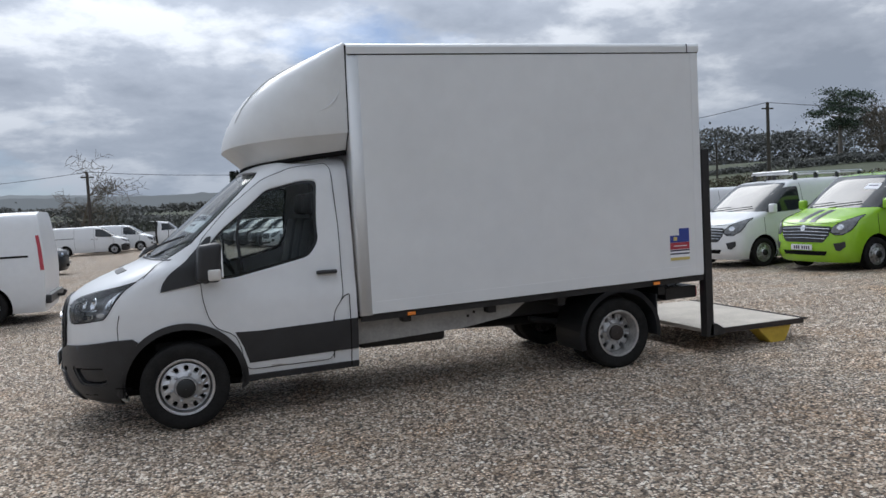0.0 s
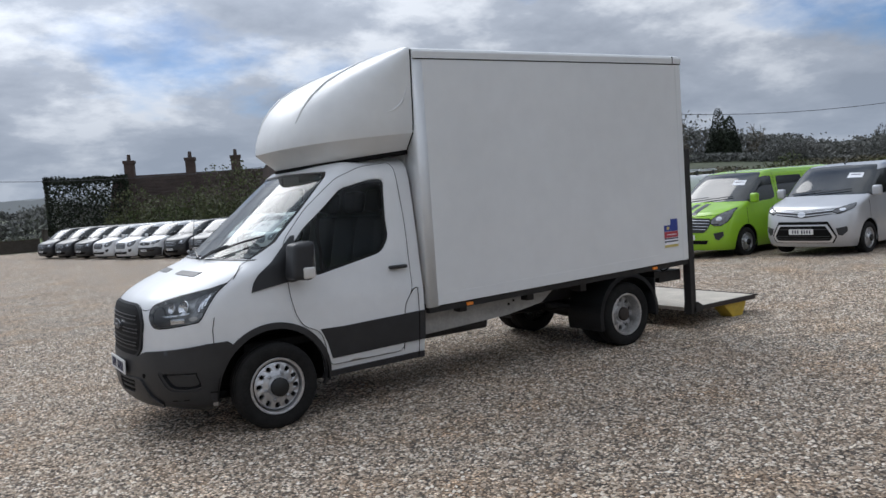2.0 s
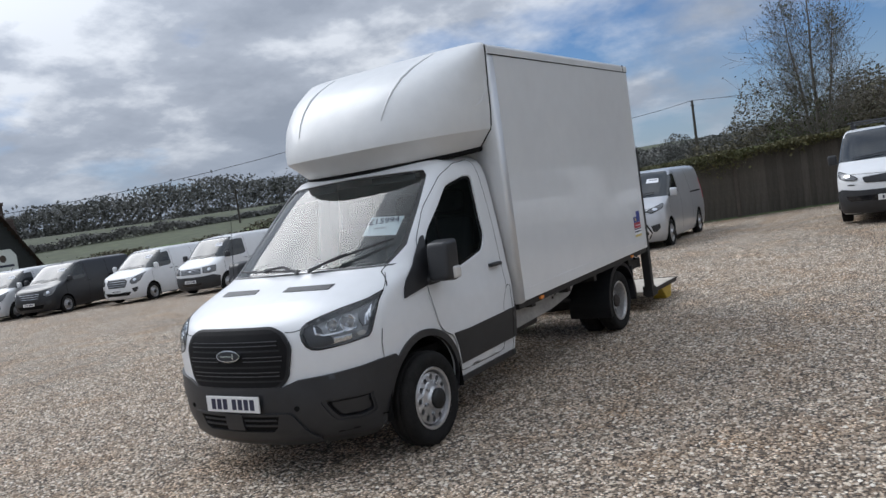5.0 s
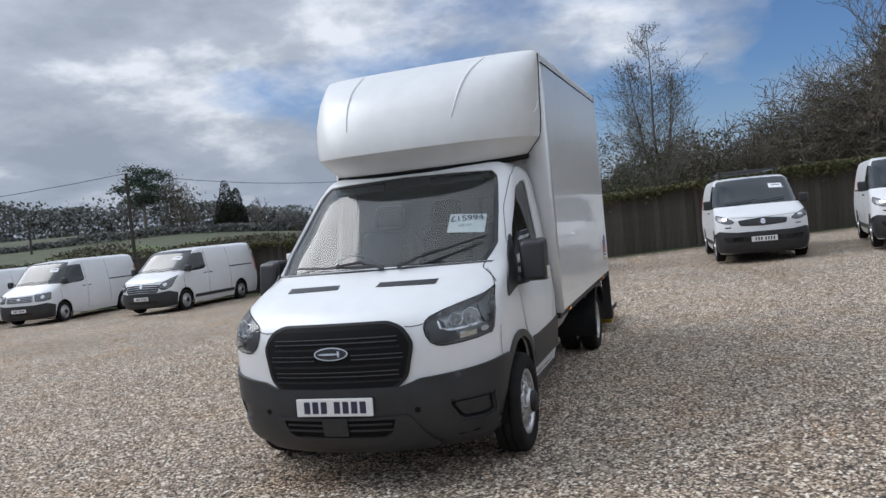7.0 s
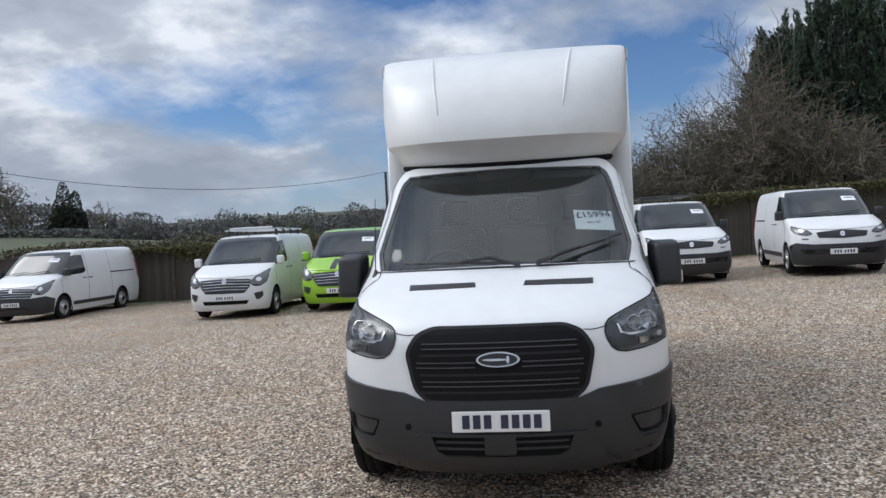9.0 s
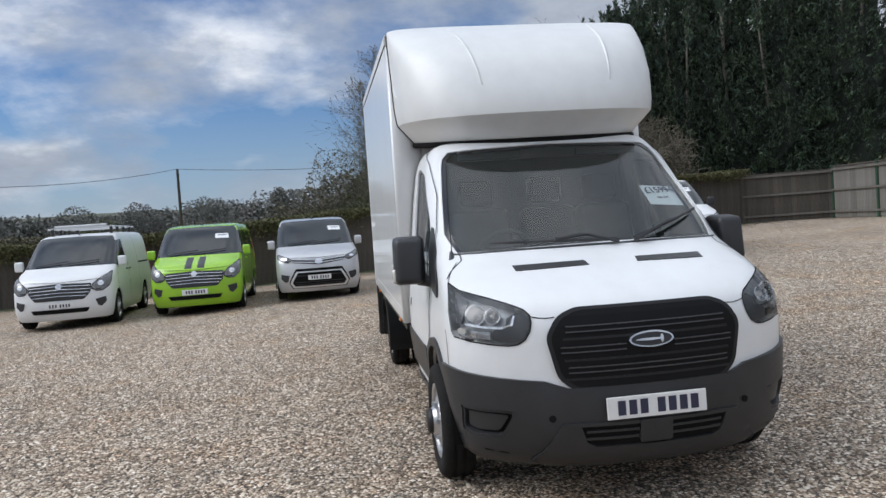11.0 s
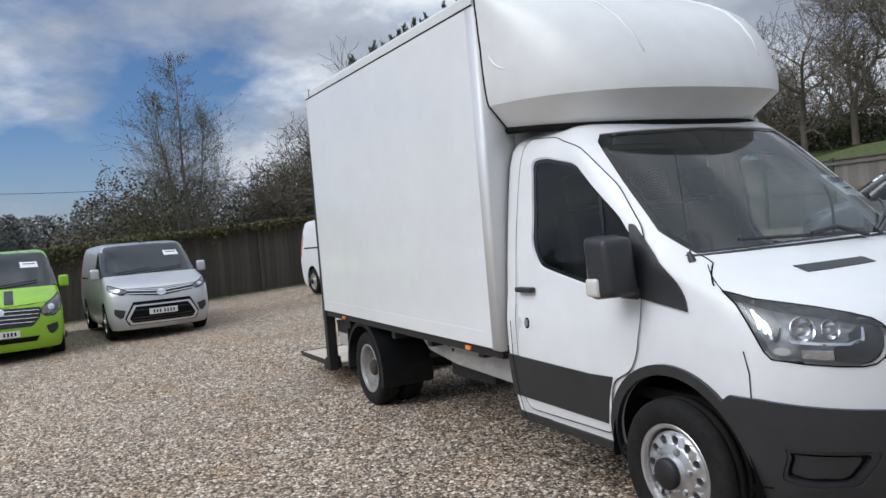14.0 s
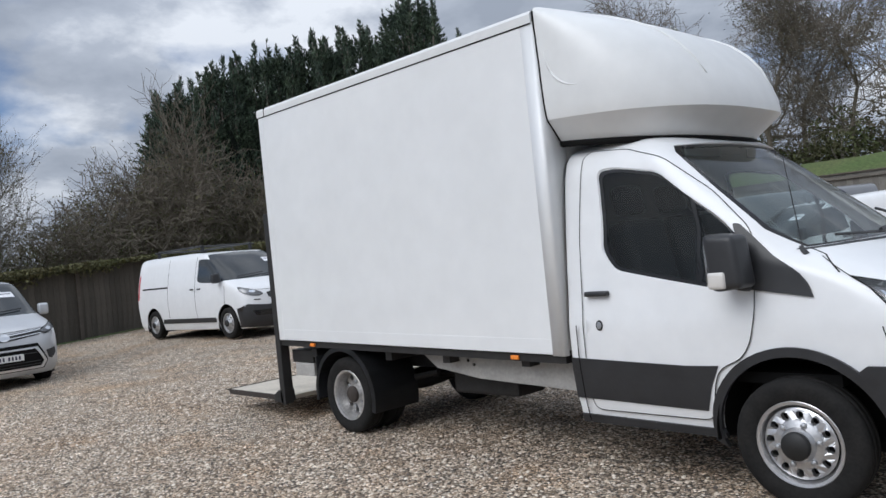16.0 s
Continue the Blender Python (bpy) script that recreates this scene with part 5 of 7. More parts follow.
def build_van(label, paint, L=5.0, H=1.97, bumper=None, style="bars", wheelbase=3.1, front=.93, glazed=False, rack=0, rack_dark=True, sheet=True, mirror=None, rubstrip=False, stripes=False, nose=1.0, name="van", group="parked vans"):
    root = thing(name, label, "van", group)
    sh, zz = van_shell(L, H, nose)
    F = sh.front
    S = {s: (lambda x, z, s=s: sh.side(x, z, s)) for s in (-1, 1)}
    holes = []
    for s in (-1, 1):
        for ax in (front, front + wheelbase):
            holes.append([S[s](*p) for p in circle_xz(ax, .33, .405, -20, 200, 18) + [(ax - .38, .12), (ax + .38, .12)]])
    bm = sh.sheet([(-2, 0), (2, 0), (2, 1), (-2, 1)], holes, 0, nh=.085, nr=.026, rim=.02)
    sh.rearcap(bm)
    part("body", bm, paint, root, smooth=True)
    part("floor_pan", boxm(.3, L - .2, -.8, .8, .24, .30), SEAM, root)
    bumper_m = bumper or paint
    K = dict(nh=.06, nr=.018)
    # glass
    ws = [(-.865, 1.235), (0, 1.25), (.865, 1.235), (.865, 1.36), (.765, 1.815), (.725, 1.86), (0, 1.88), (-.725, 1.86), (-.765, 1.815), (-.865, 1.36)]
    part("windscreen", sh.sheet([F(y, zz(z)) for y, z in ws], (), .004, rim=.004, **K), DARKGLASS, root, "dark reflective windscreen", smooth=True)
    if sheet:
        ps = part("price_sheet", sh.sheet([F(y, zz(z)) for y, z in ((-.34, 1.70), (-.62, 1.69), (-.64, 1.585), (-.345, 1.595))], (), .008, nh=.05, nr=.02), PAPER, root, "white price sheet with dark bars")
        part("sheet_bar", sh.sheet([F(y, zz(z)) for y, z in ((-.39, 1.668), (-.585, 1.662), (-.587, 1.645), (-.391, 1.651))], (), .0095, nh=.05, nr=.02), INK, ps)
    for s in (-1, 1):
        dw = [(.98 * nose, 1.255), (1.27 * nose, 1.52), (1.60 * nose, 1.735), (1.80 * nose, 1.765), (2.08, 1.77), (2.10, 1.29), (1.95, 1.235), (1.15, 1.205)]
        part("door_window", sh.sheet([S[s](x, zz(z)) for x, z in rounded(dw, .05)], (), .004, rim=.003, **K), DARKGLASS, root, smooth=True)
        if glazed:
            for x0, x1 in ((2.28, 3.35), (3.55, L - .35)):
                part("side_window", sh.sheet([S[s](x, zz(z)) for x, z in rounded([(x0, 1.29), (x0, 1.755), (x1, 1.755), (x1, 1.29)], .08)], (), .004, rim=.003, **K), DARKGLASS, root, "tinted rear side window", smooth=True)
        for line in ([(2.17, .36), (2.20, 1.0), (2.17, zz(1.84))], [(.98 * nose, .72), (.96 * nose, 1.0), (.97 * nose, 1.22)], [(3.42, .36), (3.45, 1.0), (3.42, zz(1.84))]):
            part("door_gap", line_strip(sh, [S[s](*p) for p in resample(line, .08)], .012, .002), SEAM, root)
        part("slide_rail", line_strip(sh, [S[s](*p) for p in resample([(3.45, zz(1.2)), (L - .25, zz(1.2))], .1)], .035, .004), SEAM, root)
        for x in (2.02, 2.33):
            p = sh.pos(*S[s](x, 1.10))
            h = part("door_handle", boxm(x - .075, x + .075, p.y - .018, p.y + .018, 1.085, 1.115, .01), BLACKPL if paint in (WHITE,) else paint, root)
        if rubstrip:
            part("side_strip", sh.sheet([S[s](*p) for p in ((front + .46, .46), (front + wheelbase - .45, .46), (front + wheelbase - .45, .36), (front + .46, .36))], (), .012, rim=.01, **K), BLACKPL, root, smooth=True)
        # arches
        for ax in (front, front + wheelbase):
            bm = bmesh.new()
            prev = None
            pts = circle_xz(ax, .33, .41, -25, 205, 16)
            for x, z in pts:
                cur = (bm.verts.new((x, s * .93, z)), bm.verts.new((x, s * .55, z)))
                if prev:
                    bm.faces.new((prev[0], cur[0], cur[1], prev[1]))
                prev = cur
            bm.faces.new([bm.verts.new((x, s * .56, z)) for x, z in pts])
            part("arch_liner", bm, SEAM, root)
            put_wheel(root, VANW, ax, s * .845, .33, s > 0, 37 * ax)
        # headlamps
        hl = [(.60, .80), (.605, .87), (.70, .965), (.80, 1.03), (.87, 1.085), (.905, 1.125), (.925, 1.03), (.93, .93), (.90, .83), (.80, .745), (.68, .745)]
        if style == "wide":
            hl = [(.56, .925), (.66, .972), (.78, 1.022), (.89, 1.075), (.912, 1.03), (.90, .962), (.80, .912), (.68, .885)]
        if style == "slot":
            hl = [(.57, .885), (.62, .93), (.72, .98), (.82, 1.022), (.905, 1.062), (.925, .98), (.89, .92), (.78, .872), (.66, .858)]
        if style == "old":
            hl = [(.52, .98), (.82, 1.01), (.91, 1.02), (.925, .80), (.80, .77), (.55, .78)]
        hl = [F(s * y, z) for y, z in rounded(hl, .02)]
        lamp = part("headlamp", sh.sheet(hl, (), .004, nh=.04, nr=.012, rim=.004), LENSGREY, root, "clear headlamp", smooth=True)
        part("lamp_seal", line_strip(sh, hl + hl[:1], .014, .006), SEAM, lamp)
        part("lamp_inner", sh.sheet([F(s * y, z) for y, z in ellipse(.76, .895 if style in ("bars", "old", "hex") else .955, .055, .05 if style in ("bars", "old", "hex") else .028, 14)], (), .008, nh=.03, nr=.01, rim=.003), REFLECT, lamp, smooth=True)
        part("lamp_shade", sh.sheet([F(s * y, z) for y, z in (((.64, .765), (.76, .77), (.76, .79), (.64, .785)) if style != "wide" else ((.66, .865), (.76, .88), (.76, .888), (.66, .875)))], (), .008, nh=.03, nr=.01, rim=.003), GLOSSBLK, lamp)
        # fog corner
        fog = [F(s * .66, .58), F(s * .84, .62), F(s * .85, .52), F(s * .76, .43), F(s * .70, .45)]
        if not bumper:
            part("fog_corner", sh.sheet(fog, (), .006, nh=.04, nr=.012, rim=.005), BLACKPL, root, "black fog lamp corner")
        # mirrors
        m = part("door_mirror", boxm(-.06, .07, -.085, .085, -.10, .11, .045, 3), mirror or BLACKPL, root, smooth=True)
        m.matrix_basis = pose(1.12 * nose, s * 1.03, zz(1.30))
        part("mirror_arm", boxm(-.03, .03, min(0, -s * .16), max(0, -s * .16), -.09, -.05, .01), BLACKPL, m)
        # rear lamps
        part("rear_lamp", sh.sheet([S[s](L - .075, .95), S[s](L - .01, .95), S[s](L - .07, zz(1.55)), S[s](L - .125, zz(1.55))], (), .006, rim=.005, **K), DRED, root, smooth=True)
    # nose
    if bumper:
        bp = [S[-1](front - .42, .24), S[-1](front - .42, .62), F(-.86, .70), F(-.55, .66), F(.55, .66), F(.86, .70), S[1](front - .42, .62), S[1](front - .42, .24), F(.5, .21), F(-.5, .21)]
        part("bumper", sh.sheet(bp, (), .014, rim=.012, **K), bumper, root, "black plastic bumper", smooth=True)
    if style == "bars":           # broad grille with chrome bars
        g = [(-.60, .91), (0, .935), (.60, .91), (.58, .74), (.46, .60), (-.46, .60), (-.58, .74)]
        gr = part("grille", sh.sheet([F(*p) for p in rounded(g, .03)], (), .006, nh=.05, nr=.012, rim=.006), BLACKPL, root, "dark grille with chrome bars", smooth=True)
        for z, a in ((.875, .575), (.81, .57), (.745, .55), (.68, .50)):
            part("grille_bar", sh.sheet([F(y, z + .018 * (1 - abs(y) / .5) + d) for y, d in ((-a, 0), (0, 0), (a, 0), (a, -.014), (0, -.014), (-a, -.014))], (), .014, nh=.05, nr=.005, rim=.008), CHROME, gr)
        part("badge", sh.sheet([F(*p) for p in ellipse(0, .875, .06, .055, 16)], (), .022, nh=.03, nr=.01, rim=.012), CHROME, gr, "round chrome badge")
        low = [(-.55, .43), (.55, .43), (.50, .345), (-.50, .345)]
    elif style == "wide":         # slim upper bar and framed lower intake
        g = [(-.60, .965), (0, .92), (.60, .965), (.58, .87), (0, .80), (-.58, .87)]
        gr = part("grille", sh.sheet([F(*p) for p in g], (), .006, nh=.05, nr=.012, rim=.006), BLACKPL, root, "slim dark grille with chrome bars", smooth=True)
        for dz in (.0, -.055):
            part("grille_bar", sh.sheet([F(y, z + dz) for y, z in ((-.60, .955), (0, .905), (.60, .955), (.60, .940), (0, .888), (-.60, .940))], (), .014, nh=.05, nr=.006, rim=.008), BRIGHT, gr)
        part("badge", sh.sheet([F(*p) for p in ellipse(0, .868, .085, .06, 16)], (), .022, nh=.03, nr=.01, rim=.012), CHROME, gr, "oval chrome badge")
        low = [(-.52, .725), (.52, .725), (.68, .42), (.61, .285), (-.61, .285), (-.68, .42)]
        fr = [(-.51, .665), (.51, .665), (.655, .41), (.585, .30), (-.585, .30), (-.655, .41)]
        fi = [(-.475, .635), (.475, .635), (.605, .415), (.55, .335), (-.55, .335), (-.605, .415)]
        part("intake_frame", sh.sheet([F(*p) for p in fr], [[F(*p) for p in fi]], .016, nh=.05, nr=.012, rim=.01), BRIGHT if not bumper else BLACKPL, root, "bright intake surround", smooth=True)
        for z in (.575, .43, .38):
            part("intake_slat", sh.sheet([F(y, q) for y, q in ((-.55, z), (.55, z), (.55, z - .016), (-.55, z - .016))], (), .012, nh=.05, nr=.006, rim=.006), BLACKPL, root)
    elif style == "slot":         # single dark slot above a black bumper
        g = [(-.50, .91), (0, .95), (.50, .91), (.46, .80), (0, .775), (-.46, .80)]
        gr = part("grille", sh.sheet([F(*p) for p in rounded(g, .03)], (), .006, nh=.05, nr=.012, rim=.006), BLACKPL, root, "dark grille slot", smooth=True)
        part("badge", sh.sheet([F(*p) for p in ellipse(0, .865, .05, .055, 16)], (), .016, nh=.03, nr=.01, rim=.01), CHROME, gr, "small chrome badge")
        low = [(-.80, .56), (-.62, .56), (.62, .56), (.80, .56), (.74, .45), (-.74, .45)]
    elif style == "old":
        g = [(-.48, .98), (.48, .98), (.48, .76), (-.48, .76)]
        gr = part("grille", sh.sheet([F(*p) for p in rounded(g, .03)], (), .006, nh=.05, nr=.012, rim=.006), SATIN, root, "grey slatted grille", smooth=True)
        for z in (.94, .89, .84, .79):
            part("grille_slot", sh.sheet([F(y, zz_) for y, zz_ in ((-.45, z), (.45, z), (.45, z - .022), (-.45, z - .022))], (), .0085, nh=.05, nr=.008), SEAM, gr)
        part("badge", sh.sheet([F(*p) for p in ellipse(0, .87, .07, .03, 16)], (), .016, nh=.03, nr=.01, rim=.01), CHROME, gr, "oval badge")
        low = [(-.45, .44), (.45, .44), (.42, .34), (-.42, .34)]
    else:                         # hexagonal black grille
        g = [(-.50, .86), (-.40, .95), (.40, .95), (.50, .86), (.40, .64), (-.40, .64)]
        gr = part("grille", sh.sheet([F(*p) for p in rounded(g, .03)], (), .006, nh=.05, nr=.012, rim=.006), BLACKPL, root, "black hexagonal grille", smooth=True)
        for z, a in ((.88, .46), (.80, .43), (.72, .39)):
            part("grille_bar", sh.sheet([F(y, z_) for y, z_ in ((-a, z), (a, z), (a, z - .016), (-a, z - .016))], (), .014, nh=.05, nr=.006, rim=.008), CHROME, gr)
        low = [(-.62, .46), (.62, .46), (.52, .33), (-.52, .33)]
    part("lower_intake", sh.sheet([F(*p) for p in low], (), .016 if bumper else .006, nh=.05, nr=.012), SEAM if not bumper else GLOSSBLK, root)
    pz = .50 if style != "wide" else .52
    pl = part("number_plate", boxm(-.012, 0, -.26, .26, -.0555, .0555, .004), PLATEW, root, "white number plate with dark bars")
    pl.matrix_basis = pose(-.025, 0, pz)
    for k in range(7):
        y = -.205 + .055 * k + (.03 if k > 3 else 0)
        part("plate_bar", boxm(-.0145, -.011, y, y + .030, -.032, .032), INK, pl)
    # bonnet lines, wipers
    part("bonnet_gap", line_strip(sh, [F(-.70 + 1.40 * k / 12, .955 + .03 * abs(k - 6) / 6) for k in range(13)], .008, .002), SEAM, root)
    cowl = [F(-.84, zz(1.265)), F(0, zz(1.28)), F(.84, zz(1.265)), F(.82, zz(1.25)), F(0, zz(1.262)), F(-.82, zz(1.25))]
    part("cowl", sh.sheet(cowl, (), .003, nh=.06, nr=.01), BLACKPL, root)
    for y0, y1 in ((.1, -.6), (.65, 0)):
        part("wiper", tube([sh.pos(*F(y0 + (y1 - y0) * k / 5, zz(1.28 + .06 * k / 5))) + Vector((-.03, 0, .02)) for k in range(6)], .01, 5), BLACKPL, root)
    if stripes:
        for y0, y1 in ((-.20, -.06), (.06, .20)):
            poly = [sh.top(.12, y0), sh.top(.12, y1), sh.top(.45, y1), sh.top(.76, y1), sh.top(.76, y0), sh.top(.45, y0)]
            part("bonnet_stripe", sh.sheet(poly, (), .003, nh=.04, nr=.012), STRIPE, root, "dark racing stripe", smooth=True)
    if rack:
        rk = part("roof_rack", tube([(2.2, -.62, H + .12), (L - .6, -.62, H + .12)], .022, 8), BLACKPL if rack_dark else ALU, root, "roof rack with cross bars")
        part("rack_rail", tube([(2.2, .62, H + .12), (L - .6, .62, H + .12)], .022, 8), BLACKPL if rack_dark else ALU, rk)
        for x in ((2.25, 2.9, 3.6, L - .65) if rack > 1 else (2.25, L - .65)):
            part("cross_bar", tube([(x, -.72, H + .11), (x, .72, H + .11)], .02, 8), ALU if not rack_dark else BLACKPL, rk)
            for y in (-.62, .62):
                part("rack_foot", boxm(x - .03, x + .03, y - .03, y + .03, H - .09, H + .12, .005), BLACKPL, rk)
        if rack > 1:
            part("pipe_roller", tube([(2.15, -.55, H + .15), (2.15, .55, H + .15)], .035, 10), ALU, rk)
    part("roof_aerial", tube([(1.95, 0, H - .04), (2.08, 0, H + .06)], [.02, .008], 6), BLACKPL, root)
    return root


VAN_SCALE = .945


def park(root, x, y, heading, z=None, scale=None):
    """Front bumper's centre at x, y; heading in degrees from +x."""
    c, s = math.cos(radians(heading)), math.sin(radians(heading))
    zr = gz(x - 4 * c, y - 4 * s) if z is None else z
    zf = gz(x - .9 * c, y - .9 * s) if z is None else z
    tilt = math.degrees(math.atan2(zr - zf, 3.1))
    m = pose(x, y, zf - .9 * math.tan(radians(tilt)), 0, 0, heading - 180) @ pose(0, 0, 0, 0, -tilt, 0)
    root.matrix_basis = m @ Matrix.Scale(scale or VAN_SCALE, 4)
    return m


v = build_van("white panel van with roof rack and chrome-barred grille", WHITE, rack=2, rack_dark=False, mirror=WHITE, sheet=False)
park(v, 10.9, 6.66, 183)
v = build_van("lime green crew van with dark bonnet stripes", GREENP, glazed=True, mirror=GREENP, stripes=True)
park(v, 11.3, 4.24, 181.5)
v = build_van("silver panel van with bright intake surround", SILVERP, style="wide", L=4.95, H=1.92, wheelbase=3.27, mirror=SILVERP)
park(v, 11.6, 1.78, 183.5, scale=.915)
expert = build_van("white panel van with black bumper and roof bars", WHITE, style="slot", bumper=BLACKPL, L=4.95, H=1.93, wheelbase=3.27, rack=1, rubstrip=True)
park(expert, 11.65, -3.33, 183.5)
v = build_van("white panel van with black bumper by the fence", WHITE, style="slot", bumper=BLACKPL, L=4.95, H=1.93, wheelbase=3.27, rubstrip=True)
park(v, 11.1, -6.12, 174.5)
v = build_van("older white panel van with rounded nose and black bumper", WHITE, bumper=BLACKPL, L=5.1, H=1.97, nose=.92, rubstrip=True)
park(v, 13.0, 13.3, 181)
v = build_van("older white van with boxy nose and grey grille", WHITE, style="old", bumper=BLACKPL, L=5.2, H=2.05, nose=.86, wheelbase=3.3)
park(v, 12.6, 17.5, 188)
custom = build_van("white van with hexagonal grille in the parked row", WHITE, style="hex", mirror=WHITE, group="row of vans")
park(custom, 11.9, 20.7, 192)
dark = build_van("black van in the parked row", BLACKP, style="hex", group="row of vans")
park(dark, 10.2, 23.4, 198)
grey = build_van("white van with black bumper in the parked row", WHITE, style="slot", bumper=BLACKPL, group="row of vans")
park(grey, 6.85, 33.0, 200)
row = [(9.55, 25.7, custom), (8.9, 28.0, custom), (8.2, 30.4, dark), (7.6, 32.8, dark), (6.2, 37.8, custom), (5.5, 40.4, custom), (4.9, 43.0, dark), (4.2, 45.8, dark), (3.5, 48.5, dark)]
for i, (x, y, src) in enumerate(row):
    o = copy_thing(src, src.matrix_basis)
    park(o, x, y, 200)
park(grey, 6.9, 35.3, 200)
# vans on the far side and behind
for x, y, h, src in ((-2.5, 48.6, -2, grey), (-.9, 51.5, -8, custom), (-3.8, 26.5, 2, dark)):
    park(copy_thing(src, src.matrix_basis), x, y, h)
rear = build_van("white panel van seen from behind, tow bar fitted", WHITE, L=5.2, H=2.0, style="old", bumper=BLACKPL, wheelbase=3.3, rubstrip=False)
part("tow_bar", tube([(5.18, 0, .42), (5.36, 0, .42), (5.40, 0, .50)], .035, 8), STEELDK, rear, "black tow bar")
part("rear_bumper", boxm(5.12, 5.26, -.88, .88, .34, .50, .03), BLACKPL, rear)
park(rear, -6.95, 8.1, 180)
v = build_van("dark grey van parked by the southern fence", GREYP, style="slot", L=4.95, H=1.95)
park(v, 7.6, -9.7, 38)
v = build_van("small white van with dark windscreen", WHITE, style="wide", L=4.4, H=1.82, wheelbase=2.75)
park(v, 5.0, -8.2, 52)


def build_dropside():
    root = thing("dropside_truck", "white dropside truck with dark headboard", "truck")
    sh, zz = van_shell(2.35, 2.1, .9)
    F = sh.front
    part("cab", sh.rearcap(sh.sheet([(-2, 0), (2, 0), (2, 1), (-2, 1)], (), 0, nh=.1, nr=.03)), WHITE, root, smooth=True)
    ws = [(-.80, 1.33), (.80, 1.33), (.70, 1.82), (-.70, 1.82)]
    part("windscreen", sh.sheet([F(y, zz(z)) for y, z in ws], (), .004, nh=.06, nr=.02), DARKGLASS, root, smooth=True)
    for s in (-1, 1):
        part("door_window", sh.sheet([sh.side(x, zz(z), s) for x, z in ((.95, 1.3), (1.45, 1.75), (2.0, 1.78), (2.0, 1.27))], (), .004, nh=.06, nr=.02), DARKGLASS, root, smooth=True)
        for x in (.9, 4.3):
            put_wheel(root, VANW, x, s * .84, .33, s > 0, 0)
        part("dropside_board", boxm(2.5, 5.6, min(s * .98, s * 1.02), max(s * .98, s * 1.02), .85, 1.22, .01), ALU, root)
    part("bumper", sh.sheet([sh.side(.5, .25, -1), sh.side(.5, .7, -1), F(-.5, .66), F(.5, .66), sh.side(.5, .7, 1), sh.side(.5, .25, 1)], (), .012, nh=.06, nr=.02), BLACKPL, root)
    part("load_bed", boxm(2.45, 5.65, -1.0, 1.0, .75, .86, .01), STEELDK, root)
    part("headboard", boxm(2.42, 2.48, -1.0, 1.0, .86, 2.2, .01), STEELDK, root, "tall dark headboard")
    part("chassis", boxm(1.8, 5.5, -.4, .4, .5, .75), STEELDK, root)
    return root


park(build_dropside(), 1.5, 57.5, -8)


# ---------------------------------------------------------------- fences
def fence_top(y, height):
    """The east fence stands lower towards the north."""
    return height + interp(y, [(-14, 0), (-4, -.05), (4, -.24), (8, -.40), (14, -.30), (60, -.25)])


def fence_run(name, label, pts, height, post_m, every, rails=False, capping=True, board_m=None):
    """Boards between posts along points; each bay is a panel of feather-edge boards."""
    root = thing(name, label, "fence", kind="")
    w, t = .16, .014
    seg = []
    for a, b in zip(pts, pts[1:]):
        d = math.hypot(b[0] - a[0], b[1] - a[1])
        n = max(1, round(d / every))
        for k in range(n):
            seg.append(((a[0] + (b[0] - a[0]) * k / n, a[1] + (b[1] - a[1]) * k / n), (a[0] + (b[0] - a[0]) * (k + 1) / n, a[1] + (b[1] - a[1]) * (k + 1) / n)))
    board = mesh_of(boxm(0, 1, -t / 2, t / 2, 0, 1), "board")
    board.materials.append(board_m or BOARD)
    rng = random.Random(5)
    count = 0
    rest = bmesh.new()
    for (ax, ay), (bx, by) in seg:
        d = math.hypot(bx - ax, by - ay)
        ang = math.degrees(math.atan2(by - ay, bx - ax))
        za, zb = gz(ax, ay), gz(bx, by)
        ha, hb = fence_top(ay, height), fence_top(by, height)
        po = part("post", boxm(-.055, .055, -.055, .055, -.2, ha + .06, .01), post_m, root)
        po.matrix_basis = pose(ax, ay, za, 0, 0, ang)
        nb = max(1, round(d / w))
        near = math.hypot((ax + bx) / 2 + 1, (ay + by) / 2) < 30
        for k in range(nb):
            f = k / nb
            x, y, z = ax + (bx - ax) * f, ay + (by - ay) * f, za + (zb - za) * f
            m = pose(x, y, z + .02, 0, 0, ang + 3) @ Matrix.Diagonal((d / nb * 1.06, 1, ha + (hb - ha) * f - .03 + rng.uniform(-.012, .012), 1))
            if near and count < 290:
                o = new("board", board)
                o.parent = root
                o.matrix_basis = m
                count += 1
            else:
                b0 = len(rest.verts)
                bmesh.ops.create_cube(rest, size=1, matrix=m @ Matrix.Translation((.5, 0, .5)) @ Matrix.Diagonal((1, t, 1, 1)))
        if rails:
            for hz in (.25, height * .55, height - .12):
                bm = boxm(0, d, -.065, -.02, hz - .04, hz + .04, .006)
                r = part("rail", bm, RAILW, root)
                r.matrix_basis = pose(ax, ay, za, 0, -math.degrees(math.atan2(zb - za, d)), ang)
        if capping:
            r = part("capping", boxm(0, d, -.045, .045, -.02, .02, .006), POSTW, root)
            r.matrix_basis = pose(ax, ay, za + ha, 0, -math.degrees(math.atan2(zb + hb - za - ha, d)), ang)
    if len(rest.verts):
        tagged(part("far_boarding", rest, board_m or BOARD, root), kind="stuff")
    return root


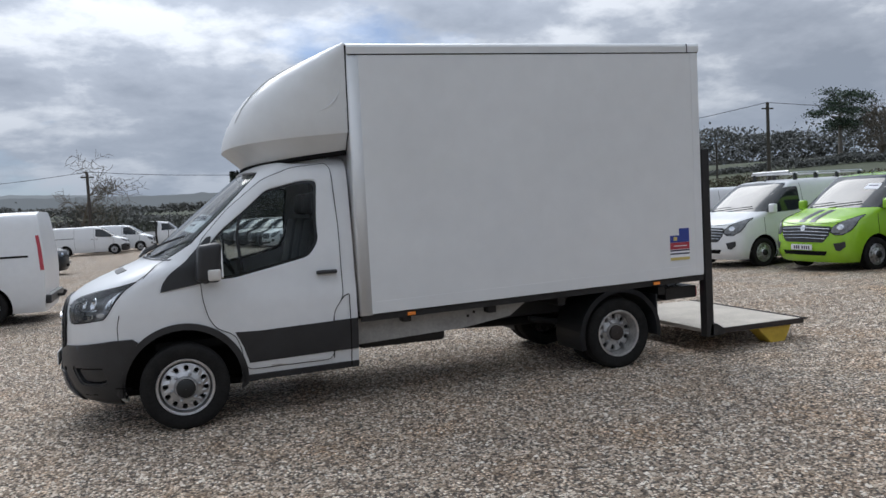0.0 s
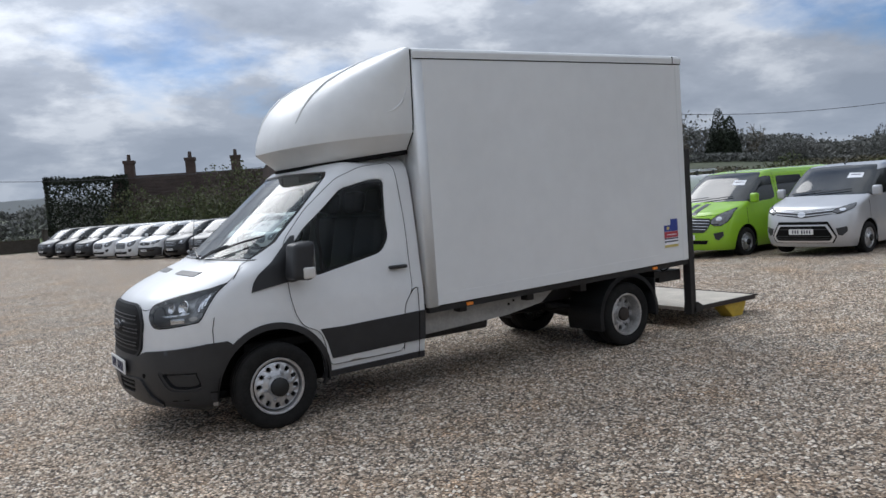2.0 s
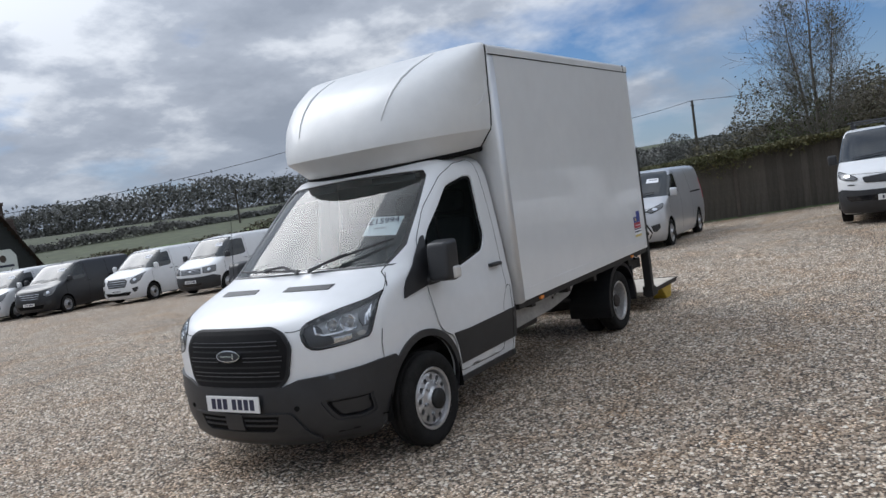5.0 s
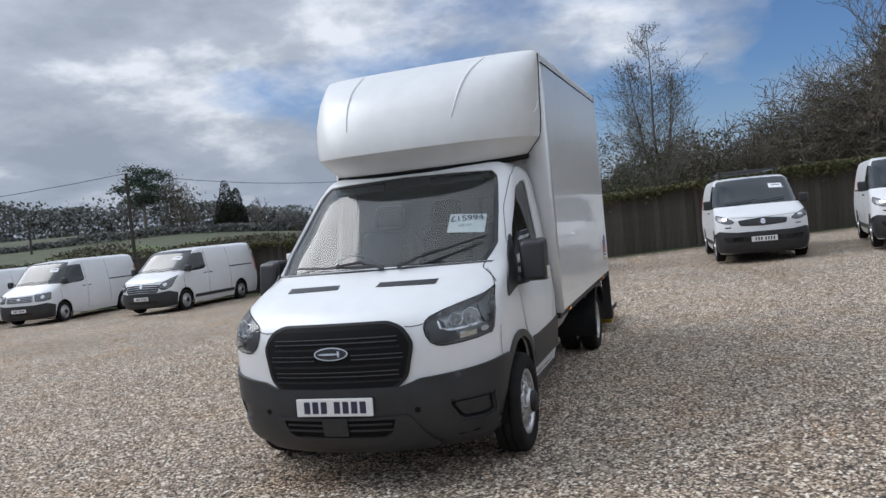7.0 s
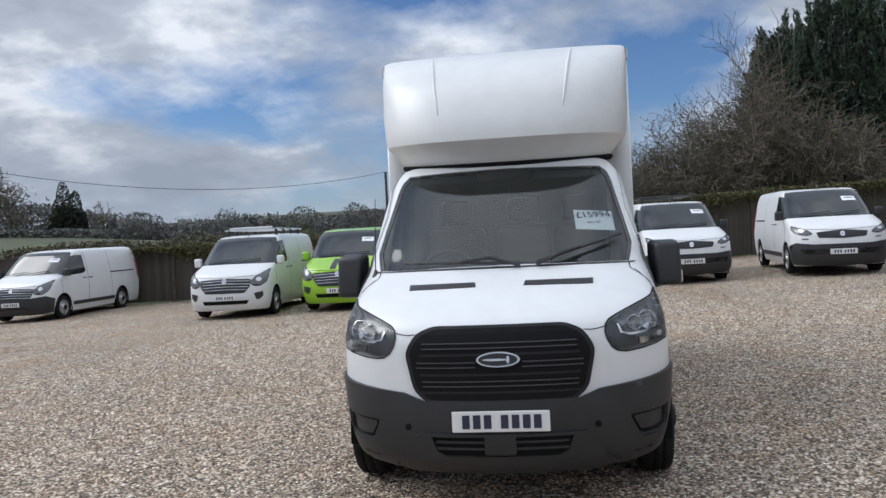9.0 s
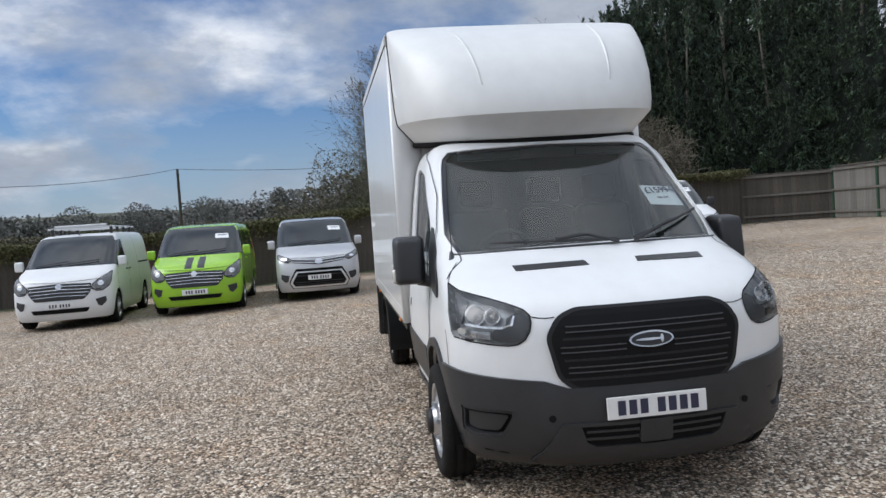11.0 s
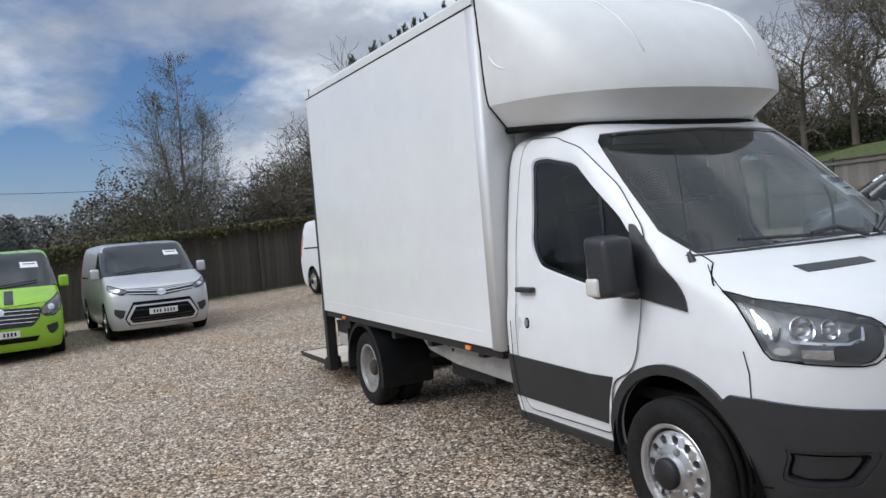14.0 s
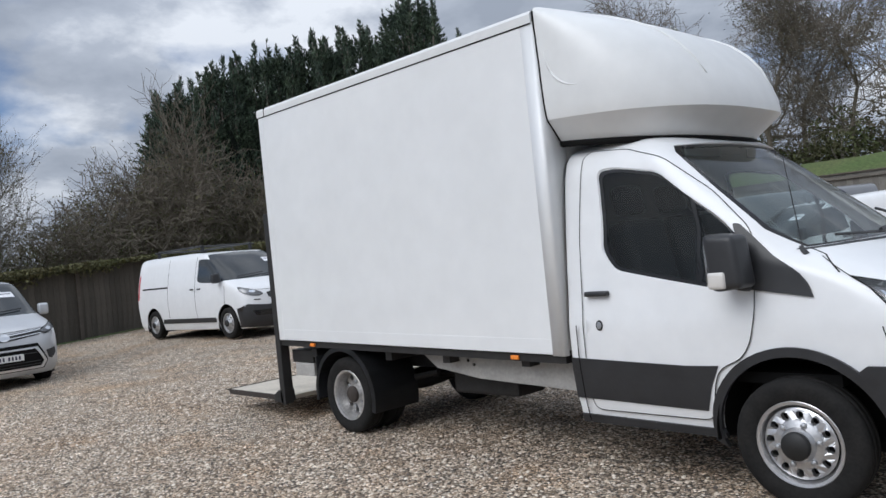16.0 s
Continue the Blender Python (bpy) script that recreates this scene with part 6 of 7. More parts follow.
east = [(5.3, 63.8), (10.7, 50.0), (17.0, 24.0), (18.1, 14.0), (18.6, 4.0), (19.9, -2.0), (23.6, -14.6)]
fence_run("fence", "weathered close-boarded fence topped with ivy", east, 2.0, POSTW, 2.6)
fence_run("fence", "weathered board fence with open rails", [(23.6, -14.6), (22.2, -17.5)], 1.9, POSTW, 3.0, rails=True, capping=False)
fence_run("fence", "weathered board fence with green steel posts", [(22.2, -17.5), (10.0, -17.4), (-6.0, -17.8)], 1.95, POSTG, 2.5, rails=True, board_m=BOARDPALE)
fence_run("fence", "low dark post-and-board fence at the yard's end", [(5.0, 64.0), (-30.0, 65.5)], 1.3, POSTW, 3.0)


# ---------------------------------------------------------------- plants
class Cloud:
    """Collects many small faces for one mesh."""

    def __init__(self):
        self.v, self.f = [], []

    def leaf(self, c, size, rng, up=0.0, stretch=1.6):
        a = Vector((rng.gauss(0, 1), rng.gauss(0, 1), rng.gauss(0, 1) * (1 - up))).normalized()
        b = a.cross(Vector((rng.gauss(0, 1), rng.gauss(0, 1), rng.gauss(0, 1)))).normalized()
        a *= size * stretch * .5
        b *= size * .5
        k = len(self.v)
        self.v += [c - a, c + b * .8 - a * .1, c + a, c - b * .8 + a * .1]
        self.f.append((k, k + 1, k + 2, k + 3))

    def tube(self, p, q, r0, r1, sides):
        d = (q - p).normalized()
        a = d.orthogonal().normalized()
        b = d.cross(a)
        k = len(self.v)
        for c, r in ((p, r0), (q, r1)):
            for i in range(sides):
                t = 2 * math.pi * i / sides
                self.v.append(c + a * (r * math.cos(t)) + b * (r * math.sin(t)))
        for i in range(sides):
            j = (i + 1) % sides
            self.f.append((k + i, k + j, k + sides + j, k + sides + i))

    def mesh(self, name, material, smooth=False):
        me = bpy.data.meshes.new(name)
        me.from_pydata([tuple(v) for v in self.v], [], self.f)
        me.materials.append(material)
        if smooth:
            for p in me.polygons:
                p.use_smooth = True
        return me


def grow(cl, tips, p, d, length, r, level, rng, spread, lift, wob=.18, nmin=.006):
    """One branch in bent pieces, with side branches."""
    n = 5 if level > 1 else 3
    step = length / n
    kids = []
    for i in range(n):
        d = (d + Vector((rng.gauss(0, wob), rng.gauss(0, wob), rng.gauss(0, wob) + lift))).normalized()
        q = p + d * step
        ra, rb = r * (1 - .7 * i / n), r * (1 - .7 * (i + 1) / n)
        cl.tube(p, q, max(nmin, ra), max(nmin * .8, rb), 6 if level > 2 else (4 if level > 1 else 3))
        p = q
        if level > 0 and (i > 0 or level < 3):
            for _ in range(2 if level > 1 else 1 + (rng.random() < .6)):
                kids.append((p.copy(), d.copy(), rb))
    for q, dd, rb in kids:
        side = dd.cross(Vector((rng.gauss(0, 1), rng.gauss(0, 1), rng.gauss(0, 1)))).normalized()
        nd = (dd * (1 - spread) + side * spread).normalized()
        grow(cl, tips, q, nd, length * rng.uniform(.45, .7), rb * .7, level - 1, rng, spread, lift, wob, nmin)
    if level == 0:
        tips.append(p)


def bare_tree(name, label, x, y, height, seed, spread=.55, lift=.06, levels=4, trunk=.3, stems=1, buds=0, bud_m=None, bark=None, nmin=.006, r=None):
    rng = random.Random(seed)
    root = thing(name, label, "tree", "bare trees", pose(x, y, gz(x, y) - .1))
    cl, tr, tips = Cloud(), Cloud(), []
    rr = r or height * .018
    for k in range(stems):
        a = rng.uniform(0, 6.28)
        lean = .0 if stems == 1 else .28
        p, d = Vector((0, 0, 0)), Vector((lean * math.cos(a), lean * math.sin(a), 1)).normalized()
        q = p + d * height * trunk
        tr.tube(p, q, rr * 1.25, rr, 8)
        grow(cl, tips, q, d, height * (.55 if stems == 1 else .5), rr * .95, levels - 1, rng, spread, lift, nmin=nmin)
        for _ in range(4):
            side = Vector((rng.gauss(0, 1), rng.gauss(0, 1), .5)).normalized()
            grow(cl, tips, q - d * rng.uniform(0, height * trunk * .4), side, height * .35, rr * .55, levels - 2, rng, spread, lift + .03, nmin=nmin)
    top = max(v.z for v in cl.v)
    k = height / top
    for c in (cl, tr):
        c.v = [Vector((v.x * k, v.y * k, v.z * k)) for v in c.v]
    part("trunk", tr.mesh("trunk", bark or TWIG), bark or TWIG, root)
    tagged(part("crown", cl.mesh("crown", bark or TWIG), bark or TWIG, root), kind="stuff")
    if buds:
        lf = Cloud()
        for t in tips:
            for _ in range(buds):
                lf.leaf(t * k + Vector((rng.gauss(0, .12), rng.gauss(0, .12), rng.gauss(0, .12))), .06, rng)
        tagged(part("spring_foliage", lf.mesh("spring_foliage", bud_m or IVY), bud_m or IVY, root), kind="stuff")
    return root


def leader_tree(x, y, height, seed, label):
    """A young tree with a straight leader and upswept side branches, widest low down."""
    rng = random.Random(seed)
    root = thing("tree", label, "tree", "bare trees", pose(x, y, gz(x, y) - .1))
    cl, tr, tips = Cloud(), Cloud(), []
    for k in range(3):
        lean = Vector((.0, .0, 1)) if k == 0 else Vector((rng.uniform(-.08, .08), .13 if k == 1 else -.13, 1)).normalized()
        H = height * (1 if k == 0 else rng.uniform(.72, .86))
        pts = [Vector((0, 0, 0))]
        for i in range(14):
            pts.append(pts[-1] + (lean + Vector((rng.gauss(0, .05), rng.gauss(0, .05), 0))).normalized() * H / 14)
        for i in range(14):
            tr.tube(pts[i], pts[i + 1], .085 * (1 - i / 15), .085 * (1 - (i + 1) / 15), 6)
        for i in range(3, 14):
            for _ in range(2 if i % 2 else 3):
                a = rng.uniform(0, 6.28)
                up = rng.uniform(.55, 1.1)
                d = Vector((math.cos(a), math.sin(a), up)).normalized()
                f = i / 14
                ln_ = height * .30 * (1.05 - f) ** .8 * (.6 + .5 * min(1, f * 3)) * rng.uniform(.6, 1.1)
                grow(cl, tips, pts[i], d, ln_, .022 * (1.15 - f), 2, rng, .40, .06, .12, .0042)
    part("trunk", tr.mesh("trunk", BARK), BARK, root)
    tagged(part("crown", cl.mesh("crown", BARK), BARK, root), kind="stuff")
    lf = Cloud()
    for t in tips:
        if rng.random() < .5:
            lf.leaf(t, .05, rng)
    tagged(part("spring_foliage", lf.mesh("spring_foliage", IVY), IVY, root), kind="stuff")
    return root


def conifer(x, y, height, radius, seed, n=2300):
    """A leylandii: a dark core under many upswept sprays, with several spiky leaders."""
    rng = random.Random(seed)
    root = thing("conifer", "tall dark green conifer with upswept sprays and spiky tops", "tree", "conifers behind the fence", pose(x, y, gz(x, y) - .1))
    tr, cl = Cloud(), Cloud()
    leaders = [(0, 0, height)]
    for k in range(20):
        a, q = rng.uniform(0, 6.28), radius * rng.uniform(.15, .85)
        leaders.append((q * math.cos(a), q * math.sin(a), height * (.93 - .30 * (q / radius) ** 2.4) + rng.uniform(.2, 1.1)))
    for lx, ly, lh in leaders:
        tr.tube(Vector((lx * .3, ly * .3, 0)), Vector((lx, ly, lh)), .16, .015, 6)

    def spray(p, d, length, k):
        side = d.orthogonal().normalized()
        for i in range(k):
            t = rng.random()
            w = (.5 - .45 * t) * length * .5
            c = p + d * length * t + side * rng.gauss(0, w * .7) + d.cross(side) * rng.gauss(0, w * .5)
            ax = (d + Vector((rng.gauss(0, .35), rng.gauss(0, .35), rng.gauss(0, .35)))).normalized()
            bx = ax.orthogonal().normalized()
            bx = (bx * math.cos(i) + ax.cross(bx) * math.sin(i)) * rng.uniform(.022, .04)
            ax *= rng.uniform(.10, .20)
            j = len(cl.v)
            cl.v += [c - ax * .5, c + bx, c + ax, c - bx]
            cl.f.append((j, j + 1, j + 2, j + 3))
    for i in range(n):
        h = height * (.02 + .95 * rng.random() ** .9)
        h *= .92
        f = h / height / .92
        R = radius * (1 - f ** 2.6) ** .7 * rng.uniform(.80, 1.04)
        a = rng.uniform(0, 2 * math.pi)
        p = Vector((R * math.cos(a) * .86, R * math.sin(a) * .86, h - .2))
        d = Vector((math.cos(a), math.sin(a), rng.uniform(.35, 1.3))).normalized()
        spray(p, d, rng.uniform(.5, .95), 17)
    for lx, ly, lh in leaders:
        for k in range(26):
            z = lh - 1.9 * rng.random() ** 1.1
            a = rng.uniform(0, 6.28)
            spray(Vector((lx, ly, z - .2)), Vector((.5 * math.cos(a), .5 * math.sin(a), 1)).normalized(), .22 + .45 * (lh - z) / 1.9, 9)
    part("trunk", tr.mesh("trunk", BARK), BARK, root)
    tagged(part("crown", cl.mesh("crown", CONIFER), CONIFER, root), kind="stuff")
    # added core blocks the sky; the crown's inner shade is its dark colour
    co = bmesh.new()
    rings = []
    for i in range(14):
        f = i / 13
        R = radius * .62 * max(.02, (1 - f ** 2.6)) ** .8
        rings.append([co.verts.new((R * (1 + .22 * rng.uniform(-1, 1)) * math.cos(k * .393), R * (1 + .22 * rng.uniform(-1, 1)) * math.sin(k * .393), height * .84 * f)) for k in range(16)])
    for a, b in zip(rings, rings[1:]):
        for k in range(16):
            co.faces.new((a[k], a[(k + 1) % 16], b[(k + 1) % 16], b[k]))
    part("crown_shade_core", co, CONCORE, root)
    return root


def leafy(name, label, x, y, z0, sx, sy, sz, n, size, m, seed, box=False, group="shrubs", turn=0.0):
    """A dense shrub or hedge: a shell and filling of many leaves, uneven on top."""
    rng = random.Random(seed)
    root = thing(name, label, "hedge" if box else "shrub", group, pose(x, y, z0, 0, 0, turn))
    cl = Cloud()
    for _ in range(n):
        if box:
            p = Vector((rng.uniform(-1, 1), rng.uniform(-1, 1), rng.uniform(0, 1)))
            ax = rng.randrange(5)
            if ax < 2:
                p.x = math.copysign(1 - abs(rng.gauss(0, .04)), p.x) if ax == 0 else p.x
                p.y = math.copysign(1 - abs(rng.gauss(0, .08)), p.y) if ax == 1 else p.y
            elif ax < 4:
                p.y = math.copysign(1 - abs(rng.gauss(0, .08)), p.y)
            else:
                p.z = 1 - abs(rng.gauss(0, .03))
            c = Vector((p.x * sx, p.y * sy, p.z * sz))
            c.z += .25 * noise.noise(c * .9) * p.z
        else:
            d = Vector((rng.gauss(0, 1), rng.gauss(0, 1), rng.gauss(0, 1))).normalized()
            if d.z < -.2:
                d.z *= -.6
            k = (1 - rng.random() ** 3 * .6) * (1 + .28 * noise.noise(d * 2.2 + Vector((seed, 0, 0))))
            c = Vector((d.x * sx * k, d.y * sy * k, max(0, d.z) * sz * k + rng.random() * .2))
        cl.leaf(c, size * rng.uniform(.6, 1.3), rng, .2, 1.5)
    st = Cloud()
    for _ in range(5):
        q = Vector((rng.uniform(-.4, .4) * sx, rng.uniform(-.4, .4) * sy, sz * .7))
        st.tube(Vector((q.x * .3, q.y * .3, 0)), q, .05, .015, 4)
    part("woody_base", st.mesh("woody_base", BARK), BARK, root)
    tagged(part("foliage", cl.mesh("foliage", m), m, root), kind="stuff")
    return root


def ivy_top(pts, height, seed, n, name, label):
    """Growth hanging over the top of a fence."""
    rng = random.Random(seed)
    cl = Cloud()
    L = [math.hypot(b[0] - a[0], b[1] - a[1]) for a, b in zip(pts, pts[1:])]
    for _ in range(n):
        u = rng.random() * sum(L)
        i = 0
        while u > L[i]:
            u -= L[i]
            i += 1
        f = u / L[i]
        x, y = pts[i][0] + (pts[i + 1][0] - pts[i][0]) * f, pts[i][1] + (pts[i + 1][1] - pts[i][1]) * f
        k = noise.noise(Vector((x * .7, y * .7, seed)))
        hang = max(.08, .30 + .55 * k)
        z = gz(x, y) + fence_top(y, height) + .13 + .10 * k - abs(rng.gauss(0, .5)) * hang
        dx = rng.gauss(0, .14)
        nx, ny = (pts[i + 1][1] - pts[i][1]) / L[i], -(pts[i + 1][0] - pts[i][0]) / L[i]
        side = rng.uniform(-.1, .42)
        cl.leaf(Vector((x + nx * side + dx * .3, y + ny * side + dx * .3, z)), rng.uniform(.04, .085), rng, .3, 1.3)
        if rng.random() < .5:
            sd = rng.uniform(-.34, -.06)
            cl.leaf(Vector((x + nx * sd, y + ny * sd, z)), rng.uniform(.04, .085), rng, .3, 1.3)
    tagged(part(name, cl.mesh(name, IVY), IVY), label, "ivy", kind="stuff")


ivy_top([(18.1, 13.0), (18.6, 4.0), (19.9, -2.0), (23.6, -14.6)], 2.0, 3, 30000, "ivy", "mossy green ivy hanging over the board fence")
leader_tree(24.2, -.75, 8.0, 11, "slender bare tree with upswept grey branches")
rng0 = random.Random(8)
for i, (x, y, h) in enumerate(((27.5, -6.4, 6.0), (27.4, -8.4, 7.6), (28.5, -10.6, 6.6), (26.8, -12.4, 5.4), (31.0, -8.0, 7.6))):
    bare_tree("tree", "bare bushy tree with brown twigs behind the fence", x, y, h, 30 + i, spread=.6, lift=.07, levels=4, trunk=.12, stems=2, buds=1, nmin=.011, r=.09)
bare_tree("tree", "tall bare tree with fine upright twigs", 28.4, -9.7, 9.6, 44, spread=.48, lift=.09, levels=4, trunk=.2, nmin=.012, r=.11)
for i in range(17):
    y = 9 - i * 1.55
    x = 23.5 + .31 * (6 - y) * .9 + rng0.uniform(-.6, 2.5)
    leafy("shrub", "dense brown-green thicket behind the fence", x, y, gz(x, y), rng0.uniform(1.4, 2.2), rng0.uniform(1.3, 2.0), rng0.uniform(1.8, 2.8) + (1.0 if -10 < y < 1.5 else -.5), 8500, .07, SHRUB if i % 3 == 0 else FARWOOD, 60 + i)
for i in range(7):
    y = -3.0 - 1.5 * i
    x = 26.0 + .25 * (-3 - y) + (i % 2) * .9
    h = (4.5 + .6 * i if i < 4 else 7.2 - .9 * (i - 4)) + .5 * (i % 2)
    bare_tree("tree", "bushy bare thorn tree behind the fence", x, y, h, 300 + i, spread=.62, lift=.05, levels=4, trunk=.10, stems=2, buds=1, nmin=.012, r=.06)
    leafy("shrub", "dense brown thicket under the thorn trees", x + .4, y, gz(x, y), 1.5, 1.5, h * .55, 7000, .07, FARWOOD if i % 2 else SHRUB, 320 + i)
leafy("shrub", "rounded dark evergreen beyond the fence", 36, -1.8, gz(36, -1.8), 2.6, 2.6, 4.6, 9000, .12, FARWOOD, 90)
for i, (x, y, h, r) in enumerate(((34.6, -12.4, 10.6, 2.7), (34.0, -14.6, 12.0, 2.8), (33.2, -16.8, 12.9, 3.0), (32.2, -19.0, 13.5, 3.2), (30.8, -21.2, 13.9, 3.4), (29.2, -23.4, 13.6, 3.2))):
    conifer(x, y, h, r, 100 + i)
for i, (x, y, h) in enumerate(((24.0, -25.4, 6.6), (22.6, -26.6, 7.4), (21.0, -27.4, 8.2), (19.6, -29.0, 8.5), (18.5, -31, 11.5), (14.5, -33, 12.5), (11.0, -34, 12.0), (7.5, -33, 11.5), (22.5, -33, 10.0), (15.5, -40, 14.0), (4.0, -36, 12.0))):
    bare_tree("tree", "bare woodland tree on the grass bank", x, y, h, 130 + i, spread=.55, lift=.05, levels=5 if i in (4, 5, 6) else 4, trunk=.22, buds=1 if i % 2 else 0, nmin=.013, r=.16)
for i in range(12):
    x = 24 - i * 2.1
    leafy("shrub", "low dark undergrowth under the bank trees", x, -33.5 - (i % 3), gz(x, -33), 1.9, 1.4, rng0.uniform(1.4, 2.8), 2600, .12, FARWOOD if i % 2 else SHRUB, 160 + i)
for i in range(12):
    if 3 <= i <= 8:
        continue
    x, y = 37 - i * 1.5, -29.5 - 1.3 * (i % 3)
    leafy("shrub", "brown and green undergrowth on the grass bank", x, y, gz(x, y), 1.9, 1.7, rng0.uniform(1.6, 2.9), 3400, .11, SHRUB if i % 3 else FARWOOD, 200 + i)
for i, (x, y, h) in enumerate(((34, -33, 7.0), (28.5, -33.5, 7.0), (36.5, -36, 8.5), (30, -38, 9))):
    bare_tree("tree", "bare woodland tree on the grass bank", x, y, h, 230 + i, spread=.58, lift=.05, levels=5 if i < 3 else 4, trunk=.2, buds=1, nmin=.014, r=.14)
for i in range(7):
    x, y = 23.5 - i * 1.0, -18.3 - .25 * (i % 2)
    leafy("shrub", "green brambles behind the southern fence", x, y, gz(x, y), .8, .6, 1.5 + .6 * (i % 2), 900, .09, IVY, 180 + i)


# ---------------------------------------------------------------- far scenery to the north and east
def far_belt(name, label, pts, h, n, size, m, seed, kind="stuff"):
    """A belt of trees and hedges far off, as many clumps along points."""
    rng = random.Random(seed)
    cl = Cloud()
    for _ in range(n):
        i = rng.randrange(len(pts) - 1)
        f = rng.random()
        x, y = pts[i][0] + (pts[i + 1][0] - pts[i][0]) * f, pts[i][1] + (pts[i + 1][1] - pts[i][1]) * f
        k = .55 + .5 * noise.noise(Vector((x / (h * 1.6), y / (h * 1.6), seed))) + .35 * noise.noise(Vector((x / (h * .6), y / (h * .6), seed)))
        d = rng.gauss(0, h * .5)
        a = rng.uniform(0, 6.28)
        xx, yy = x + d * math.cos(a), y + d * math.sin(a)
        cl.leaf(Vector((xx, yy, gz(xx, yy) + max(.3, h * max(.25, k)) * rng.random() ** .6)), size * rng.uniform(.6, 1.4), rng, .2, 1.4)
    tagged(part(name, cl.mesh(name, m), m), label, "woodland", kind=kind)


def arc(r, a0, a1, n=14):
    return [(r * math.cos(radians(a0 + (a1 - a0) * k / n)), 5 + r * math.sin(radians(a0 + (a1 - a0) * k / n))) for k in range(n + 1)]


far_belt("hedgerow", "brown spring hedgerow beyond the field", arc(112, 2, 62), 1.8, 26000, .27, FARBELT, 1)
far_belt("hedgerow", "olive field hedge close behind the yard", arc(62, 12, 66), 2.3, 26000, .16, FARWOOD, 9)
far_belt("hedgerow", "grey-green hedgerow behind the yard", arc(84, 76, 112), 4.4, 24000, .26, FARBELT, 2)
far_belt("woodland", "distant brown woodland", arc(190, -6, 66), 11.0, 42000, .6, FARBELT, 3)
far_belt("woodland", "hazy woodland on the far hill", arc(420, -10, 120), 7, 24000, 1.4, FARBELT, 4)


def backdrop():
    """Hazy wooded ridges on the horizon; a glow in their material stands for the haze."""
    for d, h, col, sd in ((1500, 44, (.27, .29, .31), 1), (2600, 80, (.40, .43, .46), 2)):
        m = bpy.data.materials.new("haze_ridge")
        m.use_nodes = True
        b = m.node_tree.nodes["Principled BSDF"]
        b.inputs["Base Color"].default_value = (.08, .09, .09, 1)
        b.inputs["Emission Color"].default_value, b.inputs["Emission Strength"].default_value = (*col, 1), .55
        me = bpy.data.meshes.new("backdrop")
        vs, fs = [], []
        for k in range(361):
            a = radians(-40 + k * .5)
            z = h + h * .28 * noise.noise(Vector((k * .045, sd, 0))) + h * .07 * noise.noise(Vector((k * .5, sd, 3))) + h * .04 * noise.noise(Vector((k * 1.7, sd, 5)))
            for zz in (-30, z):
                vs.append((d * math.cos(a), d * math.sin(a), zz))
            if k:
                fs.append((2 * k - 2, 2 * k, 2 * k + 1, 2 * k - 1))
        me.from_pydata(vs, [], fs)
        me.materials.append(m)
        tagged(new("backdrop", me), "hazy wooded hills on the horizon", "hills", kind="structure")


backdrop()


def az_at(az, d, e=(-3.0, -4.0)):
    return e[0] + d * math.cos(radians(az)), e[1] + d * math.sin(radians(az))


# pine, oak and clipped conifer on the skyline
def pine(x, y, h, seed):
    rng = random.Random(seed)
    root = thing("pine_tree", "dark umbrella-shaped pine on the skyline", "tree", "", pose(x, y, gz(x, y)))
    tr, cl = Cloud(), Cloud()
    tr.tube(Vector((0, 0, 0)), Vector((.3, .2, h * .9)), .35, .15, 8)
    for k in range(26):
        z = h * rng.uniform(.38, 1.0)
        R = (3.4 if z > h * .6 else 2.2) * rng.uniform(.5, 1)
        a = rng.uniform(0, 6.28)
        c = Vector((R * math.cos(a), R * math.sin(a), z))
        tr.tube(Vector((.2, .1, z - .8)), c, .08, .03, 4)
        for _ in range(240):
            cl.leaf(c + Vector((rng.gauss(0, .8), rng.gauss(0, .8), rng.gauss(0, .30))), rng.uniform(.14, .28), rng, .4)
    part("trunk", tr.mesh("trunk", BARK), BARK, root)
    tagged(part("crown", cl.mesh("crown", CONIFER), CONIFER, root), kind="stuff")


x, y = az_at(41.0, 128); pine(x, y, 14.0 - gz(x, y) + 1.0, 7)
x, y = az_at(38.6, 128); bare_tree("oak_tree", "bare spreading oak on the skyline", x, y, 14.6 - gz(x, y), 71, spread=.62, lift=.02, levels=4, trunk=.25, nmin=.05, r=.35)
x, y = az_at(35.2, 130); leafy("shrub", "tall dark dense evergreen tree", x, y, gz(x, y), 2.6, 2.6, 11.4 - gz(x, y), 14000, .2, HEDGE, 72, group="")
x, y = az_at(33.0, 130); bare_tree("tree", "bare tree beside the evergreen", x, y, 9.8 - gz(x, y), 73, spread=.6, levels=3, nmin=.05)
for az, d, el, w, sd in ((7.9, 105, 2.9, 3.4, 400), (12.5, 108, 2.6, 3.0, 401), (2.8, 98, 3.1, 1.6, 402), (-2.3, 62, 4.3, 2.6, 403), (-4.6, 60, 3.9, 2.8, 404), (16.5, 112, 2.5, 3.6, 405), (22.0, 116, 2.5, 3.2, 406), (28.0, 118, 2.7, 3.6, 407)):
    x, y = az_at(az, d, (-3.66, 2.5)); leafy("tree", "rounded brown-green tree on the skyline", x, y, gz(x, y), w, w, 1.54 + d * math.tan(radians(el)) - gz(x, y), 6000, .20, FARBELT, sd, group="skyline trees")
x, y = az_at(95.4, 74, (0, -7)); bare_tree("tree", "bare spreading tree beyond the yard", x, y, 8.4, 76, spread=.62, lift=.03, levels=4, trunk=.20, nmin=.022, r=.17)
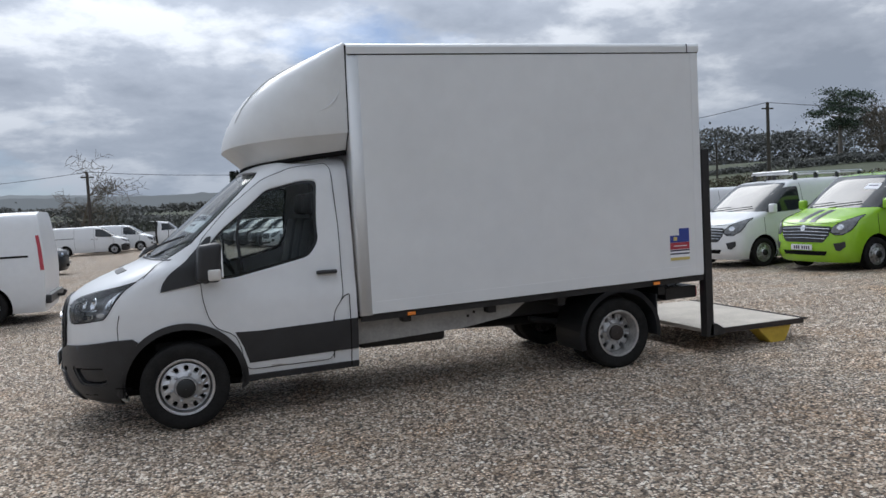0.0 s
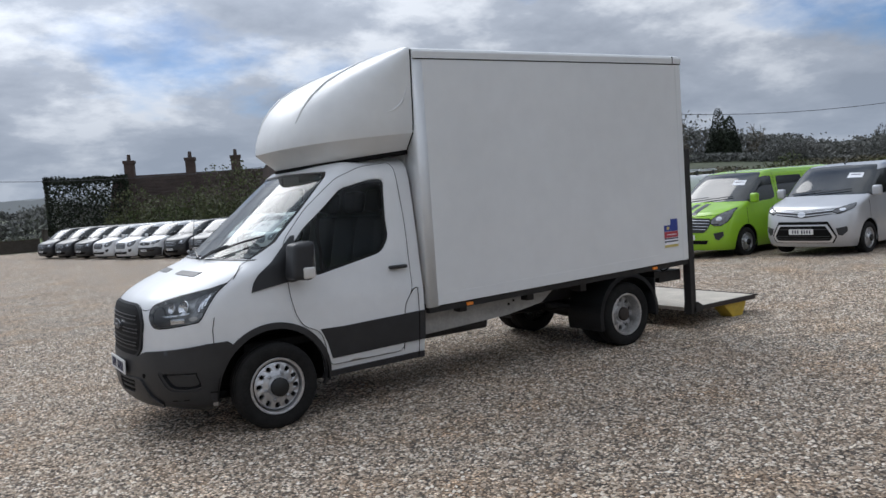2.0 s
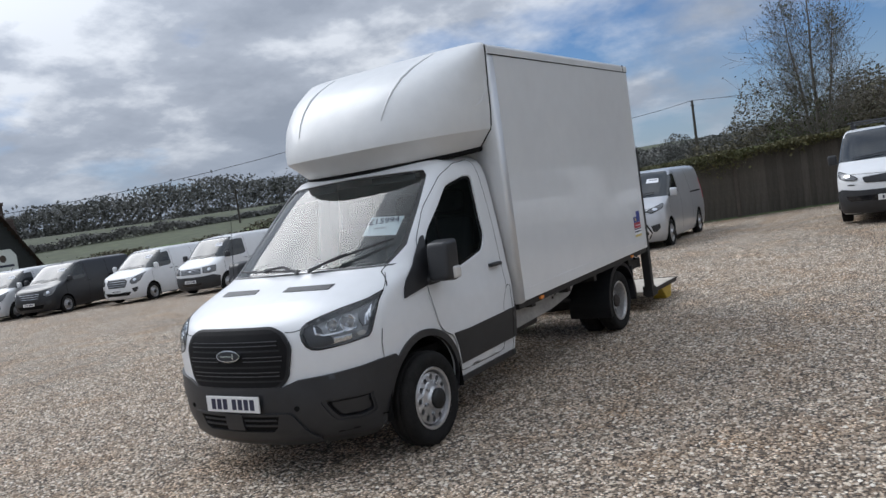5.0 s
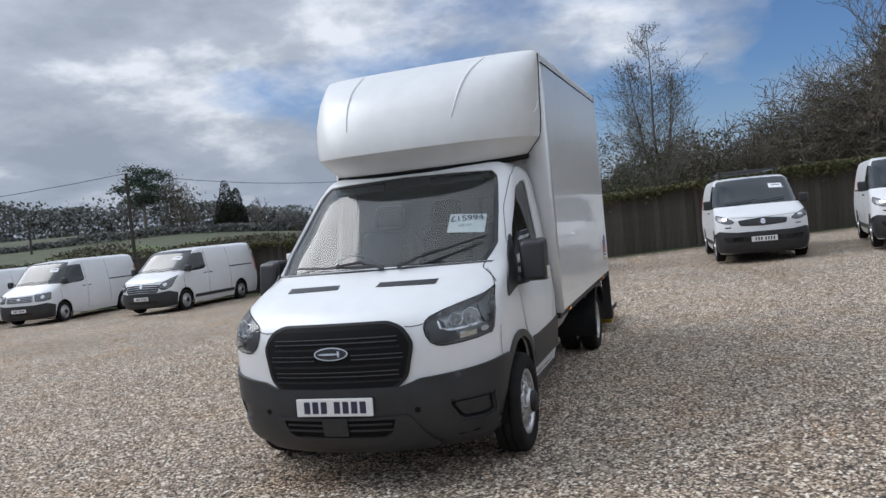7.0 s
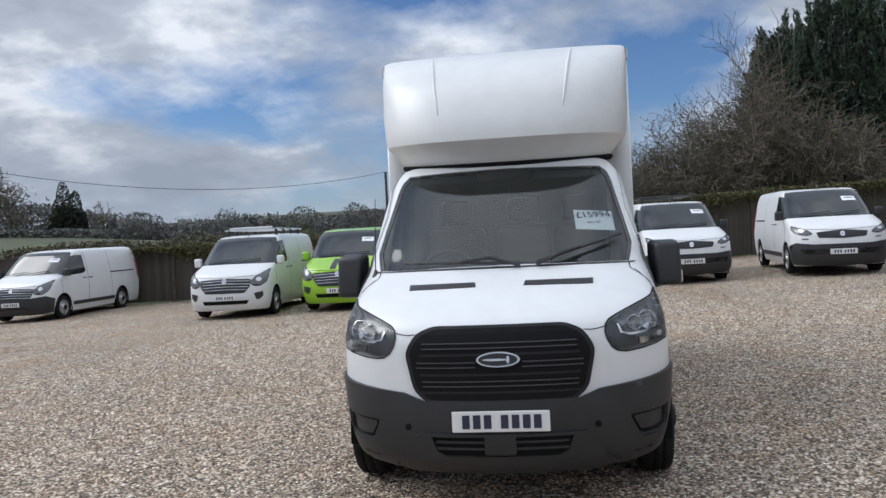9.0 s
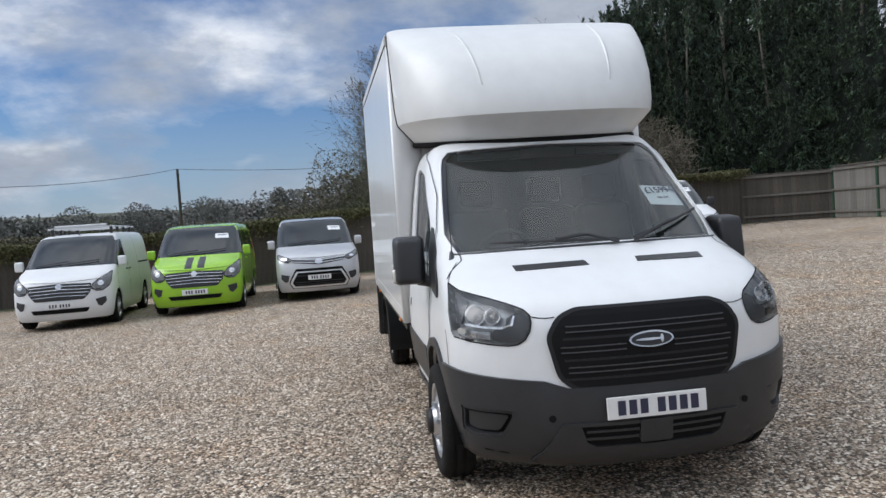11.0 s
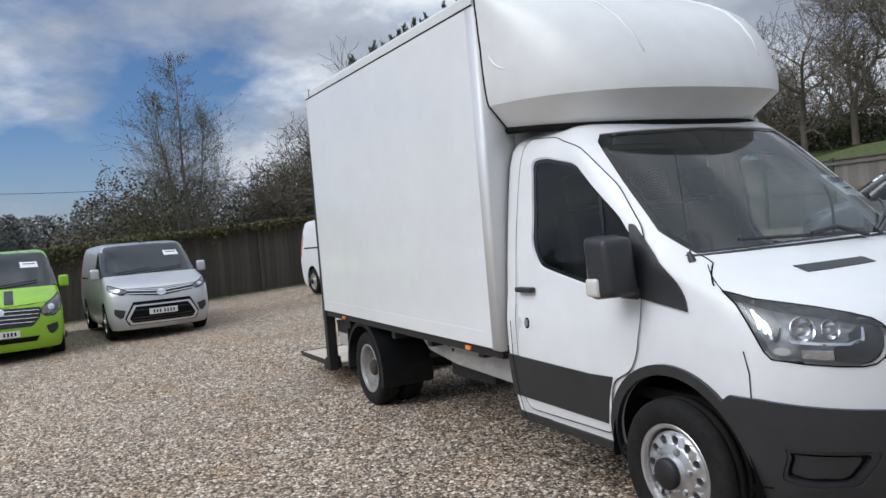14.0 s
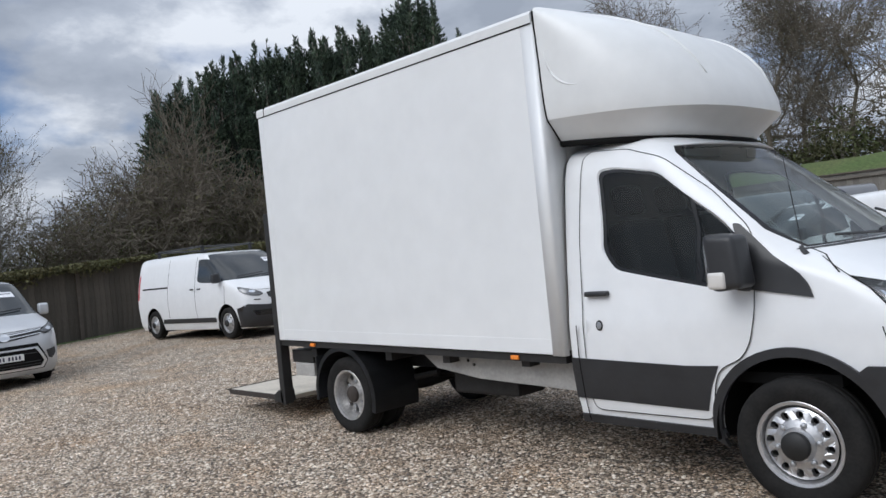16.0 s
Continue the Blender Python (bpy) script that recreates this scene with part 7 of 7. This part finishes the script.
x, y = az_at(82.0, 66, (-1.1, -7)); leafy("hedge", "tall dark clipped conifer hedge", x, y, gz(x, y), 2.9, 1.6, 5.5, 12000, .16, HEDGE, 75, box=True, group="", turn=-8)
for az, d, sx, sz, sd in ((76.8, 61, 2.0, 3.8, 76), (73.2, 58, 1.6, 3.6, 77), (70.2, 52, 2.4, 4.3, 78), (68.6, 50, 1.7, 4.2, 79), (74.8, 56, 1.8, 3.2, 80), (71.3, 54, 1.5, 3.0, 83)):
    x, y = az_at(az, d, (-3.4, -5.6)); leafy("shrub", "loose spring-green shrub before the cottage", x, y, gz(x, y), sx * 1.15, sx * 1.15, sz * 1.12, 4500, .13, SHRUB, sd)


def build_cottage():
    cx, cy = az_at(69.5, 66, (-3.4, -5.6))
    root = thing("cottage", "long low cottage with tiled roof and brick chimneys", "house", "", pose(cx, cy, gz(cx, cy), 0, 0, -20))
    part("wall", boxm(-9.6, 6.5, -2.5, 2.5, 0, 2.6, .02), BRICK, root)
    bm = bmesh.new()
    a = [bm.verts.new(p) for p in ((-10.0, -3.0, 2.45), (6.9, -3.0, 2.45), (6.9, 0, 5.3), (-10.0, 0, 5.3), (-10.0, 3.0, 2.45), (6.9, 3.0, 2.45))]
    bm.faces.new((a[0], a[1], a[2], a[3]))
    bm.faces.new((a[3], a[2], a[5], a[4]))
    bmesh.ops.solidify(bm, geom=bm.faces[:], thickness=.15)
    part("roof", bm, TILE, root, "weathered brown tile roof")
    for k in range(9):
        z = 2.6 + k * .29
        y = -3.0 + k * .305
        part("tile_course", boxm(-10.0, 6.9, y - .02, y + .02, z - .03 + .15, z + .02 + .15), TILE, root)
    for x in (-8.7, -4.0, -.4, 5.95):
        ch = part("chimney", boxm(x - .38, x + .38, -.38, .38, 4.2, 6.5, .02), BRICK, root, "brick chimney")
        part("corbel", boxm(x - .45, x + .45, -.45, .45, 6.25, 6.5, .02), BRICK, ch)
        part("chimney_pot", tube([(x, 0, 6.5), (x, 0, 7.0)], [.16, .13], 10), TILE, ch)
    # black boarded gable wing with a sign
    bm = prism([(-2.3, 0), (2.3, 0), (2.3, 1.6), (0, 4.6), (-2.3, 1.6)], -.2, 5.0)
    wing = part("gable_wing", bm, WEATHERB, root, "black weatherboarded gable")
    wing.matrix_basis = pose(5.0, -5.2, 0, 0, 0, 32) @ Matrix.Scale(1.14, 4)
    for k in range(16):
        z = .2 + k * .27
        hw = 2.3 if z < 1.6 else 2.3 * (4.6 - z) / 3.0
        if hw > .2:
            part("weatherboard", boxm(-hw, hw, -.235, -.2, z, z + .24, .004), WEATHERB, wing)
    bm = bmesh.new()
    a = [bm.verts.new(p) for p in ((-2.7, -.5, 1.3), (0, -.5, 4.85), (2.7, -.5, 1.3), (-2.7, 5.0, 1.3), (0, 5.0, 4.85), (2.7, 5.0, 1.3))]
    bm.faces.new((a[0], a[1], a[4], a[3]))
    bm.faces.new((a[1], a[2], a[5], a[4]))
    bmesh.ops.solidify(bm, geom=bm.faces[:], thickness=.12)
    part("wing_roof", bm, TILE, wing, "brown tiled gable roof")
    sg = part("sign_board", prism([(-.95, 1.35), (.95, 1.35), (.95, 2.2), (.6, 2.6), (-.6, 2.6), (-.95, 2.2)], -.30, -.25), SIGNW, wing, "white arched sign board with dark bars")
    part("sign_bar", boxm(-.7, .7, -.31, -.30, 1.55, 1.68), INK, sg)
    part("sign_emblem", tube([(0, -.31, 2.05), (0, -.30, 2.05)], .22, 14), TILE, sg)


build_cottage()


def pole(x, y, h, name="telegraph_pole", lab="dark wooden telegraph pole"):
    root = thing(name, lab, "pole", "poles", pose(x, y, gz(x, y)))
    part("mast", tube([(0, 0, -.3), (0, 0, h)], [.15, .11], 8), POLEM, root)
    part("cross_arm", boxm(-.5, .5, -.05, .05, h - .5, h - .4), POLEM, root)
    return Vector((x, y, gz(x, y) + h))


P = []
for az, d, el, e in ((47.3, 62, 5.7, (-.05, -7.25)), (46.9, 110, 3.2, (-5.2, -2.2)), (15.9, 73, 4.85, (-3.43, -5.66)), (94.9, 70, 3.4, (0, -7))):
    x, y = az_at(az, d, e)
    P.append(pole(x, y, 1.65 + d * math.tan(radians(el)) - gz(x, y)))


def wire(a, b, sag=1.2, r=.018):
    pts = [a.lerp(b, k / 14) - Vector((0, 0, sag * 4 * (k / 14) * (1 - k / 14))) for k in range(15)]
    tagged(part("overhead_wire", tube(pts, r, 4), WIREM), "thin dark overhead wire between poles", "wire", "wires")


north = Vector((*az_at(112, 90), 6.5))
wire(P[3], north, 1.0, .02)
wire(P[3], P[0], 2.0, .02)
wire(P[0], P[2], 1.6, .02)
wire(P[2], Vector((*az_at(-14, 70), 8.5)), 1.0, .02)


def lamp_post(x, y, h, arm, small=False):
    root = thing("street_lamp", "pale grey steel street lamp on the bank", "street lamp", "street lamps", pose(x, y, gz(x, y), 0, 0, 200))
    part("column", tube([(0, 0, 0), (0, 0, h * .25), (0, 0, h * .26), (0, 0, h)], [.09, .09, .06, .045], 10), LAMPP, root)
    part("arm", tube([(0, 0, h), (0, .2, h + .12), (0, arm, h + .18)], [.04, .035, .03], 8), LAMPP, root)
    hd = part("lantern", boxm(-.12, .12, arm - .05, arm + .55, h + .12, h + .24, .04, 3), LAMPP, root, smooth=True)


x, y = az_at(-60.0, 37, (-2.2, 4.2)); lamp_post(x, y, 10.9 - gz(x, y), 1.1)
x, y = az_at(-65.8, 44, (-2, 4.5)); lamp_post(x, y, 6.4 - gz(x, y), .6)


# ---------------------------------------------------------------- loose stones over the gravel round the van
def loose_stones(n=105000):
    rng = np.random.default_rng(4)
    x = rng.uniform(-4.2, 9.0, n)
    y = rng.uniform(-5.6, 6.0, n)
    keep = ~((x > -.9) & (x < 1.0) & (np.abs(y) < .7))
    x, y = x[keep], y[keep]
    n = len(x)
    s = rng.uniform(.006, .0165, n)
    ang = rng.uniform(0, math.pi, n)
    base = np.array([(1, 0, 0), (0, 1, 0), (-1, 0, 0), (0, -1, 0), (0, 0, .7), (.2, .1, -.5)])
    P = base[None] * s[:, None, None] * rng.uniform(.65, 1.35, (n, 6, 1))
    P[:, :, 0] *= 1.35
    c, q = np.cos(ang)[:, None], np.sin(ang)[:, None]
    X, Y = P[:, :, 0] * c - P[:, :, 1] * q, P[:, :, 0] * q + P[:, :, 1] * c
    ramp = np.clip((x - 5) / 6, 0, 1)
    z0 = np.where(y < 2, .09 - .034 * (y - 2), np.maximum(.09 - .0375 * (y - 2), -.0155 * (y - 4.4))) * ramp + s * .25
    V = np.stack([X + x[:, None], Y + y[:, None], P[:, :, 2] + z0[:, None]], -1).reshape(-1, 3)
    tri = np.array([(0, 1, 4), (1, 2, 4), (2, 3, 4), (3, 0, 4)])
    Fc = (tri[None] + 6 * np.arange(n)[:, None, None]).reshape(-1, 3)
    me = bpy.data.meshes.new("loose_stones")
    me.vertices.add(len(V))
    me.vertices.foreach_set("co", V.ravel())
    me.loops.add(len(Fc) * 3)
    me.loops.foreach_set("vertex_index", Fc.ravel())
    me.polygons.add(len(Fc))
    me.polygons.foreach_set("loop_start", np.arange(len(Fc)) * 3)
    me.update()
    me.validate()
    me.materials.append(STONE)
    tagged(new("loose_stones", me), "loose pale brown gravel stones", "gravel", kind="stuff")


loose_stones()
